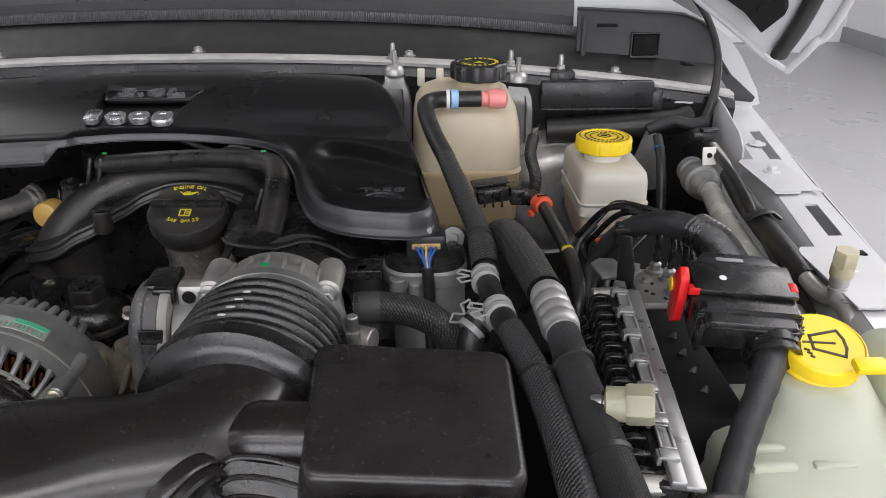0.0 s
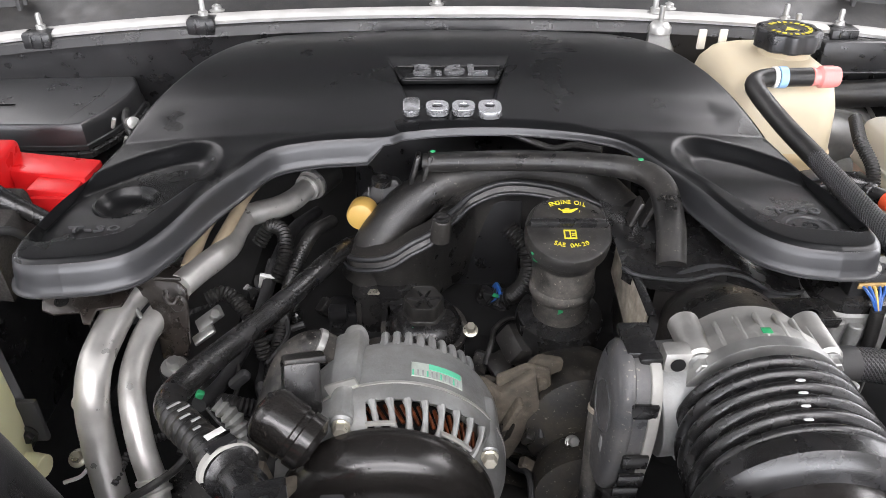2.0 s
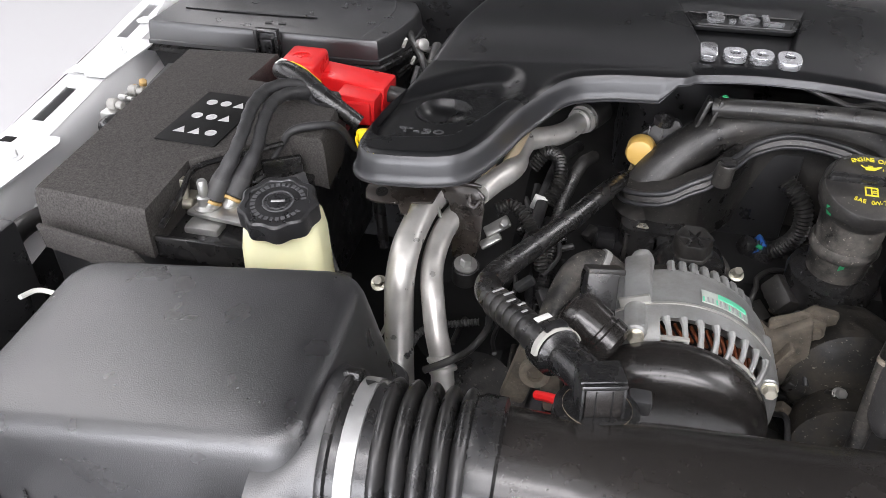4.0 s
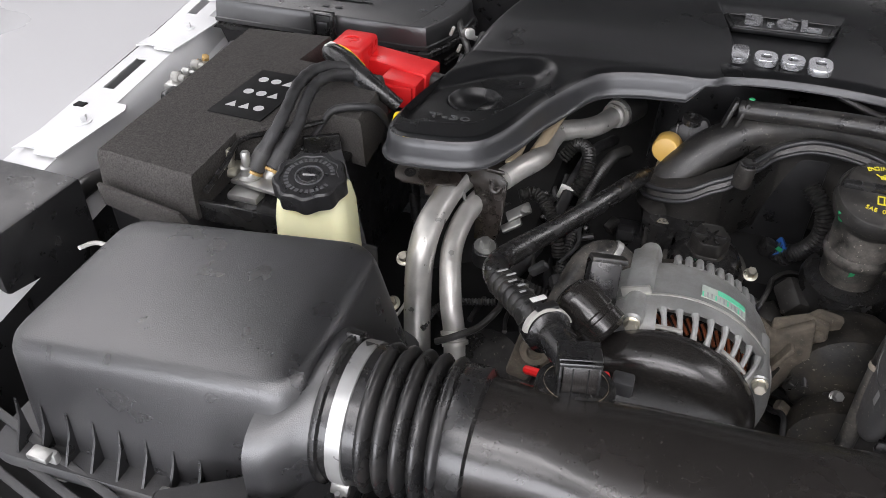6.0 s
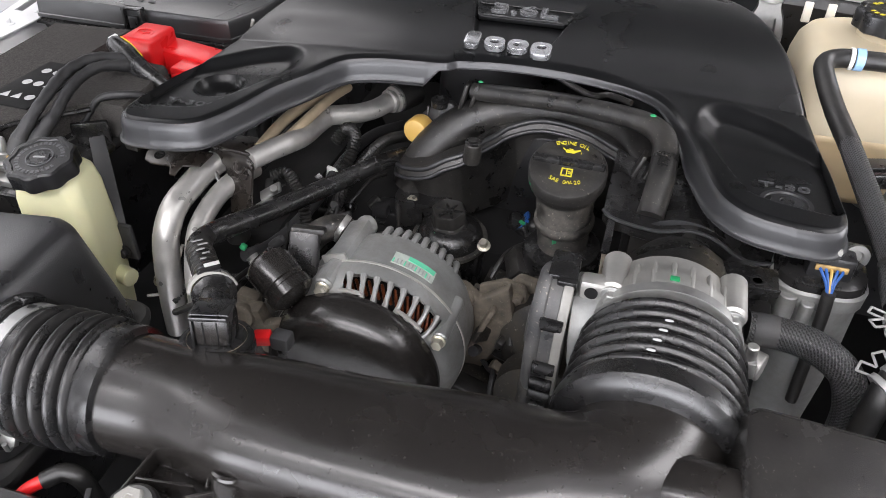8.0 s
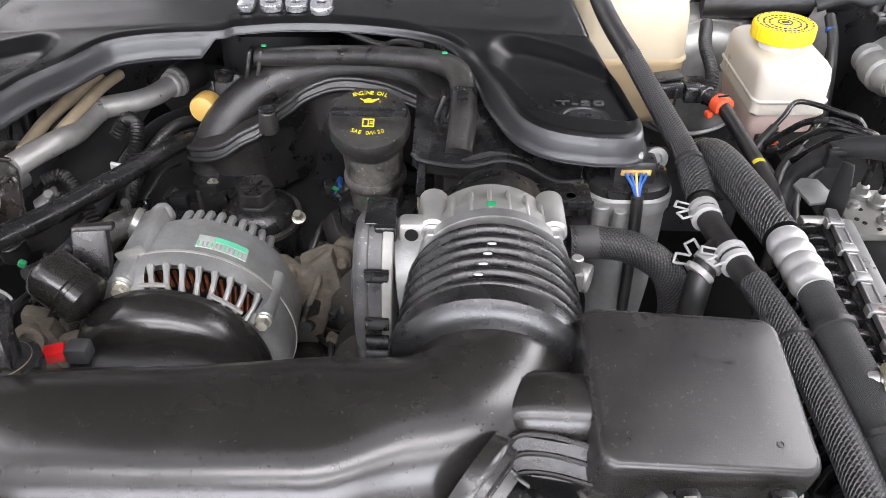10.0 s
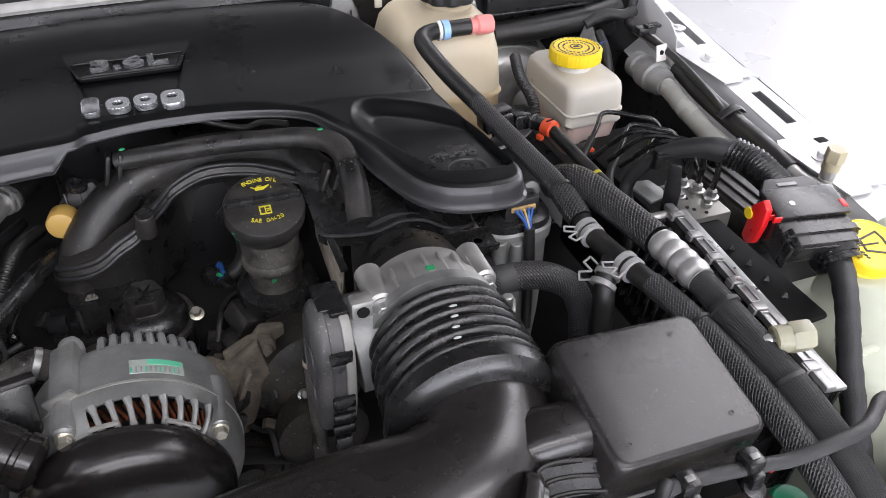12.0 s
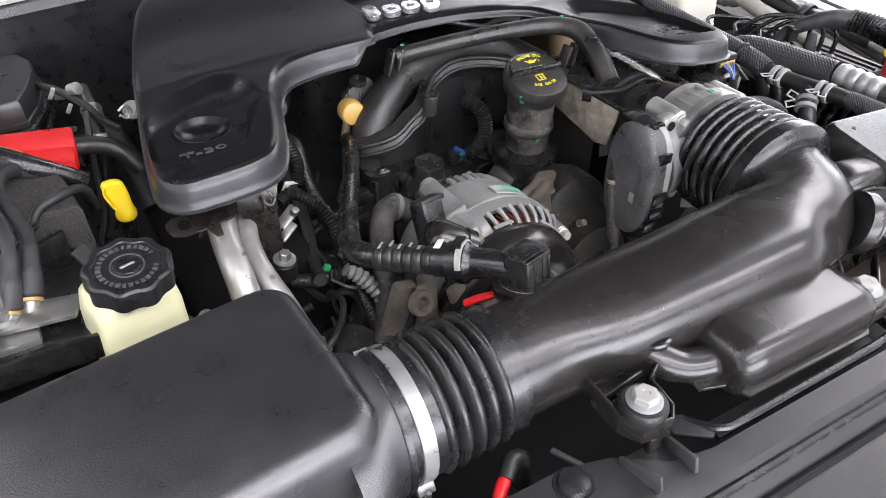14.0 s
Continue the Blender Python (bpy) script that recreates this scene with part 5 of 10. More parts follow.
    for a0, a1 in ((84, 99), (40, 60)):
        part("yellow_tab", lathe_arc(V(cx - 0.005, 0.4465, cz), V(0, -1, 0), [(0.0665, -0.002), (0.0724, -0.001), (0.0728, 0.0016), (0.0712, 0.0022)], a0, a1, 8), GASKET, a)
    foot = part("lower_foot", join(rbox((-0.108, 0.478, 1.030), (0.034, 0.044, 0.052), 0.006, pose(0, 0, 0, 0, -12, 8)), cyl((-0.118, 0.47, 1.052), (-0.116, 0.448, 1.052), 0.009, 18), cyl((-0.10, 0.47, 1.012), (-0.10, 0.446, 1.012), 0.010, 18)), ALUD, a, "dusty cast mounting foot")
    for px, py, pz in ((-0.116, 0.4475, 1.052), (-0.10, 0.4455, 1.012)):
        part("foot_hole", lathe(V(px, py, pz), V(0, -1, 0), [(0.005, 0), (0.005, 0.0006), (0, 0.0006)], 14), VOID, foot)
    for k, (q, sz, rz) in enumerate((((-0.150, 0.455, 1.052), (0.020, 0.012, 0.07), 12), ((-0.128, 0.440, 1.060), (0.016, 0.014, 0.055), -8), ((-0.105, 0.428, 1.072), (0.018, 0.010, 0.030), -20))):
        part("cast_rib", rbox(q, sz, 0.004, pose(0, 0, 0, 8, rz, 0)), DIRTCAST, foot)
    part("cast_ring", lathe(V(-0.140, 0.432, 1.078), V(0.1, -1, 0.3), [(0.006, 0), (0.011, 0.0), (0.0115, 0.003), (0.0105, 0.006), (0.006, 0.006), (0.0055, 0.001)], 20), DIRTCAST, foot)
    # terminal boot: upright black case and a glossy cap lying across it
    part("boot_box", rbox((-0.1035, 0.476, 1.112), (0.024, 0.018, 0.046), 0.003, pose(0, 0, 0, -24, 6, 16)), SEMI, a, "upright black terminal case")
    part("box_lip", rbox((-0.1015, 0.486, 1.133), (0.027, 0.015, 0.005), 0.0015, pose(0, 0, 0, -24, 6, 16)), DUSTY, a)
    part("boot_cap", lathe(V(-0.123, 0.448, 1.126), V(0.80, -0.36, -0.46), [(0.004, -0.003), (0.0130, -0.001), (0.0175, 0.003), (0.0185, 0.007), (0.0185, 0.024), (0.0172, 0.025), (0.0172, 0.028), (0.0185, 0.029), (0.0185, 0.037), (0.012, 0.041)], 40), GLOSS, a, "glossy black terminal cap")
    part("cap_seam", rbox((-0.106, 0.4415, 1.1335), (0.028, 0.003, 0.003), 0.001, pose(0, 0, 0, 0, 30, -24)), SEMI, a)
    part("cable", tube([(-0.106, 0.478, 1.09), (-0.118, 0.485, 1.06), (-0.135, 0.47, 1.02), (-0.15, 0.45, 0.95)], 0.009, 8, 12), TAPE, a)
    return a


alternator()


# ---- driver's side of the bay ----
def knurled_cap(parent, c, d, r, h, lobes, material, name="cap", label="", amp=0.035):
    return part(name, lathe(c, d, [(r * 0.93, 0), (r, 0.0015), (r, h * 0.8), (r * 0.985, h * 0.92), (r * 0.92, h), (r * 0.80, h), (r * 0.78, h - 0.0012), (r * 0.3, h - 0.0012), (r * 0.28, h - 0.0004), (0, h - 0.0004)], 96, wave=lobes, amp=amp), material, parent, label, 30)


def ring_print(parent, c, d, r, n, w, h, material, a0=0, a1=360, name="print_bar"):
    """Small print that cannot be read: short bars in a ring on a cap."""
    m = axis_matrix(c, d)
    bms = []
    for i in range(n):
        a = radians(a0 + (a1 - a0) * i / n)
        q = m @ pose(0, 0, 0, 0, 0, math.degrees(a)) @ pose(r, 0, 0)
        bms.append(rbox((0, 0, 0), (h, w * (0.55 + 0.45 * ((i * 7) % 5) / 4), 0.0005), 0, None))
        bms[-1].transform(q)
    return part(name, join(*bms), material, parent)


def coolant_tank():
    t = thing("coolant_tank", "beige translucent coolant expansion tank with black cap", "coolant tank", (0.33, 0.87, 1.03))
    m = Matrix.Translation((0.333, 0.868, 0))
    lv = [(1.045, 0.10, 0.12, 0.02), (1.06, 0.118, 0.138, 0.022), (1.115, 0.122, 0.142, 0.022), (1.119, 0.126, 0.146, 0.022), (1.123, 0.122, 0.142, 0.022), (1.165, 0.119, 0.138, 0.026), (1.185, 0.112, 0.130, 0.03), (1.197, 0.100, 0.116, 0.034), (1.203, 0.078, 0.09, 0.03), (1.2045, 0.03, 0.04, 0.014)]
    body = part("tank_body", tower(m, lv[4:], 6), BEIGE, t, "beige translucent plastic body", 60)
    part("lower_body", tower(m, lv[:5], 6), TANKLOW, t, "tank half tinted by the coolant inside", 60)
    part("neck", lathe(V(0.349, 0.867, 1.198), V(0, 0, 1), [(0.026, 0), (0.025, 0.016)], 28), BEIGE, t)
    cap = knurled_cap(t, V(0.349, 0.867, 1.211), V(0, 0, 1), 0.0315, 0.019, 9, BLACK, "cap", "black ribbed pressure cap", 0.045)
    ring_print(cap, V(0.349, 0.867, 1.2298), V(0, 0, 1), 0.020, 18, 0.004, 0.004, INKY, 20, 330)
    part("symbol", plate([(-0.007, -0.005), (0.007, -0.005), (0, 0.007)], Matrix.Translation((0.349, 0.865, 1.2288)), 0.0008), INKY, cap)
    for x in (0.283, 0.306):
        part("locating_tab", rbox((x, 0.925, 1.200), (0.009, 0.004, 0.022), 0.0015), CREAM, t)
    part("nipple", lathe(V(0.372, 0.796, 1.2045), V(-1, 0, 0), [(0.003, -0.003), (0.0095, 0), (0.0105, 0.006), (0.0105, 0.017), (0.008, 0.019), (0.0075, 0.022), (0.0088, 0.0225), (0.0088, 0.025), (0.007, 0.0255), (0.007, 0.04)], 24), PINK, t, "pink outlet nipple")
    return t


coolant_tank()


def overflow_hose():
    h = thing("overflow_hose", "black rubber hose running into a braided sleeve", "hose", (0.33, 0.5, 1.05))
    part("rubber_hose", tube([(0.346, 0.796, 1.2045), (0.325, 0.7955, 1.2045), (0.302, 0.794, 1.2045), (0.289, 0.785, 1.203), (0.287, 0.765, 1.199), (0.294, 0.72, 1.189), (0.305, 0.672, 1.179)], 0.0088, 8, 16), RUBBER, h)
    part("braided_sleeve", tube([(0.304, 0.676, 1.180), (0.316, 0.61, 1.168), (0.3255, 0.555, 1.159), (0.3265, 0.540, 1.157)], [0.0085, 0.0090, 0.0092, 0.0084], 8, 18), BRAID, h, "braided black sleeve")
    part("flared_sleeve", tube([(0.3265, 0.544, 1.157), (0.3275, 0.533, 1.154), (0.328, 0.520, 1.151), (0.328, 0.505, 1.148)], [0.0088, 0.0108, 0.0112, 0.0102], 8, 20), WIDEBRAID, h, "loose braided sleeve end")
    part("joint_hose", tube([(0.329, 0.513, 1.148), (0.328, 0.48, 1.147), (0.333, 0.43, 1.149), (0.338, 0.41, 1.148)], 0.0086, 6, 16), RUBBER, h)
    part("braided_sleeve", tube([(0.337, 0.415, 1.149), (0.345, 0.38, 1.145), (0.352, 0.34, 1.138), (0.357, 0.29, 1.128), (0.360, 0.24, 1.112), (0.36, 0.20, 1.09)], [0.0090, 0.0096, 0.0098, 0.0100, 0.0102, 0.0102], 8, 18), BRAID, h, "braided black sleeve")
    band(h, (0.3265, 0.5405, 1.1572), (0.05, 1, 0.25), 0.0092, 0.004, RUBBER, "cable_tie")
    band(h, (0.3475, 0.37, 1.143), (-0.15, 1, 0.15), 0.0099, 0.003, RUBBER, "cable_tie")
    band(h, (0.318, 0.7955, 1.2045), (1, 0, 0), 0.009, 0.008, SKY, "hose_band", "light blue band")
    band(h, (0.311, 0.7955, 1.2045), (1, 0, 0), 0.009, 0.004, WHITEPL, "hose_band")
    part("side_hose", tube([(0.327, 0.452, 1.146), (0.317, 0.443, 1.137), (0.310, 0.43, 1.115), (0.305, 0.42, 1.06)], 0.0085, 6, 14), RUBBER, h)
    # spring clamps with squared ears
    for c, d in (((0.3265, 0.488, 1.1475), (0.02, 1, 0)), ((0.3315, 0.437, 1.149), (-0.1, 1, 0)), ((0.3165, 0.4425, 1.1365), (0.7, 0.5, 0.6))):
        c, d = Vector(c), Vector(d).normalized()
        cl = part("spring_clamp", lathe(c - d * 0.007, d, [(0.0090, 0), (0.0104, 0.0004), (0.0104, 0.0045), (0.0090, 0.005)], 24), ZINC, h, "bright spring steel hose clamp")
        part("clamp_band", lathe(c + d * 0.002, d, [(0.0090, 0), (0.0104, 0.0004), (0.0104, 0.0045), (0.0090, 0.005)], 24), ZINC, cl)
        left = d.cross(V(0, 0, 1)).normalized() * -1
        e = c + left * 0.011
        for k in (-1, 1):
            # each ear: a folded strip with a squared eye, splayed from its twin
            mm = frame_of(e + d * 0.0036 * k + V(0, 0, 0.003), left + d * 0.45 * k, d - left * 0.45 * k)
            eye = [rbox((0.0040, 0.0034 * q, 0), (0.0100, 0.0018, 0.0012), 0.0005) for q in (-1, 1)] + [rbox((0.0088, 0, 0), (0.0018, 0.0080, 0.0012), 0.0005)]
            ear = join(*eye)
            ear.transform(mm)
            part("clamp_ear", ear, ZINC, cl)
    return h


overflow_hose()


def coolant_hose():
    h = thing("coolant_hose", "thick sleeved hose joined by a ribbed aluminium collar", "hose", (0.37, 0.4, 1.05))
    part("braided_sleeve", tube([(0.345, 0.585, 1.130), (0.348, 0.565, 1.148), (0.352, 0.544, 1.154), (0.358, 0.50, 1.156), (0.3635, 0.45, 1.157)], [0.0128, 0.0135, 0.0136, 0.0134, 0.0124], 8, 24), WIDEBRAID, h, "braided black sleeve")
    c, d = V(0.3645, 0.447, 1.157), V(0.05, -1, -0.03).normalized()
    prof = []
    for i in range(31):
        f = i / 30
        prof.append((0.0108 + 0.0017 * abs(math.sin(math.pi * 4 * f)) ** 0.6, f * 0.046))
    part("collar", lathe(c, d, [(0.011, -0.001), *prof, (0.011, 0.049)], 32), CHROME, h, "ribbed bright aluminium collar")
    part("knitted_sleeve", tube([(0.367, 0.401, 1.155), (0.369, 0.37, 1.150), (0.373, 0.33, 1.142), (0.380, 0.29, 1.128), (0.388, 0.25, 1.106), (0.394, 0.21, 1.07)], [0.0104, 0.0110, 0.0116, 0.0126, 0.0134, 0.0140], 8, 24), KNIT, h, "fine knitted black sleeve")
    for c, d in (((0.3688, 0.372, 1.1505), (0.06, -1, -0.2)), ((0.376, 0.31, 1.1345), (0.1, -1, -0.35))):
        band(h, c, d, 0.0116 if c[1] > 0.35 else 0.0126, 0.004, RUBBER, "cable_tie")
    part("end_band", lathe(V(0.3465, 0.572, 1.143), V(0.05, -0.8, 0.55), [(0.0136, -0.004), (0.0146, -0.002), (0.0146, 0.003), (0.0136, 0.005)], 24), RUBBER, h)
    return h


coolant_hose()


def brake_reservoir():
    b = thing("brake_fluid_reservoir", "cream plastic brake fluid reservoir with yellow cap", "brake reservoir", (0.488, 0.81, 1.04))
    m = Matrix.Translation((0.4875, 0.806, 0))
    part("body", tower(m, [(1.085, 0.072, 0.118, 0.008), (1.088, 0.075, 0.121, 0.008), (1.092, 0.0725, 0.1185, 0.008), (1.122, 0.0730, 0.1185, 0.012), (1.131, 0.0710, 0.1160, 0.014), (1.1350, 0.066, 0.110, 0.016), (1.137, 0.04, 0.06, 0.014)], 6), CREAM, b, "cream translucent body", 55)
    part("lower_body", tower(m, [(1.04, 0.05, 0.09, 0.012), (1.06, 0.064, 0.108, 0.012), (1.086, 0.070, 0.115, 0.01)], 6), PINKISH, b, "body tinted by the fluid inside")
    part("seam", tower(m, [(1.0985, 0.0735, 0.1195, 0.009), (1.0995, 0.0760, 0.1220, 0.009), (1.1015, 0.0760, 0.1220, 0.009), (1.1025, 0.0735, 0.1195, 0.009)], 6), CREAM, b, "moulded seam", 55)
    part("neck", lathe(V(0.483, 0.80, 1.130), V(0, 0, 1), [(0.024, 0), (0.020, 0.006), (0.020, 0.018)], 28), WHITEPL, b)
    cap = knurled_cap(b, V(0.483, 0.80, 1.146), V(0, 0, 1), 0.0305, 0.016, 40, YELLOW, "cap", "yellow knurled cap with black print", 0.012)
    ring_print(cap, V(0.483, 0.80, 1.1618), V(0, 0, 1), 0.0265, 40, 0.0035, 0.0018, INKB)
    ring_print(cap, V(0.483, 0.80, 1.1609), V(0, 0, 1), 0.0205, 30, 0.0036, 0.0018, INKB)
    ring_print(cap, V(0.483, 0.80, 1.1609), V(0, 0, 1), 0.0150, 20, 0.0036, 0.0018, INKB)
    part("symbol", lathe(V(0.483, 0.80, 1.1612), V(0, 0, 1), [(0.0075, 0), (0.0075, 0.0008), (0.006, 0.0008), (0.006, 0)], 24), INKB, cap)
    part("symbol", rbox((0.483, 0.80, 1.162), (0.007, 0.004, 0.0008), 0.0003), INKB, cap)
    part("sensor_plug", join(rbox((0.466, 0.728, 1.062), (0.02, 0.022, 0.018), 0.003), rbox((0.466, 0.715, 1.066), (0.012, 0.008, 0.008), 0.002)), BLACK, b)
    part("sensor_lock", rbox((0.467, 0.717, 1.073), (0.008, 0.007, 0.004), 0.001), REDRUB, b, "small red lock tab")
    part("master_cylinder", cyl((0.487, 0.92, 1.035), (0.487, 0.68, 1.035), 0.022, 24), ALUD, b)
    return b


brake_reservoir()


def brake_booster():
    b = thing("brake_booster", "round pressed steel brake booster, dull silver", "brake booster", (0.46, 0.95, 0.95))
    part("shell", lathe(V(0.46, 0.985, 1.03), V(0, -1, 0), [(0.096, 0), (0.098, 0.006), (0.095, 0.012), (0.090, 0.010), (0.087, 0.018), (0.083, 0.036), (0.079, 0.040), (0.075, 0.037), (0.071, 0.044), (0.058, 0.054), (0.045, 0.056), (0, 0.056)], 56), STEEL, b)
    part("grommet", lathe(V(0.535, 0.915, 1.105), V(0.1, -1, 0.3), [(0.015, 0), (0.0155, 0.005), (0.010, 0.008), (0.010, 0.014), (0.005, 0.015), (0, 0.015)], 24), RUBBER, b)
    part("bracket_plate", plate([(0, 0), (0.05, 0), (0.045, 0.05), (0.03, 0.08), (0.018, 0.08), (0.0, 0.03)], frame_of((0.55, 0.925, 1.05), (1, 0.1, 0), (0, 0, 1)), 0.002), STEEL, b)
    return b


brake_booster()


def metal_stay(x, y, z):
    s = thing("support_stay", "pressed bare steel support stay bolted to the cowl", "support stay", (x, y, z - 0.12))
    rings = []
    for f, w, dy in ((0, 0.0135, 0.0), (0.012, 0.0135, -0.004), (0.022, 0.0185, -0.008), (0.04, 0.0215, -0.010), (0.10, 0.0205, -0.016), (0.16, 0.0205, -0.022)):
        zz = z - f
        rings.append([V(x + sx * w, y + dy + 0.004 * (abs(sx) > 0.9), zz) for sx in (-1, -0.9, -0.55, -0.45, 0.45, 0.55, 0.9, 1)])
        for p, k in zip(rings[-1], (0, 0, 0, 1, 1, 0, 0, 0)):
            p.y += 0.004 * k * min(1, max(0, (f - 0.02) / 0.02))
    bm = loft(rings, closed=False)
    bmesh.ops.solidify(bm, geom=bm.faces[:], thickness=0.002)
    part("strap", bm, STEEL, s)
    part("top_dome", lathe(V(x, y, z - 0.004), V(0, 0, 1), [(0.0135, 0), (0.013, 0.006), (0.009, 0.011), (0.005, 0.0125), (0, 0.013)], 24), STEEL, s)
    part("stud", cyl((x, y, z), (x, y, z + 0.026), 0.0032, 12), STEEL, s)


metal_stay(0.2495, 0.972, 1.198)
metal_stay(0.408, 0.972, 1.188)

# black air duct and insulation along the firewall
hd = thing("heater_duct", "black plastic channel fixed below the cowl lip", "channel", (0.5, 0.965, 1.15))
part("channel", rbox((0.508, 0.957, 1.170), (0.145, 0.014, 0.034), 0.003), BLACK, hd)
part("channel_flange", rbox((0.508, 0.949, 1.1535), (0.145, 0.012, 0.003), 0.001), BLACK, hd)
part("channel_end", rbox((0.586, 0.962, 1.160), (0.016, 0.022, 0.03), 0.004), BLACK, hd)
single("firewall_pad", tube([(0.445, 0.95, 1.125), (0.5, 0.945, 1.128), (0.6, 0.945, 1.135), (0.63, 0.95, 1.14)], 0.016, 8, 16), RUBBER, "black rubber hose along the firewall", "hose", (0.5, 0.945, 1.1))


def level_sensor():
    s = thing("sensor_cable", "black sleeved cable with a red locking clip", "cable", (0.40, 0.68, 1.08))
    plug = part("plug", join(rbox((0.384, 0.735, 1.120), (0.024, 0.028, 0.018), 0.003), rbox((0.354, 0.735, 1.1215), (0.034, 0.026, 0.016), 0.003, pose(0, 0, 0, 0, -6, 6))), SEMI, s, "stepped black plug housing")
    for k in range(3):
        part("plug_rib", rbox((0.346 + 0.009 * k, 0.7215, 1.118), (0.002, 0.003, 0.016), 0.0006), SEMI, plug)
    part("plug_roof", rbox((0.352, 0.738, 1.1315), (0.038, 0.018, 0.003), 0.001, pose(0, 0, 0, 0, -6, 6)), BLACK, plug)
    part("plug_slot", rbox((0.386, 0.7205, 1.1225), (0.012, 0.002, 0.005), 0.0006), VOID, plug)
    part("plug_nose", lathe(V(0.391, 0.722, 1.121), V(0.42, -0.9, 0.05), [(0.0085, 0), (0.0088, 0.004), (0.0078, 0.005), (0.0078, 0.018)], 20), SEMI, s)
    lock = part("lock_clip", lathe(V(0.3985, 0.7055, 1.1218), V(0.35, -0.93, 0.0), [(0.0080, 0), (0.0098, 0.001), (0.0102, 0.006), (0.0098, 0.012), (0.0078, 0.013)], 24, squash=0.9), REDRUB, s, "red locking collar")
    part("clip_slot", rbox((0.4008, 0.6985, 1.1312), (0.011, 0.0022, 0.0010), 0.0004, pose(0, 0, 0, 0, 0, 15)), VOID, lock)
    part("clip_tab", rbox((0.391, 0.700, 1.112), (0.006, 0.008, 0.006), 0.0015, pose(0, 0, 0, 0, 0, 15)), REDRUB, lock)
    part("cable", tube([(0.402, 0.695, 1.121), (0.407, 0.665, 1.115), (0.413, 0.62, 1.108), (0.413, 0.575, 1.105), (0.410, 0.545, 1.095), (0.405, 0.53, 1.06)], 0.0064, 8, 14), RUBBER, s)
    part("chalk_mark", lathe_arc(V(0.4128, 0.618, 1.1077), V(0.05, -0.98, -0.12), [(0.0064, 0), (0.0068, 0.0003), (0.0068, 0.0042), (0.0064, 0.0045)], 40, 150, 8), INKY, s)
    part("vacuum_line", tube([(0.405, 0.80, 1.16), (0.398, 0.77, 1.15), (0.40, 0.74, 1.135), (0.395, 0.72, 1.115)], 0.006, 6, 10, ribs=0.003, amp=0.0006), RUBBER, s)
    return s


level_sensor()


def brake_lines():
    for k, (a, b, c) in enumerate((((0.435, 0.68, 1.085), (0.485, 0.726, 1.112), (0.532, 0.69, 1.108)), ((0.445, 0.64, 1.085), (0.497, 0.69, 1.112), (0.535, 0.66, 1.108)), ((0.45, 0.61, 1.085), (0.505, 0.655, 1.114), (0.535, 0.635, 1.108)))):
        t = thing("brake_line", "thin black brake line arching over the hydraulic unit", "brake line", a, "brake lines")
        mid = V(*a).lerp(V(*b), 0.6) + V(0, 0, 0.004)
        part("pipe", tube([V(*a) + V(-0.01, -0.03, -0.01), a, mid, b, V(*b).lerp(V(*c), 0.6) + V(0, 0, 0.003), c, V(*c) + V(0.008, -0.02, -0.03)], 0.0026, 8, 10), SEMI, t)
        part("sleeve", tube([V(*a) + V(-0.012, -0.036, -0.012), a, V(*a).lerp(mid, 0.7)], 0.0044, 6, 10), RUBBER, t)


brake_lines()


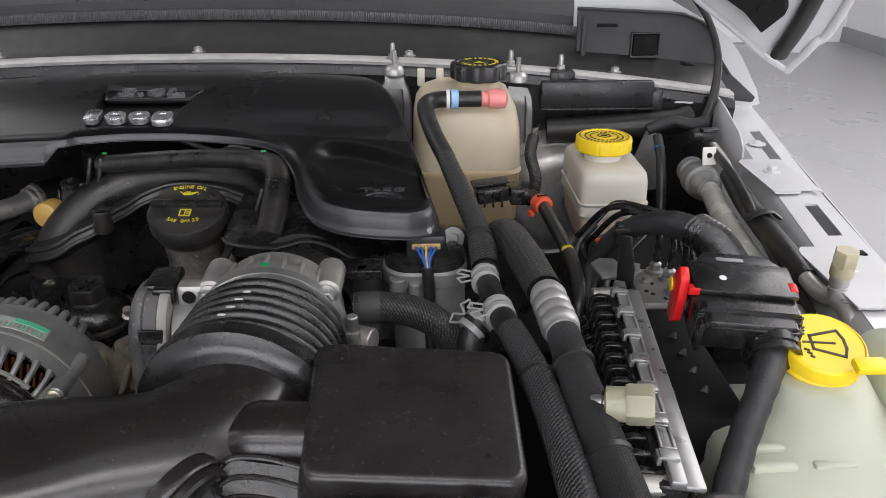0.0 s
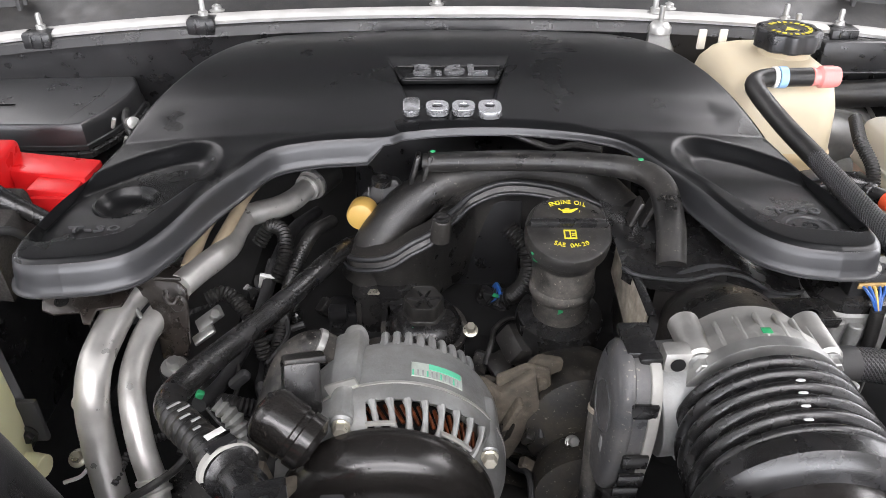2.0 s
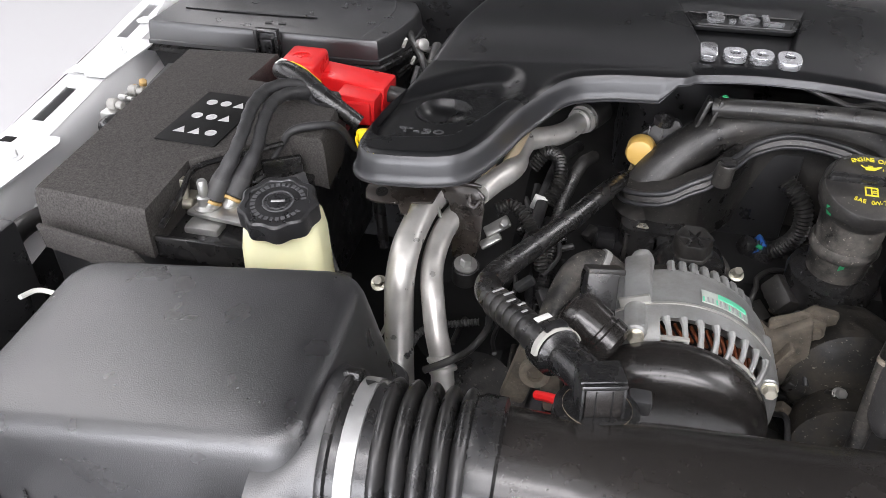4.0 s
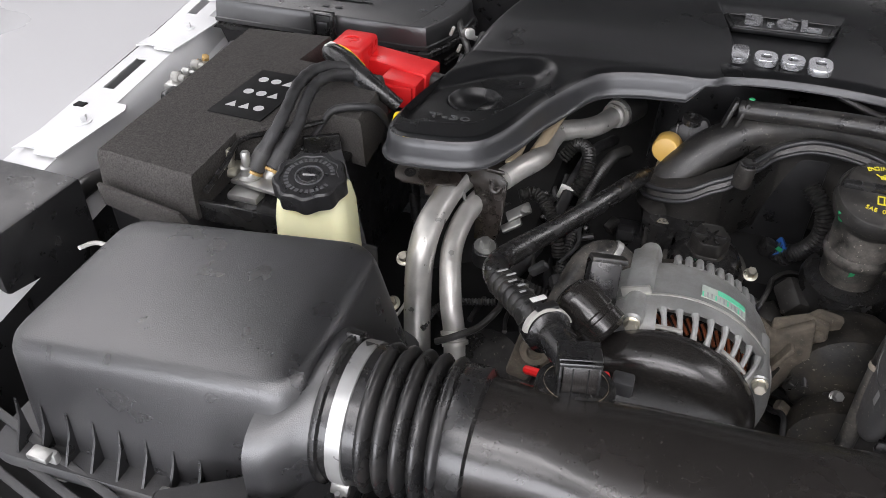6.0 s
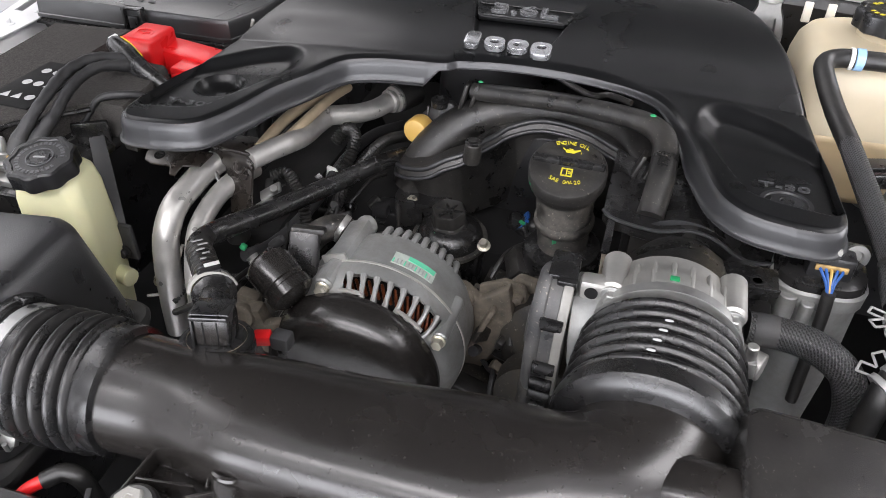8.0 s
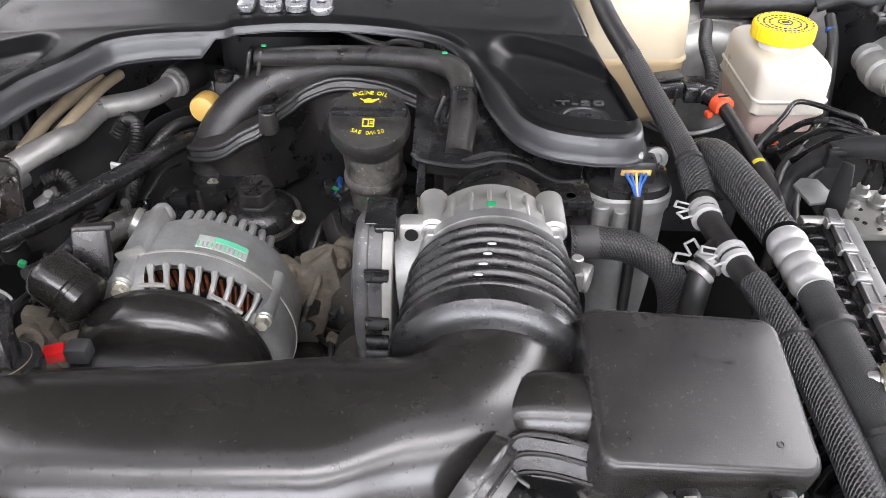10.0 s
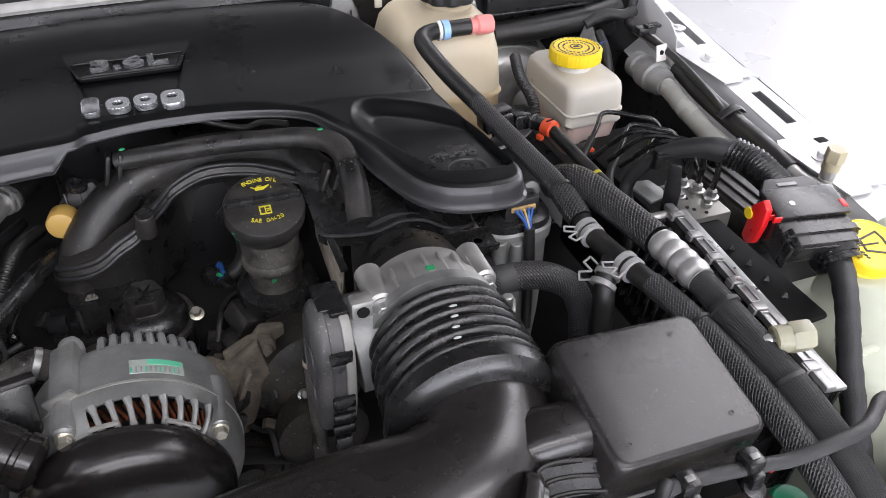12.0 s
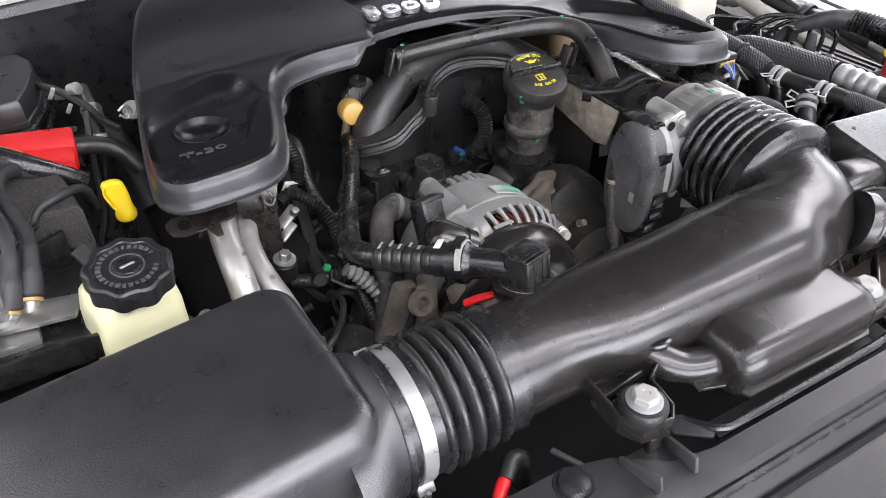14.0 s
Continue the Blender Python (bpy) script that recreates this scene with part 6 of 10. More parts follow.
def hydraulic_unit():
    h = thing("abs_unit", "aluminium hydraulic brake unit with pipe fittings", "abs unit", (0.48, 0.55, 1.0))
    part("block", rbox((0.4765, 0.547, 1.06), (0.045, 0.062, 0.10), 0.003), MACHINED, h, "machined aluminium block")
    part("mount_plate", plate([(-0.016, -0.018), (0.010, -0.020), (0.016, -0.006), (0.014, 0.016), (-0.002, 0.022), (-0.016, 0.014)], frame_of((0.437, 0.562, 1.116), (1, 0.25, 0), (-0.2, 1, 0.12)) @ Matrix.Diagonal((0.75, 0.75, 1, 1)), 0.003, 0.0008), ALUD, h, "dull cast mounting plate")
    for i, (x, y) in enumerate(((0.455, 0.56), (0.478, 0.568), (0.486, 0.555), (0.492, 0.541), (0.462, 0.535), (0.474, 0.522), (0.466, 0.530), (0.470, 0.548), (0.464, 0.572))):
        if i in (1, 2, 3):
            part("pipe_nut", join(lathe(V(x, y, 1.109), V(0, 0, 1), [(0.0075, 0), (0.0075, 0.004), (0.0062, 0.0045)], 20), lathe(V(x, y, 1.113), V(0, 0, 1), [(0.0052, 0), (0.0052, 0.006), (0.003, 0.008)], 6)), STEEL, h)
            part("pipe", tube([(x, y, 1.12), (x, y, 1.145), (x - 0.004, y + 0.015, 1.156), (x - 0.03, y + 0.05, 1.15), (x - 0.05, y + 0.08, 1.11)], 0.0028, 6, 8), SEMI, h)
        else:
            part("dimple", lathe(V(x, y, 1.1102), V(0, 0, 1), [(0.0019, 0), (0.0019, 0.0005), (0, 0.0005)], 12), VOID, h)
    for x, y, hh in ((0.461, 0.566, 0.010), (0.481, 0.532, 0.009), (0.466, 0.552, 0.006)):
        part("stud", lathe(V(x, y, 1.109), V(0, 0, 1), [(0.0052, 0), (0.0052, hh * 0.5), (0.0034, hh * 0.55), (0.0034, hh), (0, hh)], 14), STEEL, h)
    part("control_case", rbox((0.530, 0.545, 1.065), (0.045, 0.095, 0.085), 0.005), DUSTY, h, "black control case")
    for k in range(3):
        part("case_rib", rbox((0.513 + 0.013 * k, 0.545, 1.108), (0.003, 0.09, 0.004), 0.001), DUSTY, h)
    part("bracket", plate([(0, 0), (0.009, 0.0), (0.010, 0.05), (0.007, 0.078), (0.001, 0.078), (0.0, 0.05)], frame_of((0.442, 0.548, 1.080), (0.75, -0.65, 0), (-0.1, 0, 1)) @ Matrix.Diagonal((1.5, 1, 1, 1)), 0.003, 0.001), BLACK, h, "black steel bracket")
    part("harness_clip", join(rbox((0.45, 0.572, 1.145), (0.016, 0.010, 0.020), 0.002), rbox((0.45, 0.564, 1.152), (0.022, 0.004, 0.004), 0.001)), BLACK, h)
    return h


hydraulic_unit()


def control_module():
    c = thing("control_module", "black finned engine control module in a silver frame", "control module", (0.42, 0.42, 1.0))
    lean = 6
    m = Matrix.Translation((0.420, 0.42, 1.06)) @ pose(0, 0, 0, 0, lean, -6)
    body = part("case", rbox((0, 0, 0), (0.018, 0.225, 0.11), 0.003), SEMI, c)
    body.data.transform(Matrix.Translation(-HOME[c]).inverted())
    body.data.transform(Matrix.Translation(-HOME[c]) @ m)
    # upright cooling fins with rounded tops, in stepped rows on the face towards the engine
    def fin_mesh(deep, tall):
        prof = [(0.0, -tall), (-deep, -tall)]
        for i in range(6):
            a = radians(180 - 18 * i)
            prof.append((-deep * 0.55 + deep * 0.45 * math.cos(a), deep * 0.5 * math.sin(a)))
        prof.append((0.0, deep * 0.5))
        f = plate(prof[::-1], frame_of((0, 0, 0), (1, 0, 0), (0, 0, 1)) @ pose(0, 0, -0.0028), 0.0056, 0.0010)
        f.transform(m.to_3x3().to_4x4())
        bmesh.ops.recalc_face_normals(f, faces=f.faces)
        me = bpy.data.meshes.new("fin")
        f.to_mesh(me)
        f.free()
        finish(me, SEMI, 50)
        return me
    for row, (deep, tall, px, pz) in enumerate(((0.015, 0.014, -0.008, 0.047), (0.021, 0.016, -0.008, 0.024), (0.026, 0.03, -0.008, 0.0))):
        shared = fin_mesh(deep, tall)
        for iy in range(15):
            ob = new("fin", shared)
            ob.parent = c
            ob.location = m @ V(px, -0.100 + 0.0143 * iy, pz) - HOME[c]
    rail = part("frame_rail", rbox((0, 0, 0), (0.009, 0.232, 0.006), 0.0015), RAIL, c, "silver frame rail")
    rail.data.transform(Matrix.Translation(-HOME[c]).inverted())
    rail.data.transform(Matrix.Translation(-HOME[c]) @ m @ pose(0.0005, 0, 0.0585))
    ledge = part("frame_ledge", rbox((0, 0, 0), (0.012, 0.224, 0.004), 0.0015), RAIL, c, "smooth silver flange")
    ledge.data.transform(Matrix.Translation(-HOME[c]).inverted())
    ledge.data.transform(Matrix.Translation(-HOME[c]) @ m @ pose(0.0100, -0.003, 0.0565))
    # pressed crimps, and the raised frames between them
    turn = m.to_3x3().to_4x4()
    for iy in range(7):
        p = m @ V(-0.002, -0.096 + 0.032 * iy, 0.0625)
        part("crimp", join(rbox(p, (0.0115, 0.0085, 0.003), 0.0012, turn), rbox(m @ V(-0.0075, -0.096 + 0.032 * iy, 0.060), (0.003, 0.0085, 0.006), 0.001, turn)), RAIL, c)
        if iy < 6:
            y = -0.080 + 0.032 * iy
            sides = [rbox(m @ V(x, y, 0.0622), (0.0016, 0.021, 0.0018), 0.0005, turn) for x in (-0.005, 0.0025)]
            part("raised_frame", join(*sides, *[rbox(m @ V(-0.0012, y + k, 0.0622), (0.009, 0.0016, 0.0018), 0.0005, turn) for k in (-0.010, 0.010)]), RAIL, c)
    side = part("frame_side", rbox((0.0105, 0, 0), (0.003, 0.23, 0.112), 0.001), SEMI, c)
    side.data.transform(Matrix.Translation(-HOME[c]).inverted())
    side.data.transform(Matrix.Translation(-HOME[c]) @ m)
    for y, zz in ((0.107, 0.05), (0.095, 0.028), (-0.107, 0.048), (-0.107, 0.03)):
        p = m @ V(-0.013, y, zz)
        part("boss", cyl(p - V(0.008, 0, 0), p + V(0.012, 0, 0), 0.0065, 16), ALU, c)
    return c


control_module()


def service_port(c, d, name_label):
    c, d = Vector(c), Vector(d).normalized()
    p = thing("service_port", name_label, "service port", c)
    part("cap", join(lathe(c, d, [(0.007, 0), (0.0088, 0.001), (0.0088, 0.010), (0.0078, 0.011)], 24), lathe(c + d * 0.010, d, [(0.0096, 0), (0.0098, 0.002), (0.0096, 0.012), (0.0088, 0.0132), (0, 0.0132)], 6)), TAN, p, "tan hexagonal plastic cap", 30)
    part("valve", lathe(c - d * 0.014, d, [(0.006, 0), (0.0062, 0.006), (0.0075, 0.007), (0.0075, 0.016)], 18), CHROME, p)
    return p


def rail_cap():
    p = thing("port_cap", "pale cream translucent plastic cap on the module rail", "port cap", (0.389, 0.329, 1.15))
    c, d = V(0.3785, 0.3330, 1.1510), V(1, -0.26, 0.12).normalized()
    part("cap", join(lathe(c, d, [(0.008, 0), (0.0096, 0.001), (0.0096, 0.011), (0.0090, 0.012)], 28), lathe(c + d * 0.011, d, [(0.0106, 0), (0.0112, 0.002), (0.0110, 0.013), (0.0100, 0.0150), (0, 0.0150)], 6)), CREAMCAP, p, "cream translucent hexagon cap", 30)
    part("stem", lathe(c - d * 0.008, d, [(0.0045, 0), (0.0050, 0.001), (0.0050, 0.006), (0.0042, 0.007), (0.0042, 0.010)], 18), STEEL, p)
    return p


rail_cap()
sp = service_port((0.611, 0.522, 1.128), (0.0, -0.05, 1), "tan capped service port on the air conditioning pipe")


def ac_pipes():
    a = thing("air_conditioning_pipe", "aluminium and rubber air conditioning pipe along the fender", "pipe", (0.62, 0.6, 1.05))
    part("elbow", tube([(0.611, 0.522, 1.118), (0.611, 0.522, 1.112), (0.609, 0.530, 1.106), (0.607, 0.545, 1.105), (0.606, 0.565, 1.107)], 0.0072, 6, 14), TUBEALU, a, "aluminium elbow")
    part("elbow", tube([(0.611, 0.519, 1.110), (0.613, 0.505, 1.106), (0.614, 0.495, 1.098), (0.612, 0.488, 1.08)], 0.0078, 6, 14), TUBEALU, a)
    part("rubber_run", tube([(0.606, 0.56, 1.107), (0.608, 0.60, 1.109), (0.612, 0.66, 1.110), (0.618, 0.73, 1.112), (0.624, 0.79, 1.118)], [0.0085, 0.0105, 0.0115, 0.0105, 0.009], 8, 16), RUBBER, a)
    part("steel_run", tube([(0.624, 0.785, 1.118), (0.628, 0.82, 1.124), (0.63, 0.86, 1.128)], 0.007, 6, 14), TUBEALU, a)
    part("smoky_pipe", tube([(0.60, 0.80, 1.108), (0.598, 0.77, 1.107), (0.594, 0.72, 1.099), (0.592, 0.65, 1.090), (0.594, 0.57, 1.080), (0.598, 0.51, 1.07)], [0.0105, 0.0105, 0.0115, 0.0115, 0.0115, 0.0115], 8, 18), CLEARHOSE, a, "smoky translucent hose")
    part("coupling", lathe(V(0.601, 0.845, 1.106), V(-0.05, -1, 0.02), [(0.012, 0), (0.0165, 0.002), (0.0165, 0.014), (0.013, 0.016), (0.013, 0.026), (0.0195, 0.028), (0.0195, 0.05), (0.0165, 0.053), (0.0165, 0.066), (0.0125, 0.075)], 28), ALUD, a, "grey coupling nut")
    part("tether_tab", plate([(-0.008, -0.010), (0.008, -0.010), (0.008, 0.010), (-0.008, 0.010)], frame_of((0.603, 0.80, 1.137), (1, 0.2, 0), (0, 0.2, 1)), 0.0015), WHITEPL, a)
    part("tab_hole", lathe(V(0.603, 0.7985, 1.138), V(0, -1, 0.2), [(0.003, 0), (0.003, 0.0006), (0, 0.0006)], 12), VOID, a)
    return a


ac_pipes()


def hood_cable():
    h = thing("hood_cable", "black cable looping down from the hood along the fender", "cable", (0.63, 0.8, 1.1))
    part("cable", tube([(0.60, 1.02, 1.315), (0.645, 1.0, 1.27), (0.664, 0.975, 1.22), (0.658, 0.95, 1.17), (0.640, 0.93, 1.135), (0.622, 0.90, 1.132), (0.612, 0.86, 1.140), (0.613, 0.80, 1.137), (0.614, 0.74, 1.127), (0.606, 0.66, 1.113), (0.60, 0.60, 1.10), (0.598, 0.55, 1.085)], [0.0045, 0.0045, 0.0045, 0.006, 0.0065, 0.005, 0.0045, 0.0045, 0.0045, 0.0045, 0.0045, 0.0045], 8, 12), RUBBER, h)
    part("branch", tube([(0.645, 0.93, 1.14), (0.625, 0.925, 1.138), (0.60, 0.93, 1.14), (0.57, 0.93, 1.13)], 0.008, 6, 10), TAPE, h)
    part("clip", join(rbox((0.612, 0.852, 1.146), (0.026, 0.016, 0.010), 0.002), rbox((0.618, 0.846, 1.153), (0.02, 0.012, 0.004), 0.001)), BLACK, h)
    part("tie_strap", tube([(0.594, 0.668, 1.116), (0.606, 0.667, 1.123), (0.618, 0.668, 1.124), (0.628, 0.67, 1.117)], 0.0065, 5, 8, squash=0.35), BLACK, h)
    part("thin_cable", tube([(0.625, 0.80, 1.12), (0.622, 0.72, 1.118), (0.612, 0.64, 1.107), (0.604, 0.58, 1.098), (0.60, 0.53, 1.09)], 0.0035, 6, 8), RUBBER, h)
    part("drop_hose", tube([(0.575, 0.90, 1.13), (0.573, 0.87, 1.11), (0.57, 0.84, 1.06), (0.565, 0.82, 1.0)], 0.006, 6, 10), RUBBER, h)
    part("blue_mark", lathe(V(0.5738, 0.885, 1.122), V(-0.05, -0.6, -0.8), [(0.0063, 0), (0.0066, 0.0005), (0.0066, 0.004), (0.0063, 0.0045)], 16), BLUE, h)
    return h


hood_cable()


def module_connector():
    c = thing("module_connector", "large black wiring connector with a red locking lever", "connector", (0.492, 0.43, 1.1))
    m = Matrix.Translation((0.491, 0.434, 1.155)) @ pose(0, 0, 0, 12, 2, -8) @ Matrix.Scale(0.9, 4)
    def put(name, b, mt, lab="", par=None):
        b.transform(m)
        return part(name, b, mt, par or c, lab)
    put("housing", rbox((0, -0.002, -0.004), (0.074, 0.052, 0.030), 0.003), SEMI, "black plastic housing")
    put("top_plate", rbox((0.001, 0.010, 0.0135), (0.073, 0.036, 0.005), 0.002), SEMI)
    put("rear_hump", plate([(-0.034, 0), (-0.022, 0.017), (0.022, 0.017), (0.033, 0.006), (0.034, 0)], pose(0, 0.026, 0.006), 0.007, 0.001), BLACK)
    put("hump_slot", rbox((-0.004, 0.034, 0.0135), (0.02, 0.004, 0.001), 0.0003), INKG)
    put("rim", tower(pose(0, -0.018, 0) @ pose(0, 0, 0, 100, 0, 0), [(0.0, 0.070, 0.034, 0.006), (0.006, 0.071, 0.035, 0.006), (0.007, 0.064, 0.029, 0.005), (0.016, 0.064, 0.029, 0.005), (0.018, 0.058, 0.024, 0.005)]), SEMI)
    for x, y, z, w in ((0, -0.0275, 0.0085, 0.070), (0, -0.0262, 0.0125, 0.072), (0.002, -0.0375, 0.0075, 0.060)):
        put("ledge", rbox((x, y, z), (w, 0.0025, 0.0018), 0.0007), SEMI)
    for sx in (-1, 1):
        put("corner_post", rbox((0.033 * sx, -0.031, -0.006), (0.004, 0.010, 0.026), 0.0012), SEMI)
    put("spout", tower(pose(0.018, -0.026, -0.014) @ pose(0, 0, 0, 120, 0, 0), [(0, 0.036, 0.03, 0.010), (0.012, 0.034, 0.028, 0.012), (0.02, 0.026, 0.024, 0.011)]), SEMI)
    lev = put("lever", plate([(-0.010, -0.022), (-0.002, -0.026), (0.006, -0.020), (0.009, 0.0), (0.008, 0.018), (0.0, 0.024), (-0.010, 0.012)], frame_of((-0.040, 0.004, 0.001), (0.1, -1, 0.15), (0, 0.1, 1)), 0.007, 0.0015), RED, "red locking lever")
    for k in range(4):
        put("lever_rib", rbox((-0.0365 , -0.008 + 0.006 * k, 0.014 - 0.003 * k), (0.008, 0.002, 0.006), 0.0006), RED, "", lev)
    put("yellow_tab", lathe(V(-0.0475, 0.014, 0.002), V(-1, 0, 0), [(0.0055, 0), (0.0055, 0.0012), (0, 0.0015)], 16), YELLOW, "", lev)
    put("red_corner", rbox((0.035, 0.003, 0.0145), (0.006, 0.010, 0.004), 0.001), RED)
    put("paint_dot", lathe(V(-0.014, 0.008, 0.0162), V(0, 0, 1), [(0.0028, 0), (0.0025, 0.0004), (0, 0.0004)], 14), LABEL)
    put("print_bar", rbox((0.012, -0.0395, 0.001), (0.018, 0.0006, 0.004), 0.0001, pose(0, 0, 0, 10, 0, 0)), INKG)
    part("harness", tube([(0.500, 0.400, 1.140), (0.492, 0.383, 1.136), (0.474, 0.356, 1.128), (0.456, 0.330, 1.115), (0.440, 0.30, 1.095), (0.43, 0.26, 1.05)], [0.0105, 0.0095, 0.0086, 0.0086, 0.0088, 0.009], 8, 16, ribs=0.017, amp=0.0003), TAPE, c, "cloth-taped wiring harness")
    part("boot", lathe(V(0.503, 0.406, 1.143), V(-0.1, -0.8, -0.5), [(0.012, -0.002), (0.0165, 0.0), (0.0165, 0.006), (0.0150, 0.0065), (0.0150, 0.009), (0.0165, 0.0095), (0.0165, 0.012), (0.0135, 0.012), (0.0130, 0.004)], 28), SEMI, c)
    # taped harness that comes over the hydraulic unit into the back
    part("harness", tube([(0.425, 0.56, 1.06), (0.424, 0.575, 1.085), (0.433, 0.590, 1.113), (0.448, 0.578, 1.143), (0.466, 0.558, 1.160), (0.482, 0.542, 1.165), (0.496, 0.528, 1.164)], [0.0070, 0.0072, 0.0075, 0.0085, 0.0100, 0.0125, 0.0135], 8, 16, ribs=0.017, amp=0.0002, squash=0.85), TAPE, c, "cloth-taped wiring harness")
    part("conduit", tube([(0.494, 0.531, 1.165), (0.502, 0.511, 1.163), (0.503, 0.49, 1.160), (0.502, 0.472, 1.158)], [0.0135, 0.0135, 0.013, 0.013], 8, 20, ribs=0.0042, amp=0.0011), SEMI, c)
    return c


module_connector()


def washer_tank():
    w = thing("washer_tank", "milky white washer fluid tank with a yellow lid", "washer tank", (0.53, 0.36, 0.9))
    m = Matrix.Translation((0.537, 0.365, 0))
    part("body", tower(m, [(0.90, 0.14, 0.13, 0.025), (1.040, 0.164, 0.140, 0.03), (1.066, 0.162, 0.138, 0.03), (1.073, 0.156, 0.130, 0.03), (1.088, 0.156, 0.128, 0.03), (1.096, 0.150, 0.121, 0.032), (1.1000, 0.134, 0.104, 0.032), (1.1015, 0.10, 0.09, 0.035, 0.000, 0.010), (1.112, 0.07, 0.07, 0.033, -0.004, 0.024), (1.125, 0.06, 0.06, 0.028, -0.006, 0.032)], 6), MILKY, w, "milky translucent plastic body", 55)
    for y, x0, x1 in ((0.352, 0.470, 0.530), (0.336, 0.468, 0.532)):
        mid = (x0 + x1) / 2
        for k in (-1, 1):
            part("moulded_rib", rbox((mid + k * (x1 - x0) / 4 + 0.002 * k, y, 1.1005), ((x1 - x0) / 2 - 0.006, 0.007, 0.007), 0.002), MILKY, w)
    part("shoulder", tower(Matrix.Translation((0.60, 0.39, 0)), [(0.98, 0.06, 0.12, 0.02), (1.10, 0.07, 0.13, 0.025), (1.13, 0.055, 0.10, 0.025), (1.138, 0.02, 0.05, 0.01)], 5), MILKY, w, "", 55)
    d = V(-0.02, -0.30, 1).normalized()
    c = V(0.5345, 0.404, 1.132)
    part("neck", lathe(c - d * 0.012, d, [(0.027, 0), (0.024, 0.012)], 28), MILKY, w)
    cap = part("lid", lathe(c, d, [(0.0235, -0.003), (0.0258, -0.002), (0.0260, 0.000), (0.0246, 0.001), (0.0246, 0.003), (0.0262, 0.004), (0.0262, 0.0110), (0.0252, 0.0128), (0.0244, 0.0133), (0.0236, 0.0125), (0, 0.0125)], 56), YELLOW, w, "yellow snap lid with a windscreen washer symbol", 30)
    # upright of the symbol faces the car's front
    up = V(1, -0.12, 0) - d * d.dot(V(1, -0.12, 0))
    mm = frame_of(c + d * 0.0128, up.cross(d), up)
    def outline(pts, wd):
        bms = []
        for (x0, y0), (x1, y1) in zip(pts, pts[1:]):
            ln = math.hypot(x1 - x0, y1 - y0)
            b = rbox((0, 0, 0), (ln + wd, wd, 0.0006), 0)
            b.transform(mm @ Matrix.Translation(((x0 + x1) / 2, (y0 + y1) / 2, 0)) @ pose(0, 0, 0, 0, 0, math.degrees(math.atan2(y1 - y0, x1 - x0))))
            bms.append(b)
        return join(*bms)
    part("symbol_screen", outline([(-0.011, 0.010), (-0.0055, -0.008), (0.0055, -0.008), (0.011, 0.010), (0.004, 0.0125), (-0.004, 0.0125), (-0.011, 0.010)], 0.0016), INKB, cap)
    part("symbol_jet", outline([(0, -0.013), (0, 0.006)], 0.0013), INKB, cap)
    for s in (-1, 1):
        for k in range(3):
            part("symbol_drop", outline([(s * (0.006 + 0.0028 * k), -0.0135 + 0.0012 * k), (s * (0.0068 + 0.0028 * k), -0.0115 + 0.0008 * k)], 0.0014), INKB, cap)
    for s, yd in ((1, -0.03), (-1, 0.028)):
        part("tab", rbox(c + d * 0.004 + V(0.014 * s, yd, -yd * 0.3), (0.020, 0.011, 0.006), 0.0022, pose(0, 0, 0, 18, 0, 0)), YELLOW, cap)
    return w


washer_tank()


def module_tray():
    t = thing("connector_tray", "black plastic tray holding the wiring connector", "tray", (0.46, 0.42, 0.95))
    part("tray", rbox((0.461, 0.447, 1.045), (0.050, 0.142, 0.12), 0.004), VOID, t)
    edge = [(0.0, 0.0)]
    for k in range(9):
        edge += [(0.014 * k + 0.002, 0.010), (0.014 * k + 0.007, 0.013 + 0.003 * (k % 2)), (0.014 * k + 0.012, 0.008)]
    edge += [(0.126, 0.0)]
    part("lip", plate(edge[::-1], frame_of((0.4405, 0.3895, 1.102), (0, 1, 0), (-0.25, 0, 1)), 0.003, 0.0008), SEMI, t)
    for k in range(4):
        part("tab", plate([(-0.003, 0), (0.003, 0), (0.0015, 0.0045), (0, 0.005)], frame_of((0.465, 0.405 + 0.0225 * k, 1.1045), (0.8, -0.6, 0), (0.3, 0.4, 0.87)), 0.0035, 0.0008), GREYPL, t, "small upright gusset")
    for k in range(5):
        part("gusset", plate([(0, 0), (0.008, 0), (0, 0.010)], frame_of((0.4365, 0.40 + 0.024 * k, 1.085), (0, 1, 0), (-0.3, 0, 1)), 0.002), GREYPL, t)
    # near-black block added to fill the dark gap beside the tray
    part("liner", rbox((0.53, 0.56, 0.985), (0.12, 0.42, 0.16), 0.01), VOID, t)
    return t


module_tray()


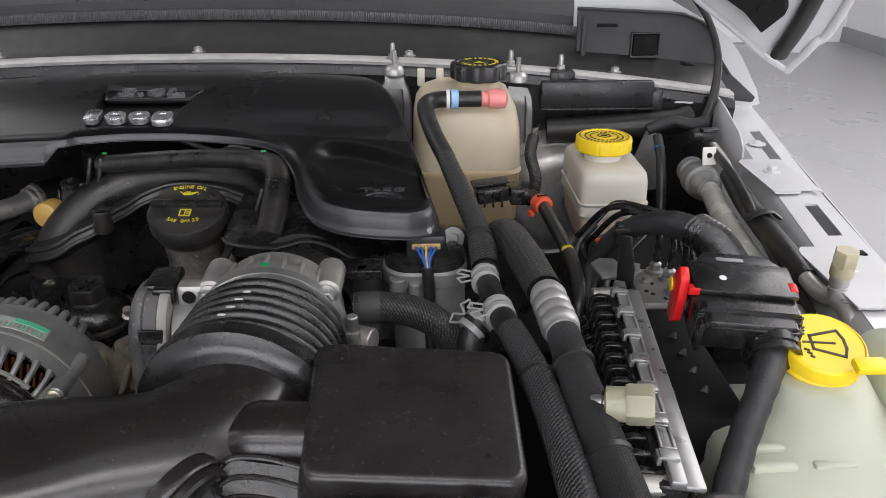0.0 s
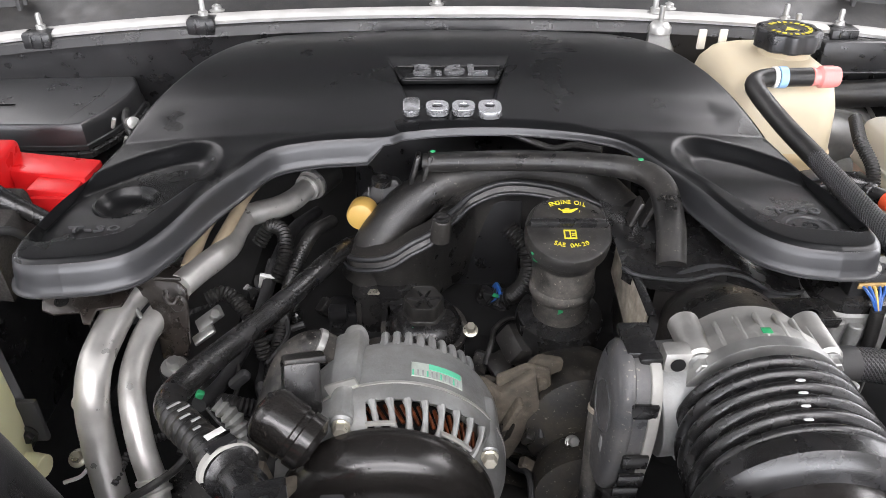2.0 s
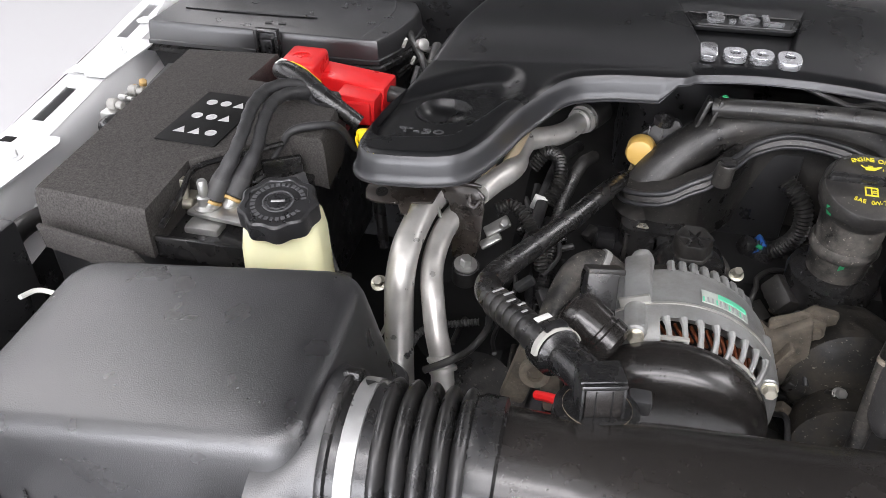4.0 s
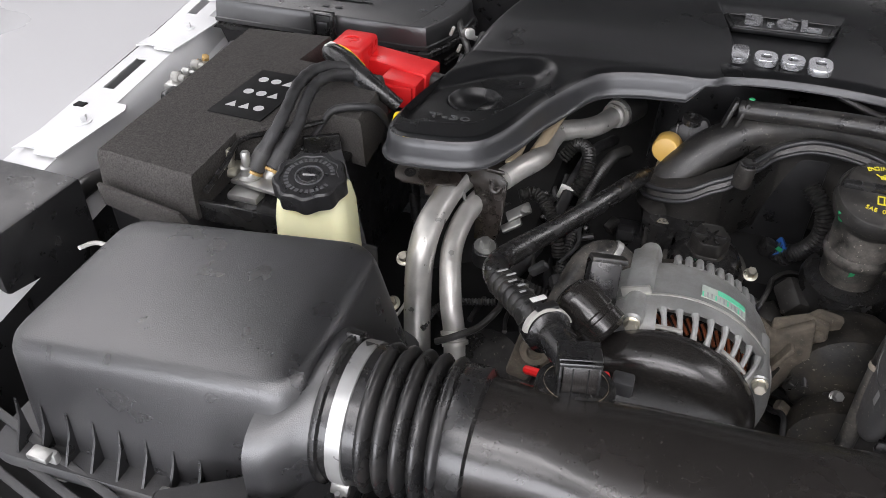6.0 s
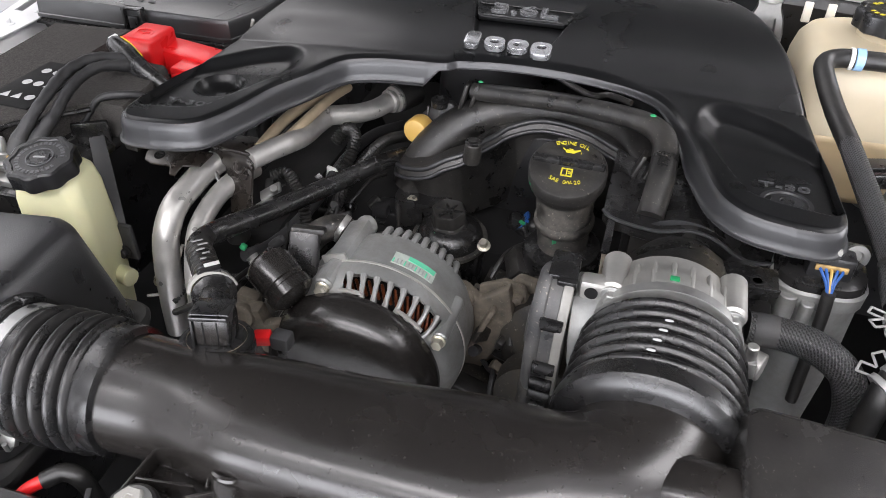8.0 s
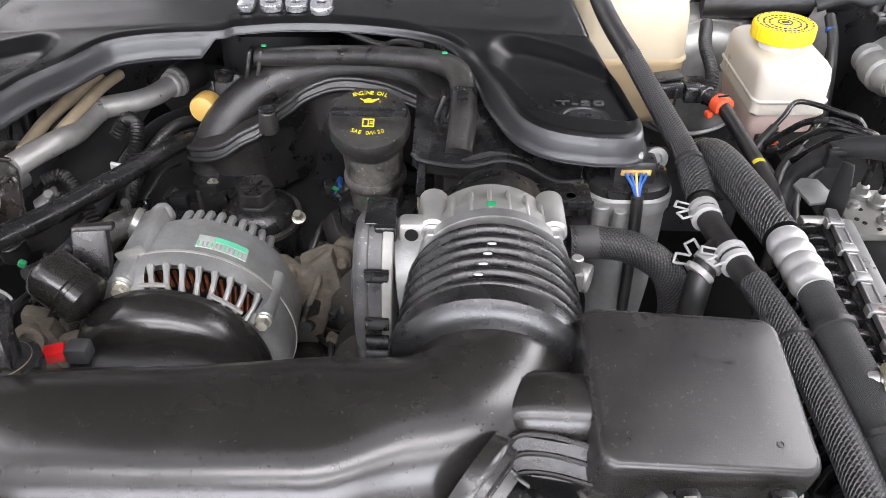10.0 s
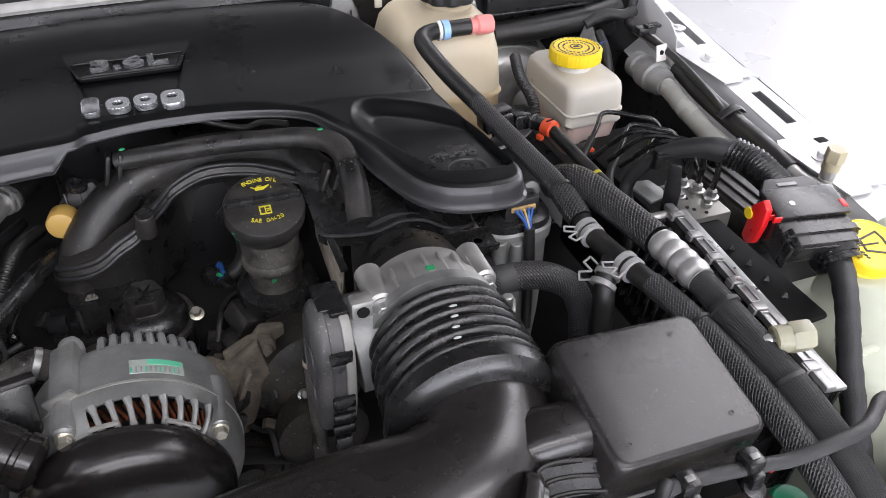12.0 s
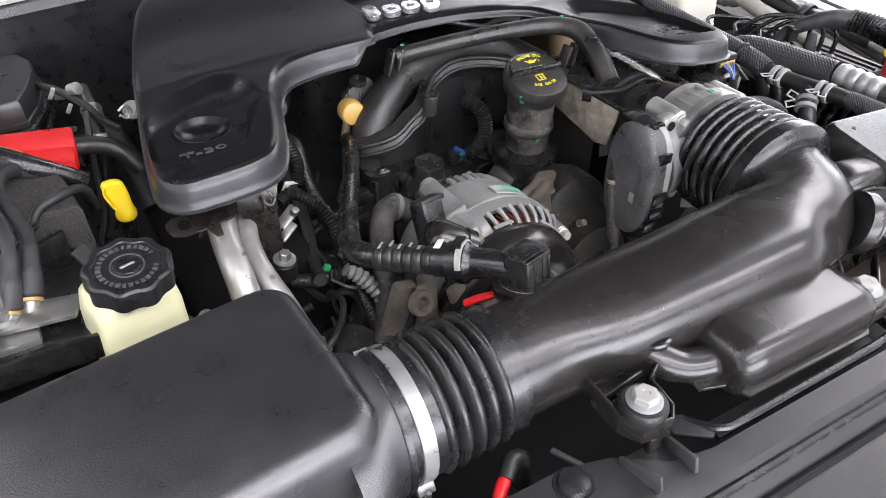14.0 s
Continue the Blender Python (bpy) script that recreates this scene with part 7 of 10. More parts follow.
def purge_pump():
    p = thing("vacuum_pump", "silver can with black top and a multicoloured wire plug", "pump", (0.284, 0.537, 1.05))
    m = Matrix.Translation((0.283, 0.545, 0.0125))
    part("can", lathe(V(0.286, 0.545, 0.98), V(0, 0, 1), [(0.024, 0), (0.0285, 0.06), (0.0295, 0.10), (0.0295, 0.145)], 40), ALUD, p, "silver metal can")
    part("rim", tower(m, [(1.112, 0.060, 0.052, 0.02), (1.113, 0.066, 0.058, 0.022), (1.124, 0.067, 0.059, 0.022), (1.126, 0.064, 0.056, 0.022)], 6), ALUD, p)
    part("top", tower(m, [(1.125, 0.064, 0.056, 0.022), (1.132, 0.062, 0.054, 0.022), (1.136, 0.050, 0.042, 0.018)], 6), SEMI, p)
    part("lug", cyl((0.262, 0.519, 1.104), (0.262, 0.519, 1.134), 0.007, 14), ALUD, p)
    part("lug", cyl((0.275, 0.514, 1.108), (0.275, 0.514, 1.132), 0.005, 14), ALUD, p)
    part("plug", rbox((0.284, 0.532, 1.1565), (0.031, 0.016, 0.020), 0.003), BLACK, p)
    part("plug_face", rbox((0.284, 0.5235, 1.158), (0.022, 0.002, 0.005), 0.001), LUG, p)
    part("plug_latch", rbox((0.284, 0.530, 1.1685), (0.009, 0.006, 0.005), 0.0015), GASKET, p)
    for dx, mt in ((-0.008, BLUE), (-0.004, BLUE), (0.0, AMBER), (0.004, BLUE), (0.008, BLUE)):
        part("wire", tube([(0.284 + dx, 0.5245, 1.158), (0.284 + dx * 0.8, 0.520, 1.1565), (0.284 + dx * 0.4, 0.5155, 1.152), (0.285 + dx * 0.15, 0.512, 1.145)], 0.0011, 5, 6), mt, p)
    part("wire_sleeve", tube([(0.285, 0.5122, 1.1455), (0.286, 0.5105, 1.125), (0.287, 0.509, 1.09), (0.288, 0.508, 1.04)], 0.0046, 6, 12), RUBBER, p)
    part("bracket_ring", lathe(V(0.305, 0.557, 1.150), V(0.2, -1, 0.25), [(0.009, 0), (0.0095, 0.001), (0.0095, 0.004), (0.005, 0.0045), (0.0045, 0.002), (0, 0.002)], 24), ALUD, p)
    part("bracket_arm", rbox((0.30, 0.565, 1.15), (0.035, 0.012, 0.005), 0.002), DUSTY, p)
    return p


purge_pump()


def breather_hose():
    h = thing("breather_hose", "black braided breather hose from the throttle body", "hose", (0.28, 0.46, 1.05))
    part("hose", tube([(0.232, 0.470, 1.136), (0.250, 0.470, 1.136), (0.275, 0.466, 1.134), (0.297, 0.459, 1.122), (0.306, 0.452, 1.10), (0.307, 0.447, 1.07), (0.307, 0.445, 1.03)], 0.0112, 8, 20), BRAID, h)
    part("print_bar", lathe(V(0.236, 0.470, 1.136), V(1, 0, 0), [(0.0113, 0), (0.0116, 0.001), (0.0116, 0.014), (0.0113, 0.015)], 20), GREYPL, h)
    return h


breather_hose()


# ---- passenger's side: battery, fuse box, power steering ----
def battery():
    b = thing("battery", "car battery under a black felt blanket with warning label", "battery", (-0.52, 0.63, 0.95))
    # blanket: lofted soft box, with a cut-out at the terminal corner
    out = [(-0.545, 0.475), (-0.443, 0.464), (-0.447, 0.541), (-0.383, 0.602), (-0.352, 0.601), (-0.356, 0.65), (-0.368, 0.698), (-0.467, 0.705), (-0.464, 0.775), (-0.564, 0.766)]
    rings = []
    cx, cy = -0.48, 0.61
    for z, k in ((1.096, 1.022), (1.13, 1.012), (1.141, 1.004), (1.1455, 0.99), (1.1465, 0.982)):
        rings.append([V(cx + (x - cx) * k, cy + (y - cy) * k, z + (0.012 * math.sin(9 * x) if z < 1.1 else 0)) for x, y in out])
    bm = loft(rings)
    bmesh.ops.subdivide_edges(bm, edges=bm.edges[:], cuts=1)
    blanket = part("blanket", bm, FELT, b, "black felt insulation blanket", 32)
    part("front_flap", plate([(0.0, 0.002), (0.042, -0.004), (0.096, -0.026), (0.098, 0.004), (0.09, 0.02), (0.002, 0.026)], frame_of((-0.540, 0.4655, 1.098), (1, -0.12, 0), (0, -0.15, 1)), 0.004, 0.001), FELT, b)
    part("flap_tuft", rbox((-0.500, 0.4605, 1.0945), (0.006, 0.002, 0.003), 0.0008), INKG, b)
    part("case", rbox((-0.463, 0.625, 1.03), (0.20, 0.275, 0.148), 0.004), BLACK, b)
    # terminal recess floor and rim
    part("recess", rbox((-0.405, 0.545, 1.1065), (0.085, 0.15, 0.006), 0.002), SEMI, b, "black plastic recess")
    part("recess_rim", tube([(-0.436, 0.470, 1.130), (-0.437, 0.505, 1.137), (-0.440, 0.539, 1.142), (-0.41, 0.570, 1.142), (-0.386, 0.594, 1.142)], 0.0025, 4, 8), SEMI, b)
    part("recess_step", rbox((-0.385, 0.585, 1.118), (0.035, 0.006, 0.03), 0.002, pose(0, 0, 0, 0, 0, 30)), SEMI, b)
    part("recess_front", rbox((-0.405, 0.468, 1.112), (0.075, 0.004, 0.02), 0.001), SEMI, b)
    # label on the blanket
    m = frame_of((-0.4625, 0.615, 1.1474), (1, -0.04, 0), (-0.06, 1, 0)) @ Matrix.Diagonal((0.72, 0.82, 1, 1))
    lab = part("label", rbox(m @ V(0, 0, 0.0004), (0.080, 0.118, 0.0014), 0.0003, m.to_3x3().to_4x4()), VOID, b, "black warning label with white symbols")
    for r in range(3):
        for k in range(3):
            p = m @ V(-0.020 + 0.020 * k, -0.034 + 0.034 * r, 0.0010)
            if (k + r) % 3 == (1 if r == 2 else 0) or (r == 0 and k == 1):
                bmx = plate([(-0.0075, -0.006), (0.0075, -0.006), (0, 0.007)], Matrix.Translation(p) @ m.to_3x3().to_4x4(), 0.0004)
            else:
                bmx = lathe(p, V(0, 0, 1), [(0.0052, 0), (0.0051, 0.0004), (0.0043, 0.0004), (0.0042, 0.0001), (0.0022, 0.0001), (0.0021, 0.0004), (0, 0.0004)], 20)
            part("symbol", bmx, INKW, lab)
    # clamp, stud and cables
    part("terminal_plate", plate([(-0.03, -0.012), (0.03, -0.012), (0.034, 0.012), (-0.008, 0.016), (-0.03, 0.008)], Matrix.Translation((-0.405, 0.512, 1.118)) @ pose(0, 0, 0, 0, -4, -12), 0.004, 0.001), STEEL, b, "tinned terminal plate")
    part("terminal_stud", lathe(V(-0.422, 0.514, 1.121), V(0, 0, 1), [(0.010, 0), (0.010, 0.002), (0.0065, 0.004), (0.0065, 0.011), (0.0042, 0.012), (0.0042, 0.024), (0.003, 0.026), (0, 0.026)], 18), STEEL, b)
    part("clamp_block", join(rbox((-0.446, 0.526, 1.118), (0.014, 0.018, 0.01), 0.002), cyl((-0.446, 0.522, 1.12), (-0.444, 0.524, 1.14), 0.0045, 12), cyl((-0.455, 0.518, 1.118), (-0.437, 0.520, 1.118), 0.0045, 12)), BOLT, b)
    part("clamp_foot", rbox((-0.418, 0.50, 1.112), (0.03, 0.018, 0.008), 0.003), STEEL, b)
    runs = ([(-0.417, 0.518, 1.128), (-0.411, 0.526, 1.142), (-0.4053, 0.5425, 1.157), (-0.4058, 0.5643, 1.166), (-0.4121, 0.599, 1.172), (-0.4135, 0.631, 1.172), (-0.4064, 0.6543, 1.168), (-0.3947, 0.6697, 1.16), (-0.378, 0.670, 1.152)], [(-0.402, 0.524, 1.128), (-0.397, 0.537, 1.142), (-0.3924, 0.5571, 1.155), (-0.3975, 0.5826, 1.163), (-0.4030, 0.6131, 1.166), (-0.4010, 0.6364, 1.166), (-0.394, 0.6572, 1.160), (-0.3863, 0.6690, 1.154), (-0.372, 0.668, 1.147)])
    for k, pts in enumerate(runs):
        cab = part("cable", tube(pts, [0.0072, 0.0074, 0.0056, 0.0054, 0.0056, 0.0058, 0.0062, 0.0070, 0.0072], 8, 14, ribs=0.017, amp=0.0004), TAPE, b, "thick taped battery cable")
        part("cable_lug", lathe(V(*pts[0]) + V(-0.004, -0.007, -0.012), V(*pts[1]) - V(*pts[0]), [(0.0030, 0), (0.0056, 0.001), (0.0062, 0.004), (0.0070, 0.005), (0.0070, 0.012)], 12), STEEL, cab, "tinned cable lug")
        part("lug_ring", lathe(V(*pts[0]) + V(-0.001, -0.002, -0.003), V(*pts[1]) - V(*pts[0]), [(0.0070, 0), (0.0082, 0.0006), (0.0080, 0.0028), (0.0070, 0.0032)], 14), LUG, cab, "corroded orange ring")
        part("heat_sleeve", lathe(V(*pts[0]), V(*pts[1]) - V(*pts[0]), [(0.0068, 0), (0.0084, 0.001), (0.0080, 0.017), (0.0070, 0.020), (0.0056, 0.022)], 16), GREYPL, cab, "grey heat-shrink sleeve")
        q = V(*pts[2]).lerp(V(*pts[3]), 0.2)
        part("chalk_mark", lathe_arc(q, V(*pts[3]) - V(*pts[2]), [(0.0058, 0), (0.0061, 0.0003), (0.0061, 0.0018), (0.0058, 0.0021)], 0.4, 3.4, 10), INKW, cab)
    part("sensor_lead", tube([(-0.403, 0.575, 1.115), (-0.3913, 0.5937, 1.134), (-0.3812, 0.6038, 1.149), (-0.3613, 0.613, 1.1525), (-0.345, 0.626, 1.146), (-0.338, 0.645, 1.115)], [0.0028, 0.0028, 0.0038, 0.004, 0.0035, 0.003], 6, 10), TAPE, b)
    part("lead_plug", rbox((-0.404, 0.577, 1.114), (0.014, 0.012, 0.010), 0.002, pose(0, 0, 0, 20, -20, 30)), SEMI, b)
    part("lead_mark", lathe(V(-0.394, 0.590, 1.1235), V(0.6, 0.75, 0.4), [(0.0026, 0), (0.0038, 0.0008), (0.0038, 0.004), (0.0026, 0.005)], 12), REDRUB, b)
    return b


battery()


def positive_cover():
    r = thing("terminal_cover", "bright red plastic positive terminal cover", "terminal cover", (-0.40, 0.77, 1.1))
    shape = join(rbox((-0.427, 0.752, 1.132), (0.043, 0.062, 0.050), 0.005, pose(0, 0, 0, -3, 3, 4), 3, 0.90), rbox((-0.378, 0.765, 1.121), (0.084, 0.040, 0.030), 0.004, pose(0, 0, 0, 0, 5, -4)), rbox((-0.362, 0.735, 1.116), (0.042, 0.030, 0.030), 0.003, pose(0, 0, 0, 0, 5, -2)))
    part("shell", shape, RED, r)
    part("plus_ring", lathe(V(-0.4255, 0.748, 1.1565), V(0.05, -0.05, 1), [(0.0105, 0), (0.0105, 0.0014), (0.0088, 0.0014), (0.0088, 0)], 24), RED, r)
    part("plus", join(rbox((-0.4255, 0.748, 1.1574), (0.012, 0.003, 0.0016), 0.0004), rbox((-0.4255, 0.748, 1.1574), (0.003, 0.012, 0.0016), 0.0004)), RED, r)
    part("side_tab", rbox((-0.362, 0.7185, 1.114), (0.034, 0.006, 0.024), 0.002), RED, r)
    part("cable", tube([(-0.345, 0.76, 1.12), (-0.32, 0.757, 1.118), (-0.30, 0.75, 1.11), (-0.285, 0.74, 1.09)], 0.009, 6, 14), RUBBER, r)
    part("black_cable", tube([(-0.428, 0.700, 1.162), (-0.416, 0.690, 1.165), (-0.400, 0.681, 1.163), (-0.381, 0.672, 1.155), (-0.360, 0.668, 1.144), (-0.340, 0.668, 1.130)], [0.0095, 0.0105, 0.0105, 0.0098, 0.0080, 0.0075], 6, 14), SEMI, r, "black cable with a yellow stripe")
    part("stripe", tube([(-0.414, 0.694, 1.1735), (-0.400, 0.688, 1.1715), (-0.380, 0.679, 1.1625)], 0.0014, 4, 8), YELLOW, r)
    part("tag", rbox((-0.426, 0.697, 1.172), (0.010, 0.009, 0.001), 0.0003, pose(0, 0, 0, 15, -10, -35)), LABEL, r)
    return r


positive_cover()


def fuse_box():
    f = thing("fuse_box", "black plastic fuse box with a hinged lid and front latch", "fuse box", (-0.50, 0.9, 1.0))
    # lid: the inner end is rounded and falls away a little
    top = [(-0.652, 0.840, 0.0), (-0.405, 0.836, 0.0), (-0.388, 0.8355, 0.0), (-0.374, 0.838, 0.0), (-0.362, 0.870, 0.0), (-0.352, 0.915, 0.0), (-0.352, 0.945, 0.0), (-0.362, 0.968, 0.0), (-0.385, 0.984, 0.0), (-0.652, 0.982, 0.0)]
    cx, cy = -0.505, 0.91

    def ring(z, grow, fall=1.0):
        out = []
        for x, y, dz in top:
            d = V(x - cx, (y - cy) * 2.0, 0).normalized()
            out.append(V(x + d.x * grow, y + d.y * grow, z + dz * fall))
        return out
    lid = part("lid", loft([ring(1.118, 0.008, 0), ring(1.1225, 0.008, 0), ring(1.1235, 0.006, 0), ring(1.138, 0.0045), ring(1.1425, 0.0034), ring(1.1446, 0.0022), ring(1.1456, 0.0004), ring(1.1458, -0.002)]), FUSELID, f, "black satin lid with a stepped rim", 24)
    part("rim", loft([ring(1.109, 0.009, 0), ring(1.110, 0.012, 0), ring(1.1155, 0.012, 0), ring(1.117, 0.008, 0)]), SEMI, f)
    part("base", loft([ring(1.0, -0.03, 0), ring(1.109, 0.004, 0)]), BLACK, f)
    # raised tapering wedge tilted to reflect darker, standing in for a shallow groove's shade
    part("lid_groove", loft([[V(x, y + w, 1.1459), V(x, y, 1.1462), V(x, y - w, 1.1473)] for x, y, w in ((-0.630, 0.885, 0.0006), (-0.59, 0.886, 0.0035), (-0.545, 0.887, 0.0055), (-0.50, 0.887, 0.0045), (-0.46, 0.886, 0.0006))], closed=False), FUSELID, lid)
    part("lid_seam", tube([(-0.392, 0.838, 1.1452), (-0.384, 0.88, 1.1456), (-0.378, 0.93, 1.1456), (-0.388, 0.978, 1.1454)], 0.0010, 6, 6), FUSELID, lid)
    latch = part("latch", rbox((-0.5000, 0.8305, 1.134), (0.029, 0.005, 0.028), 0.001), BLACK, f, "black snap latch")
    for k in (-1, 1):
        part("latch_post", rbox((-0.5000 + 0.0125 * k, 0.8265, 1.136), (0.0042, 0.009, 0.030), 0.0012), SEMI, latch)
    part("latch_bar", rbox((-0.5000, 0.8270, 1.1495), (0.029, 0.010, 0.0035), 0.0012), SEMI, latch)
    part("latch_tongue", rbox((-0.5000, 0.8262, 1.132), (0.014, 0.006, 0.016), 0.0012), BLACK, latch)
    part("latch_foot", rbox((-0.5000, 0.8265, 1.1205), (0.027, 0.009, 0.004), 0.001), SEMI, latch)
    for x in (-0.511, -0.494):
        part("moulded_mark", rbox((x, 0.860, 1.1470), (0.008, 0.005, 0.0010), 0.0003), GREYPL, lid)
    part("hinge_tab", join(rbox((-0.452, 0.988, 1.147), (0.028, 0.008, 0.004), 0.001), rbox((-0.452, 0.992, 1.143), (0.032, 0.004, 0.008), 0.001)), SEMI, f)
    for z in (1.095, 1.10):
        part("side_ledge", rbox((-0.345, 0.90, z), (0.004, 0.09, 0.002), 0.0005, pose(0, 0, 0, 0, 0, -12)), SEMI, f)
    for y, z in ((0.905, 1.112), (0.870, 1.088), (0.862, 1.078)):
        part("silver_clip", rbox((-0.332, y, z), (0.012, 0.004, 0.006), 0.001, pose(0, 0, 0, 0, 20, 30)), STEEL, f, "bright steel clip")
    part("harness", tube([(-0.335, 0.88, 1.06), (-0.30, 0.86, 1.08), (-0.285, 0.82, 1.06), (-0.28, 0.78, 1.02)], 0.012, 6, 12), TAPE, f)
    return f


fuse_box()


def steering_reservoir():
    p = thing("power_steering_reservoir", "pale yellow power steering fluid bottle with black cap", "fluid reservoir", (-0.342, 0.485, 0.98))
    m = Matrix.Translation((-0.342, 0.487, 0)) @ pose(0, 0, 0, 0, 0, 12)
    part("bottle", tower(m, [(0.98, 0.055, 0.05, 0.012), (1.06, 0.064, 0.056, 0.012), (1.125, 0.060, 0.053, 0.012), (1.140, 0.056, 0.050, 0.014), (1.146, 0.048, 0.044, 0.016), (1.150, 0.036, 0.036, 0.017)], 6), LEMON, p, "pale yellow translucent bottle", 55)
    c, d = V(-0.3385, 0.477, 1.148), V(0.02, -0.16, 1).normalized()
    cap = knurled_cap(p, c, d, 0.0285, 0.017, 9, BLACK, "cap", "black lobed screw cap with moulded ring of print", 0.045)
    ring_print(cap, c + d * 0.0159, d, 0.0185, 26, 0.0032, 0.0034, LIP, 15, 345)
    part("emblem", lathe(c + d * 0.0158, d, [(0.0115, 0), (0.0115, 0.0008), (0.0105, 0.0008), (0.0105, 0.0)], 28), LIP, cap)
    part("symbol", rbox(c + d * 0.0166, (0.010, 0.0022, 0.0008), 0.0003, pose(0, 0, 0, 0, 0, 15)), INKG, cap)
    fr = m @ frame_of((0.0, -0.0288, 1.088), (1, 0, 0), (0, 0, 1))
    part("lettering", join(writing("COLD", fr @ pose(0, 0.004, 0.0), 0.011, 0.0006), writing("MAX", fr @ pose(0, -0.007, 0.0), 0.011, 0.0006)), LEMON, p, "raised moulded letters")
    part("return_port", cyl((-0.318, 0.495, 1.03), (-0.298, 0.49, 1.03), 0.009, 16), LEMON, p)
    return p


steering_reservoir()


def dipstick():
    d = thing("dipstick", "yellow dipstick handle with a thumb dent on a black tube", "dipstick", (-0.32, 0.64, 1.05))
    c = V(-0.3205, 0.636, 1.1215)
    # solid grip, broad at the top, waisted above the foot and dished for the thumb
    rings = []
    for z, w, t, dx in ((0.0200, 0.003, 0.002, -0.0035), (0.0192, 0.0068, 0.0040, -0.0035), (0.0165, 0.0090, 0.0052, -0.0030), (0.0100, 0.0094, 0.0054, -0.0018), (0.0030, 0.0086, 0.0050, 0.0), (-0.0040, 0.0078, 0.0052, 0.0012), (-0.0085, 0.0080, 0.0064, 0.0018), (-0.0130, 0.0092, 0.0078, 0.0020), (-0.0175, 0.0090, 0.0078, 0.0020), (-0.0200, 0.0070, 0.0062, 0.0020), (-0.0205, 0.003, 0.003, 0.0020)):
        ring = []
        for i in range(24):
            q = 2 * math.pi * i / 24
            dent = 0.0028 * math.exp(-((z - 0.007) / 0.008) ** 2) * max(0.0, -math.sin(q)) ** 2
            ring.append(c + V(dx + w * math.cos(q), t * math.sin(q) + dent, z))
        rings.append(ring)
    grip = part("handle", loft(rings), YELLOW, d, "yellow plastic finger grip", 50)
    part("handle_rim", tube([c + V(-0.0095, -0.0035, 0.0165), c + V(-0.0110, -0.0040, 0.010), c + V(-0.0080, -0.0044, 0.0), c + V(-0.0050, -0.0050, -0.0065)], 0.0012, 5, 8), YELLOW, grip)
    part("tube", tube([c + V(0.002, 0.002, -0.019), c + V(0.002, 0.010, -0.05), c + V(0.004, 0.016, -0.12)], 0.006, 6, 10), SEMI, d)
    return d


dipstick()


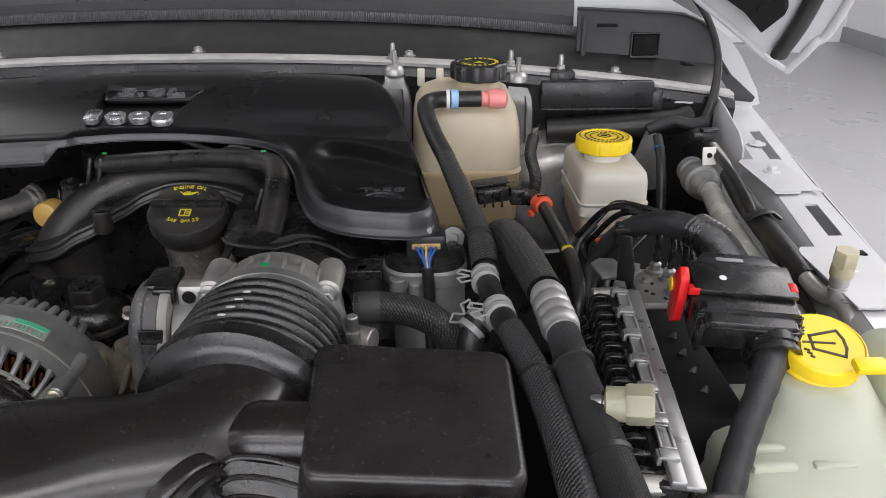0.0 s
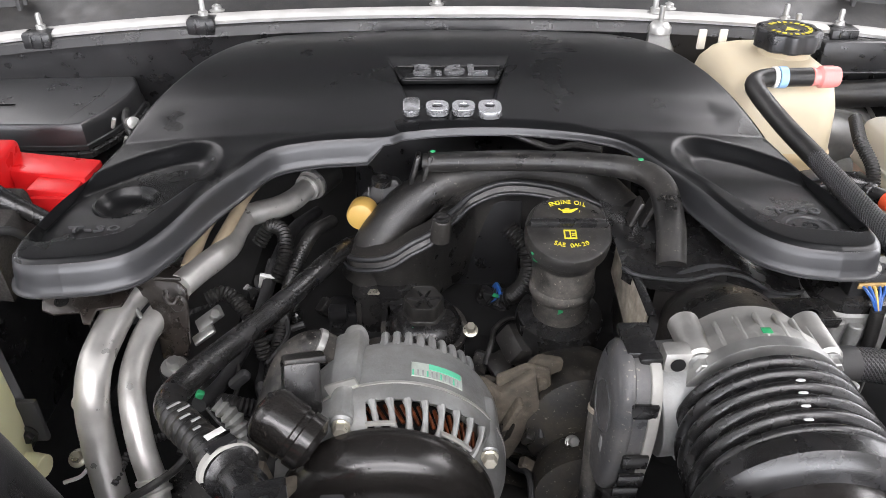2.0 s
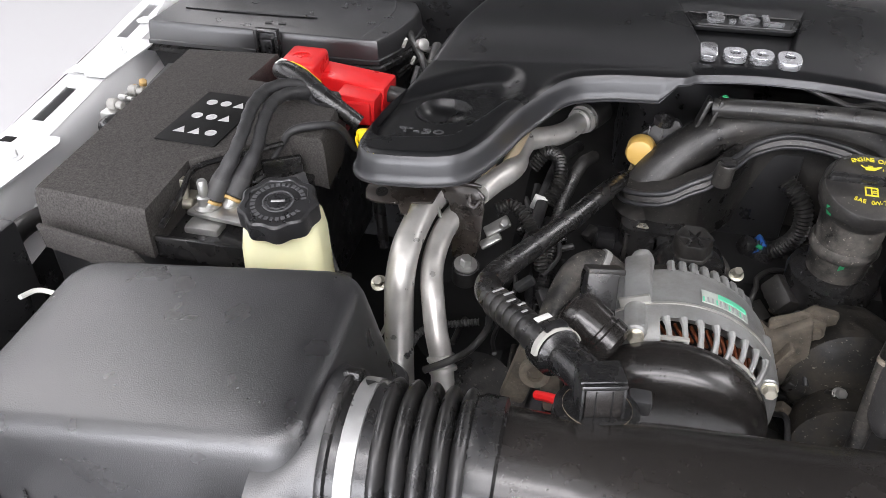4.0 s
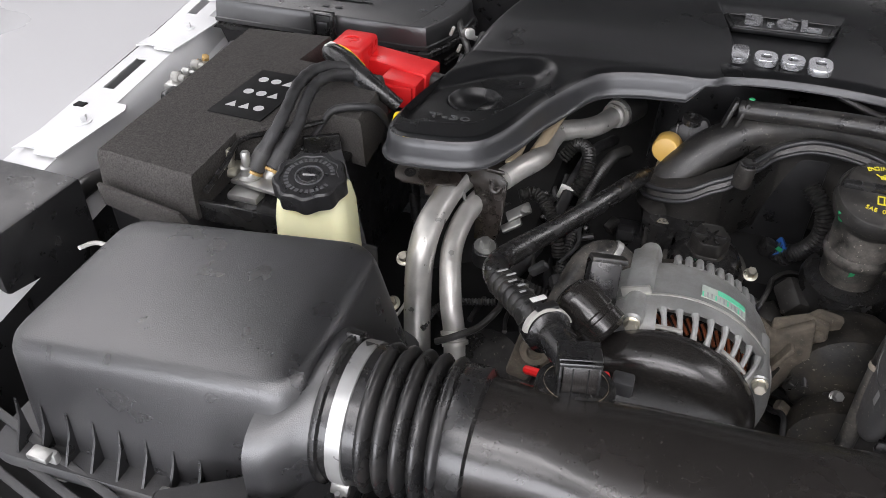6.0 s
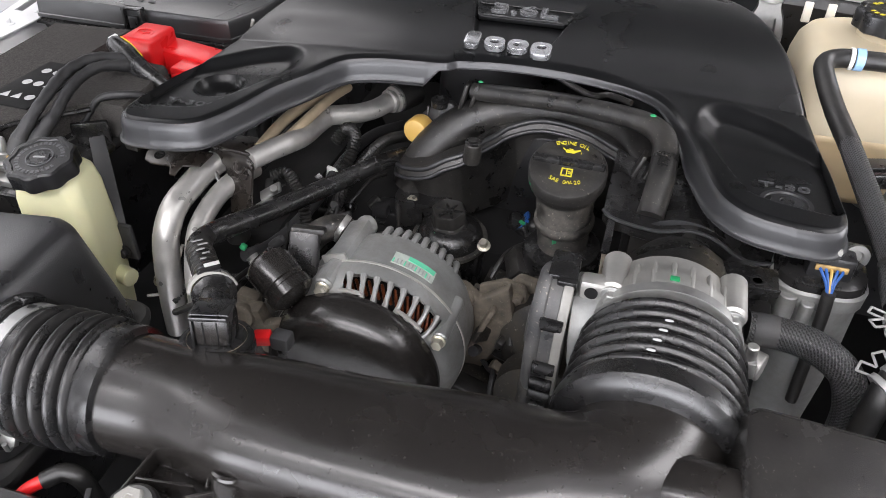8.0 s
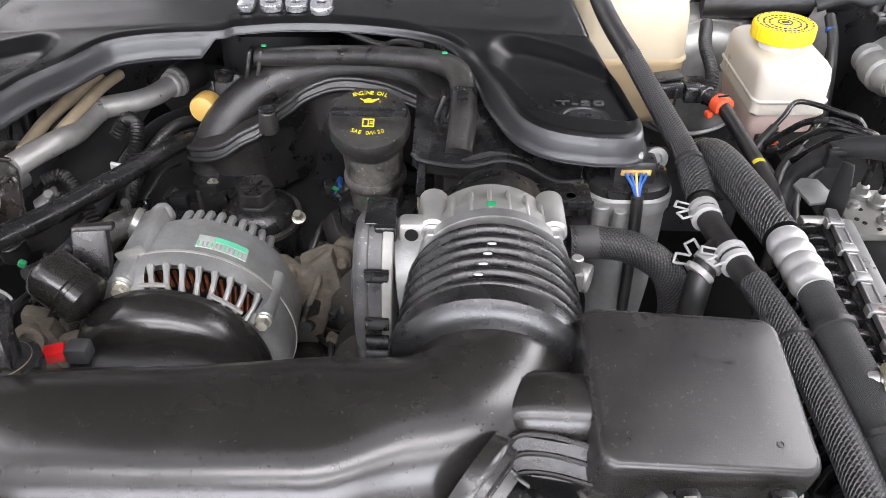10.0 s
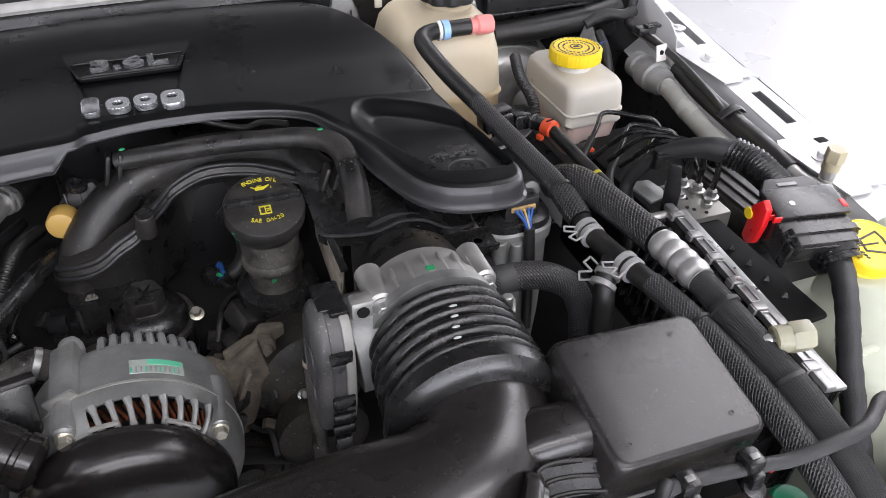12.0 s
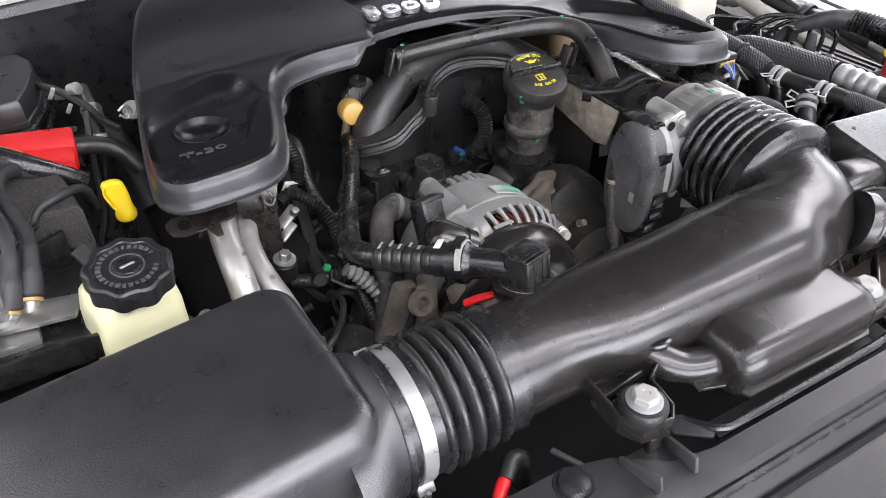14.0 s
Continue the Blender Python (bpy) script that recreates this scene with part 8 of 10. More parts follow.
def ac_fittings():
    a = thing("line_fitting", "zinc coated line fittings beside the engine cover", "pipe fitting", (-0.32, 0.70, 1.05))
    part("hose", tube([(-0.3095, 0.8688, 1.1313), (-0.3089, 0.8436, 1.1256), (-0.3100, 0.8172, 1.1118), (-0.3123, 0.8023, 1.0911), (-0.3175, 0.8000, 1.0567), (-0.3232, 0.8000, 1.0108), (-0.3278, 0.8000, 1.0000)], [0.0065, 0.0065, 0.0068, 0.0085, 0.0092, 0.0092, 0.0092], 8, 14), RUBBER, a, "black drop hose")
    for q, d in (((-0.3095, 0.8287, 1.1187), (0.02, 0.85, 0.5)), ((-0.3115, 0.8052, 1.0980), (0.08, 0.4, 0.9))):
        part("coupling", lathe(V(*q), V(*d), [(0.0075, -0.007), (0.0105, -0.006), (0.0105, -0.002), (0.0088, -0.001), (0.0088, 0.002), (0.0108, 0.003), (0.0108, 0.007), (0.0075, 0.008)], 18), STEEL, a, "zinc coupling")
    part("elbow", tube([(-0.3123, 0.8023, 1.0911), (-0.3255, 0.8034, 1.0866), (-0.3427, 0.8092, 1.0843), (-0.3554, 0.8161, 1.0820)], [0.0105, 0.0090, 0.0085, 0.0085], 5, 14), SEMI, a)
    part("elbow_band", lathe(V(-0.3324, 0.8052, 1.0854), V(-1, 0.3, -0.1), [(0.0085, -0.002), (0.0100, -0.0015), (0.0100, 0.0015), (0.0085, 0.002)], 16), STEEL, a)
    part("wire", tube([(-0.3508, 0.9033, 1.1313), (-0.3347, 0.8574, 1.1393), (-0.3164, 0.8229, 1.1347), (-0.3049, 0.8000, 1.1233), (-0.2911, 0.7885, 1.1141)], 0.0042, 6, 8), RUBBER, a)
    part("wire", tube([(-0.3164, 0.8057, 1.1325), (-0.3209, 0.7885, 1.1084), (-0.3255, 0.7771, 1.0682), (-0.3301, 0.7679, 1.0338), (-0.3427, 0.7484, 1.0108)], 0.0034, 6, 8), TAPE, a)
    part("ring_clip", tube([(-0.2865, 0.8000, 1.1279), (-0.2796, 0.8000, 1.1325), (-0.2751, 0.8000, 1.1256), (-0.2796, 0.8000, 1.1187), (-0.2865, 0.8000, 1.1233)], 0.0016, 4, 8), STEEL, a)
    for q, sz in (((-0.3405, 0.8402, 1.1439), (0.004, 0.004, 0.014)), ((-0.3290, 0.8321, 1.1279), (0.004, 0.004, 0.012))):
        part("white_tab", rbox(q, sz, 0.001, pose(0, 0, 0, 20, 25, 0)), GASKET, a, "small white tab")
    part("port_stub", lathe(V(-0.3187, 0.8344, 1.1462), V(0.5, -0.6, 0.3), [(0.004, -0.008), (0.0065, -0.006), (0.0065, 0.004), (0.003, 0.005)], 14), STEEL, a)
    part("tan_plug", lathe(V(-0.2693, 0.8402, 1.1084), V(-0.3, -0.9, 0.35), [(0.0095, -0.006), (0.0105, 0.0), (0.0095, 0.002), (0.0045, 0.0022), (0.004, 0.001), (0, 0.001)], 20), GASKET, a, "dusty pale plug")
    part("plug_stem", tube([(-0.2693, 0.8436, 1.1061), (-0.2567, 0.8574, 1.1003), (-0.2395, 0.8688, 1.0911)], 0.006, 4, 10), GREYPL, a)
    return a


ac_fittings()


def side_fittings():
    a = thing("fender_fitting", "cream and zinc valve fittings on the fender side", "pipe fitting", (-0.60, 0.66, 1.06))
    for x, y, z, r in ((-0.604, 0.673, 1.119, 0.0060), (-0.600, 0.706, 1.120, 0.0058), (-0.603, 0.690, 1.118, 0.0045)):
        part("valve", join(cyl((x - 0.006, y, z), (x + 0.004, y - 0.001, z), r, 14), cyl((x + 0.003, y - 0.001, z), (x + 0.011, y - 0.002, z), r * 0.68, 12), cyl((x + 0.001, y, z), (x + 0.0025, y, z), r * 1.15, 14)), GASKET if r > 0.0055 else STEEL, a)
    for y in (0.715, 0.73):
        part("copper_nut", lathe(V(-0.606, y, 1.117), V(0.4, -0.3, 1), [(0.0045, -0.01), (0.0045, 0.003), (0.003, 0.004), (0, 0.004)], 6), LUG, a)
    part("valve_block", rbox((-0.607, 0.695, 1.108), (0.018, 0.07, 0.014), 0.003), STEEL, a)
    part("dark_knob", rbox((-0.594, 0.643, 1.110), (0.014, 0.024, 0.020), 0.006), SEMI, a)
    part("line", tube([(-0.60, 0.62, 1.07), (-0.605, 0.66, 1.08), (-0.61, 0.72, 1.09), (-0.61, 0.80, 1.10)], 0.012, 6, 12), RUBBER, a)
    part("dark_line", tube([(-0.585, 0.47, 1.09), (-0.59, 0.50, 1.088), (-0.60, 0.56, 1.07), (-0.60, 0.62, 1.06)], 0.009, 6, 12), RUBBER, a)
    return a


side_fittings()


def headlamp_bracket():
    h = thing("headlamp_support", "black plastic headlamp support box near the fender", "support box", (-0.58, 0.42, 1.0))
    part("box", rbox((-0.615, 0.415, 1.06), (0.10, 0.105, 0.12), 0.004, pose(0, 0, 0, 0, 0, -2)), BLACK, h)
    part("white_lead", tube([(-0.552, 0.43, 1.07), (-0.548, 0.445, 1.066), (-0.535, 0.45, 1.06), (-0.51, 0.45, 1.055)], 0.0022, 5, 8), WHITEPL, h)
    return h


headlamp_bracket()


def battery_strut():
    s = thing("tray_strut", "grey steel strut between the battery tray and engine", "strut", (-0.31, 0.56, 1.0))
    part("strap", plate([(-0.004, 0), (0.004, 0.0), (0.008, 0.06), (0.010, 0.10), (-0.004, 0.10), (-0.008, 0.06)], frame_of((-0.315, 0.515, 1.06), (0.6, 0.6, 0), (0.05, 0.75, 0.45)), 0.003, 0.0008), GREYPL, s)
    part("foot", rbox((-0.313, 0.512, 1.055), (0.024, 0.006, 0.04), 0.004), GREYPL, s)
    hexbolt(s, (-0.313, 0.508, 1.045), (0, -1, 0.1), 0.005, 0.004, BLACK)
    return s


battery_strut()


# ---- top of the engine under the cover ----
def intake_manifold():
    m = thing("intake_manifold", "black dusty plastic intake manifold with arched runner", "intake manifold", (0.05, 0.66, 1.0))
    spine = [(-0.076, 0.668, 1.070), (-0.069, 0.670, 1.090), (-0.055, 0.677, 1.113), (-0.032, 0.688, 1.134), (-0.004, 0.700, 1.147), (0.03, 0.710, 1.152), (0.085, 0.712, 1.151), (0.125, 0.70, 1.143), (0.15, 0.67, 1.13)]
    part("arch_runner", tube(spine, [0.0215, 0.0212, 0.0205, 0.0195, 0.0185, 0.018, 0.017, 0.017, 0.018], 8, 28), DUSTY, m, "thick arched runner")
    # flange rim that follows the runner from its foot over the arch
    arch = [(-0.093, 0.670, 1.096), (-0.086, 0.651, 1.101), (-0.069, 0.640, 1.106), (-0.051, 0.636, 1.112), (-0.034, 0.639, 1.122), (-0.018, 0.645, 1.128), (-0.004, 0.660, 1.135), (0.006, 0.671, 1.138), (0.018, 0.682, 1.1435), (0.041, 0.689, 1.150), (0.064, 0.690, 1.1505), (0.091, 0.686, 1.1475), (0.110, 0.677, 1.144), (0.13, 0.668, 1.139)]
    for k in range(2):
        part("arch_rim", tube([V(*p) + V(0, -0.005 * k, -0.008 * k) for p in arch], 0.0027 - 0.0006 * k, 6, 10), EDGE, m)
    part("arch_skirt", loft([[V(x, y + 0.016, z + 0.004), V(x, y, z), V(x + 0.001, y - 0.005, z - 0.008), V(x + 0.002, y + 0.006, z - 0.016), V(x + 0.003, y + 0.016, min(z - 0.018, 1.05))] for x, y, z in smooth_path(arch, 4)], closed=False), DUSTY, m)
    part("runner_leg", tower(Matrix.Translation((-0.058, 0.655, 0)), [(0.95, 0.05, 0.05, 0.01), (1.073, 0.056, 0.05, 0.012)], 4), SEMI, m)
    part("flange_lug", join(rbox((-0.067, 0.645, 1.060), (0.030, 0.022, 0.008), 0.003), rbox((-0.080, 0.640, 1.05), (0.004, 0.020, 0.035), 0.001), rbox((-0.054, 0.640, 1.05), (0.004, 0.020, 0.035), 0.001)), DUSTY, m)
    hexbolt(m, (-0.067, 0.640, 1.064), (0, -0.4, 1), 0.0058, 0.008, BOLT, 1.5)
    hexbolt(m, (0.015, 0.606, 1.056), (0, -0.5, 1), 0.0042, 0.007, BOLT, 1.5)
    part("boss", cyl((-0.010, 0.646, 1.122), (-0.008, 0.643, 1.1435), 0.0090, 20, 0.0075), DUSTY, m)
    part("boss_top", lathe(V(-0.008, 0.643, 1.1435), V(0, 0, 1), [(0.0075, 0), (0.008, 0.001), (0.006, 0.002), (0.004, 0.0005), (0, 0.0005)], 18), SEMI, m)
    # thin vapour tube across the top, bending down at the far side
    tb = part("cross_tube", tube([(-0.022, 0.692, 1.170), (0.02, 0.682, 1.176), (0.07, 0.667, 1.183), (0.115, 0.651, 1.188), (0.143, 0.638, 1.189), (0.158, 0.618, 1.186), (0.160, 0.588, 1.170), (0.157, 0.562, 1.150)], [0.0082, 0.0085, 0.0085, 0.0088, 0.0095, 0.0105, 0.011, 0.011], 8, 18), DUSTY, m, "dusty rubber cross tube")
    for c in ((0.145, 0.634, 1.2005), (-0.015, 0.690, 1.182)):
        part("paint_mark", lathe(V(*c) + V(0, 0, -0.0006), V(0, -0.2, 1), [(0.0026, 0), (0.0022, 0.0008), (0, 0.001)], 12, squash=0.6), GREEN, tb)
    for x, y, z, a in ((-0.033, 0.690, 1.165, 15), (0.137, 0.618, 1.160, 20)):
        for k in range(2):
            part("web", rbox((x + 0.010 * k, y, z - 0.01), (0.004, 0.014, 0.05), 0.0015, pose(0, 0, 0, 0, a, 0)), DUSTY, m)
    # plenum towards the throttle body: a stepped, arched top rim over a coned neck
    line = [(0.121, 0.562, 1.150), (0.128, 0.553, 1.150), (0.145, 0.550, 1.148), (0.163, 0.549, 1.147), (0.1735, 0.549, 1.149), (0.189, 0.549, 1.1525), (0.206, 0.549, 1.149), (0.223, 0.546, 1.140), (0.232, 0.545, 1.137), (0.243, 0.545, 1.137), (0.252, 0.548, 1.137)]
    fine = smooth_path(line, 6)
    part("plenum_rim", loft([[p + V(0, 0.0, -0.011), p + V(0, -0.0015, -0.0095), p + V(0, -0.0015, -0.0015), p, p + V(0, 0.03, 0.004), p + V(0, 0.09, 0.006)] for p in fine], closed=False), SEMI, m)
    part("rim_line", tube([V(*p) + V(0, -0.0012, 0.0) for p in line], 0.0016, 6, 8), EDGE, m)
    part("plenum_wall", loft([[p + V(0, 0.002, -0.010), p + V(0, 0.004, -0.03), p + V(0, 0.0, -0.075)] for p in fine if p[0] > 0.142], closed=False), DUSTY, m)
    part("side_plate", plate([(0.512, 1.147), (0.602, 1.148), (0.608, 1.113), (0.570, 1.106), (0.540, 1.100), (0.524, 1.104)], frame_of((0.1265, 0, 0), (0, 1, 0), (0, 0, 1)), 0.003, 0.0006), SHIELD, m, "stained cream side plate")
    part("side_wall", loft([[V(0.138, 0.552, 1.142), V(0.138, 0.555, 1.04)], [V(0.138, 0.60, 1.146), V(0.138, 0.60, 1.04)], [V(0.145, 0.65, 1.148), V(0.145, 0.65, 1.04)]], closed=False), DUSTY, m)
    part("plate_edge", rbox((0.129, 0.551, 1.148), (0.006, 0.088, 0.003), 0.001), SEMI, m)
    part("neck", lathe_arc(V(0.184, 0.556, 1.112), V(0, -1, 0.12), [(0.028, -0.004), (0.035, 0.012), (0.038, 0.020), (0.044, 0.034), (0.046, 0.07)], -20, 200, 36), DUSTY, m)
    for r, h in ((0.0395, 0.020), (0.0425, 0.030)):
        part("neck_ridge", lathe_arc(V(0.184, 0.556, 1.112), V(0, -1, 0.12), [(r - 0.002, -0.0012), (r + 0.0012, -0.0004), (r + 0.0012, 0.0008), (r - 0.002, 0.0014)], 38, 142, 24), EDGE, m)
    for x, y, z, w in ((0.228, 0.509, 1.147, 0.046), (0.236, 0.503, 1.122, 0.032)):
        part("plenum_tab", join(rbox((x, y, z), (w, 0.028, 0.006), 0.002), rbox((x, y - 0.013, z + 0.003), (w, 0.002, 0.004), 0.0008)), SEMI, m)
    part("tab_hole", lathe(V(0.236, 0.505, 1.1502), V(0, 0, 1), [(0.0055, 0), (0.005, 0.0006), (0.0036, 0.0006), (0.0034, 0), (0, 0)], 16), VOID, m)
    # dark top behind, below the cover
    part("upper_body", tower(Matrix.Translation((0.05, 0.86, 0)), [(1.0, 0.30, 0.16, 0.03), (1.15, 0.28, 0.15, 0.03), (1.165, 0.24, 0.12, 0.03)], 4), BLACK, m)
    part("loose_lead", tube([(0.05, 0.712, 1.188), (0.075, 0.700, 1.183), (0.09, 0.697, 1.180), (0.105, 0.690, 1.186), (0.125, 0.678, 1.187)], 0.0028, 6, 8), RUBBER, m)
    return m


intake_manifold()


def oil_filler():
    o = thing("oil_filler", "black oil filler cap with yellow print on a dusty neck", "oil filler", (0.087, 0.59, 1.0))
    d = V(0.02, -0.36, 1).normalized()
    c = V(0.0855, 0.5965, 1.1515)
    cap = part("cap", lathe(c, d, [(0.026, -0.010), (0.0295, -0.008), (0.0310, 0.0), (0.0325, 0.001), (0.0328, 0.011), (0.0315, 0.0135), (0.029, 0.0145), (0, 0.0145)], 56), DUSTY, o, "black plastic cap", 30)
    right = V(1, 0, -0.02)
    m = frame_of(c + d * 0.0145, right, V(0, 1, 0.36))
    part("grip_bar", rbox(m @ V(0, 0.003, 0.002), (0.060, 0.006, 0.007), 0.002, m.to_3x3().to_4x4()), SEMI, cap)
    part("raised_half", plate([(-0.029, 0.004), (0.029, 0.004), (0.024, 0.017), (0.012, 0.0265), (-0.012, 0.0265), (-0.024, 0.017)], m, 0.004, 0.001), DUSTY, cap)
    def arc_text(text, radius, cy, z, size, pitch, sign):
        bits = []
        for i, ch in enumerate(text):
            if ch != " ":
                q = (i - (len(text) - 1) / 2) * pitch / radius
                bits.append(writing(ch, m @ pose(radius * math.sin(q), cy + sign * radius * math.cos(q), z, 0, 0, -sign * math.degrees(q)), size, 0.0003))
        return join(*bits)
    part("lettering", arc_text("ENGINE OIL", 0.034, -0.0128, 0.0046, 0.0052, 0.0029, 1), INKY, cap, "yellow words ENGINE OIL")
    part("lettering", arc_text("SAE 0W-20", 0.030, 0.0128, 0.0006, 0.0052, 0.0030, -1), INKY, cap, "yellow words SAE 0W-20")
    part("oil_can_symbol", join(plate([(-0.006, -0.0032), (0.003, -0.0032), (0.0105, 0.0022), (0.0098, 0.0030), (0.0035, 0.0010), (-0.006, 0.0010)], m @ pose(0, 0.0132, 0.0042) @ Matrix.Diagonal((0.72, 0.72, 1, 1)), 0.0006), plate([(-0.0105, 0.0022), (-0.0060, -0.0012), (-0.0060, -0.0002), (-0.0098, 0.0030)], m @ pose(0, 0.0132, 0.0042) @ Matrix.Diagonal((0.72, 0.72, 1, 1)), 0.0006), plate([(-0.0035, 0.0022), (0.0015, 0.0022), (0.0015, 0.0030), (-0.0035, 0.0030)], m @ pose(0, 0.0132, 0.0042) @ Matrix.Diagonal((0.72, 0.72, 1, 1)), 0.0006), plate([(0.0108, -0.0022), (0.0120, -0.0022), (0.0116, 0.0004)], m @ pose(0, 0.0132, 0.0042) @ Matrix.Diagonal((0.72, 0.72, 1, 1)), 0.0006)), INKY, cap)
    fr = [(-0.005, -0.0035, 0.0012, 0.008), (0.005, -0.0035, 0.0012, 0.008), (0, -0.0035, 0.0010, 0.008), (0, -0.0078, 0.011, 0.0012), (0, 0.0008, 0.011, 0.0012), (0.0027, -0.0025, 0.003, 0.0008), (0.0027, -0.0045, 0.003, 0.0008)]
    part("manual_symbol", join(*[rbox(m @ V(x * 0.85, y * 0.85 - 0.0035, 0.0004), (w * 0.85, h * 0.85, 0.0006), 0, m.to_3x3().to_4x4()) for x, y, w, h in fr]), INKY, cap)
    dn = V(0.03, 0.10, -1).normalized()
    part("neck", lathe(c + dn * 0.004, dn, [(0.0280, 0), (0.0275, 0.006), (0.0252, 0.010), (0.0246, 0.024), (0.0243, 0.036), (0.0262, 0.038), (0.0266, 0.043), (0.0255, 0.046), (0.0236, 0.048), (0.0232, 0.060), (0.0225, 0.070), (0.0222, 0.12)], 40), NECKDUST, o, "dusty black neck", 40)
    part("neck_foot", lathe(c + dn * 0.072, dn, [(0.022, 0), (0.034, 0.004), (0.036, 0.010), (0.034, 0.03)], 36), SEMI, o)
    part("paint_mark", rbox(c + dn * 0.058 + V(-0.004, -0.0232, 0.002), (0.004, 0.0015, 0.012), 0.0004, pose(0, 0, 0, 20, 0, 0)), GREEN, o)
    part("paint_mark", rbox(c + V(-0.026, -0.017, -0.004), (0.004, 0.0015, 0.010), 0.0004, pose(0, 0, 0, 20, 0, -50)), GREEN, o)
    part("outlet", tube([(0.086, 0.64, 1.06), (0.10, 0.66, 1.02), (0.12, 0.68, 0.98)], 0.02, 5, 14), DUSTY, o)
    return o


oil_filler()


def oil_filter_housing():
    o = thing("oil_filter_housing", "dusty black oil filter housing with a ribbed hexagon cap", "oil filter housing", (-0.024, 0.624, 0.98))
    c = V(-0.024, 0.624, 1.036)
    part("dome", lathe(c, V(0, -0.1, 1), [(0.036, -0.06), (0.0355, 0), (0.033, 0.014), (0.028, 0.024), (0.02, 0.029), (0.015, 0.030)], 40), SEMI, o)
    part("hexagon", lathe(c + V(0, -0.003, 0.028), V(0, -0.1, 1), [(0.0185, -0.002), (0.0175, 0.003), (0.0165, 0.004), (0.0160, 0.016), (0.0150, 0.0175), (0.0135, 0.0165), (0, 0.0140)], 48, wave=6, amp=0.05), DUSTY, o)
    part("dome_ring", lathe(c + V(0, -0.0005, 0.006), V(0, -0.1, 1), [(0.0345, 0), (0.0375, 0.001), (0.0375, 0.005), (0.0340, 0.006)], 40), NECKDUST, o, "dusty collar")
    for k in range(3):
        part("cross_rib", rbox(c + V(0, -0.004, 0.042), (0.027, 0.0024, 0.006), 0.0008, pose(0, 0, 0, 6, 0, 60 * k)), SEMI, o)
    part("paint_mark", rbox(c + V(-0.004, -0.020, 0.026), (0.012, 0.003, 0.002), 0.0008), GREEN, o)
    return o


oil_filter_housing()


def amber_plug():
    a = thing("fuel_port", "amber plastic dust cap on a black bracketed port", "port cap", (-0.079, 0.69, 1.09))
    c, d = V(-0.076, 0.699, 1.121), V(-0.12, -0.96, 0.12).normalized()
    part("dust_cap", lathe(c, d, [(0.0122, 0), (0.0130, 0.002), (0.0128, 0.017), (0.0115, 0.0195), (0.009, 0.0205), (0, 0.0205)], 30), AMBER, a, "amber yellow plastic cap")
    part("port_tube", tube([c + V(0, -0.002, -0.006), c + V(-0.002, 0.003, -0.02), c + V(-0.004, 0.006, -0.036)], 0.005, 5, 10), TANPIPE, a)
    part("bracket", plate([(-0.018, -0.02), (0.022, -0.03), (0.026, 0.012), (0.016, 0.028), (0.002, 0.028), (-0.016, 0.012)], frame_of((-0.062, 0.712, 1.118), (1, -0.1, 0), (0, 0.2, 1)), 0.012, 0.003), PANEL, a, "black plastic bracket")
    for k in (-0.012, 0.0, 0.012):
        part("bracket_rib", rbox((-0.060 + k, 0.7005, 1.118), (0.002, 0.004, 0.046), 0.0006, pose(0, 0, 0, -11, 0, -6)), DUSTY, a)
    part("bracket_eye", lathe(V(-0.060, 0.706, 1.143), V(0.05, -0.1, 1), [(0.009, 0), (0.009, 0.006), (0.0055, 0.0065), (0.005, 0.004), (0, 0.004)], 20), SEMI, a)
    return a


amber_plug()


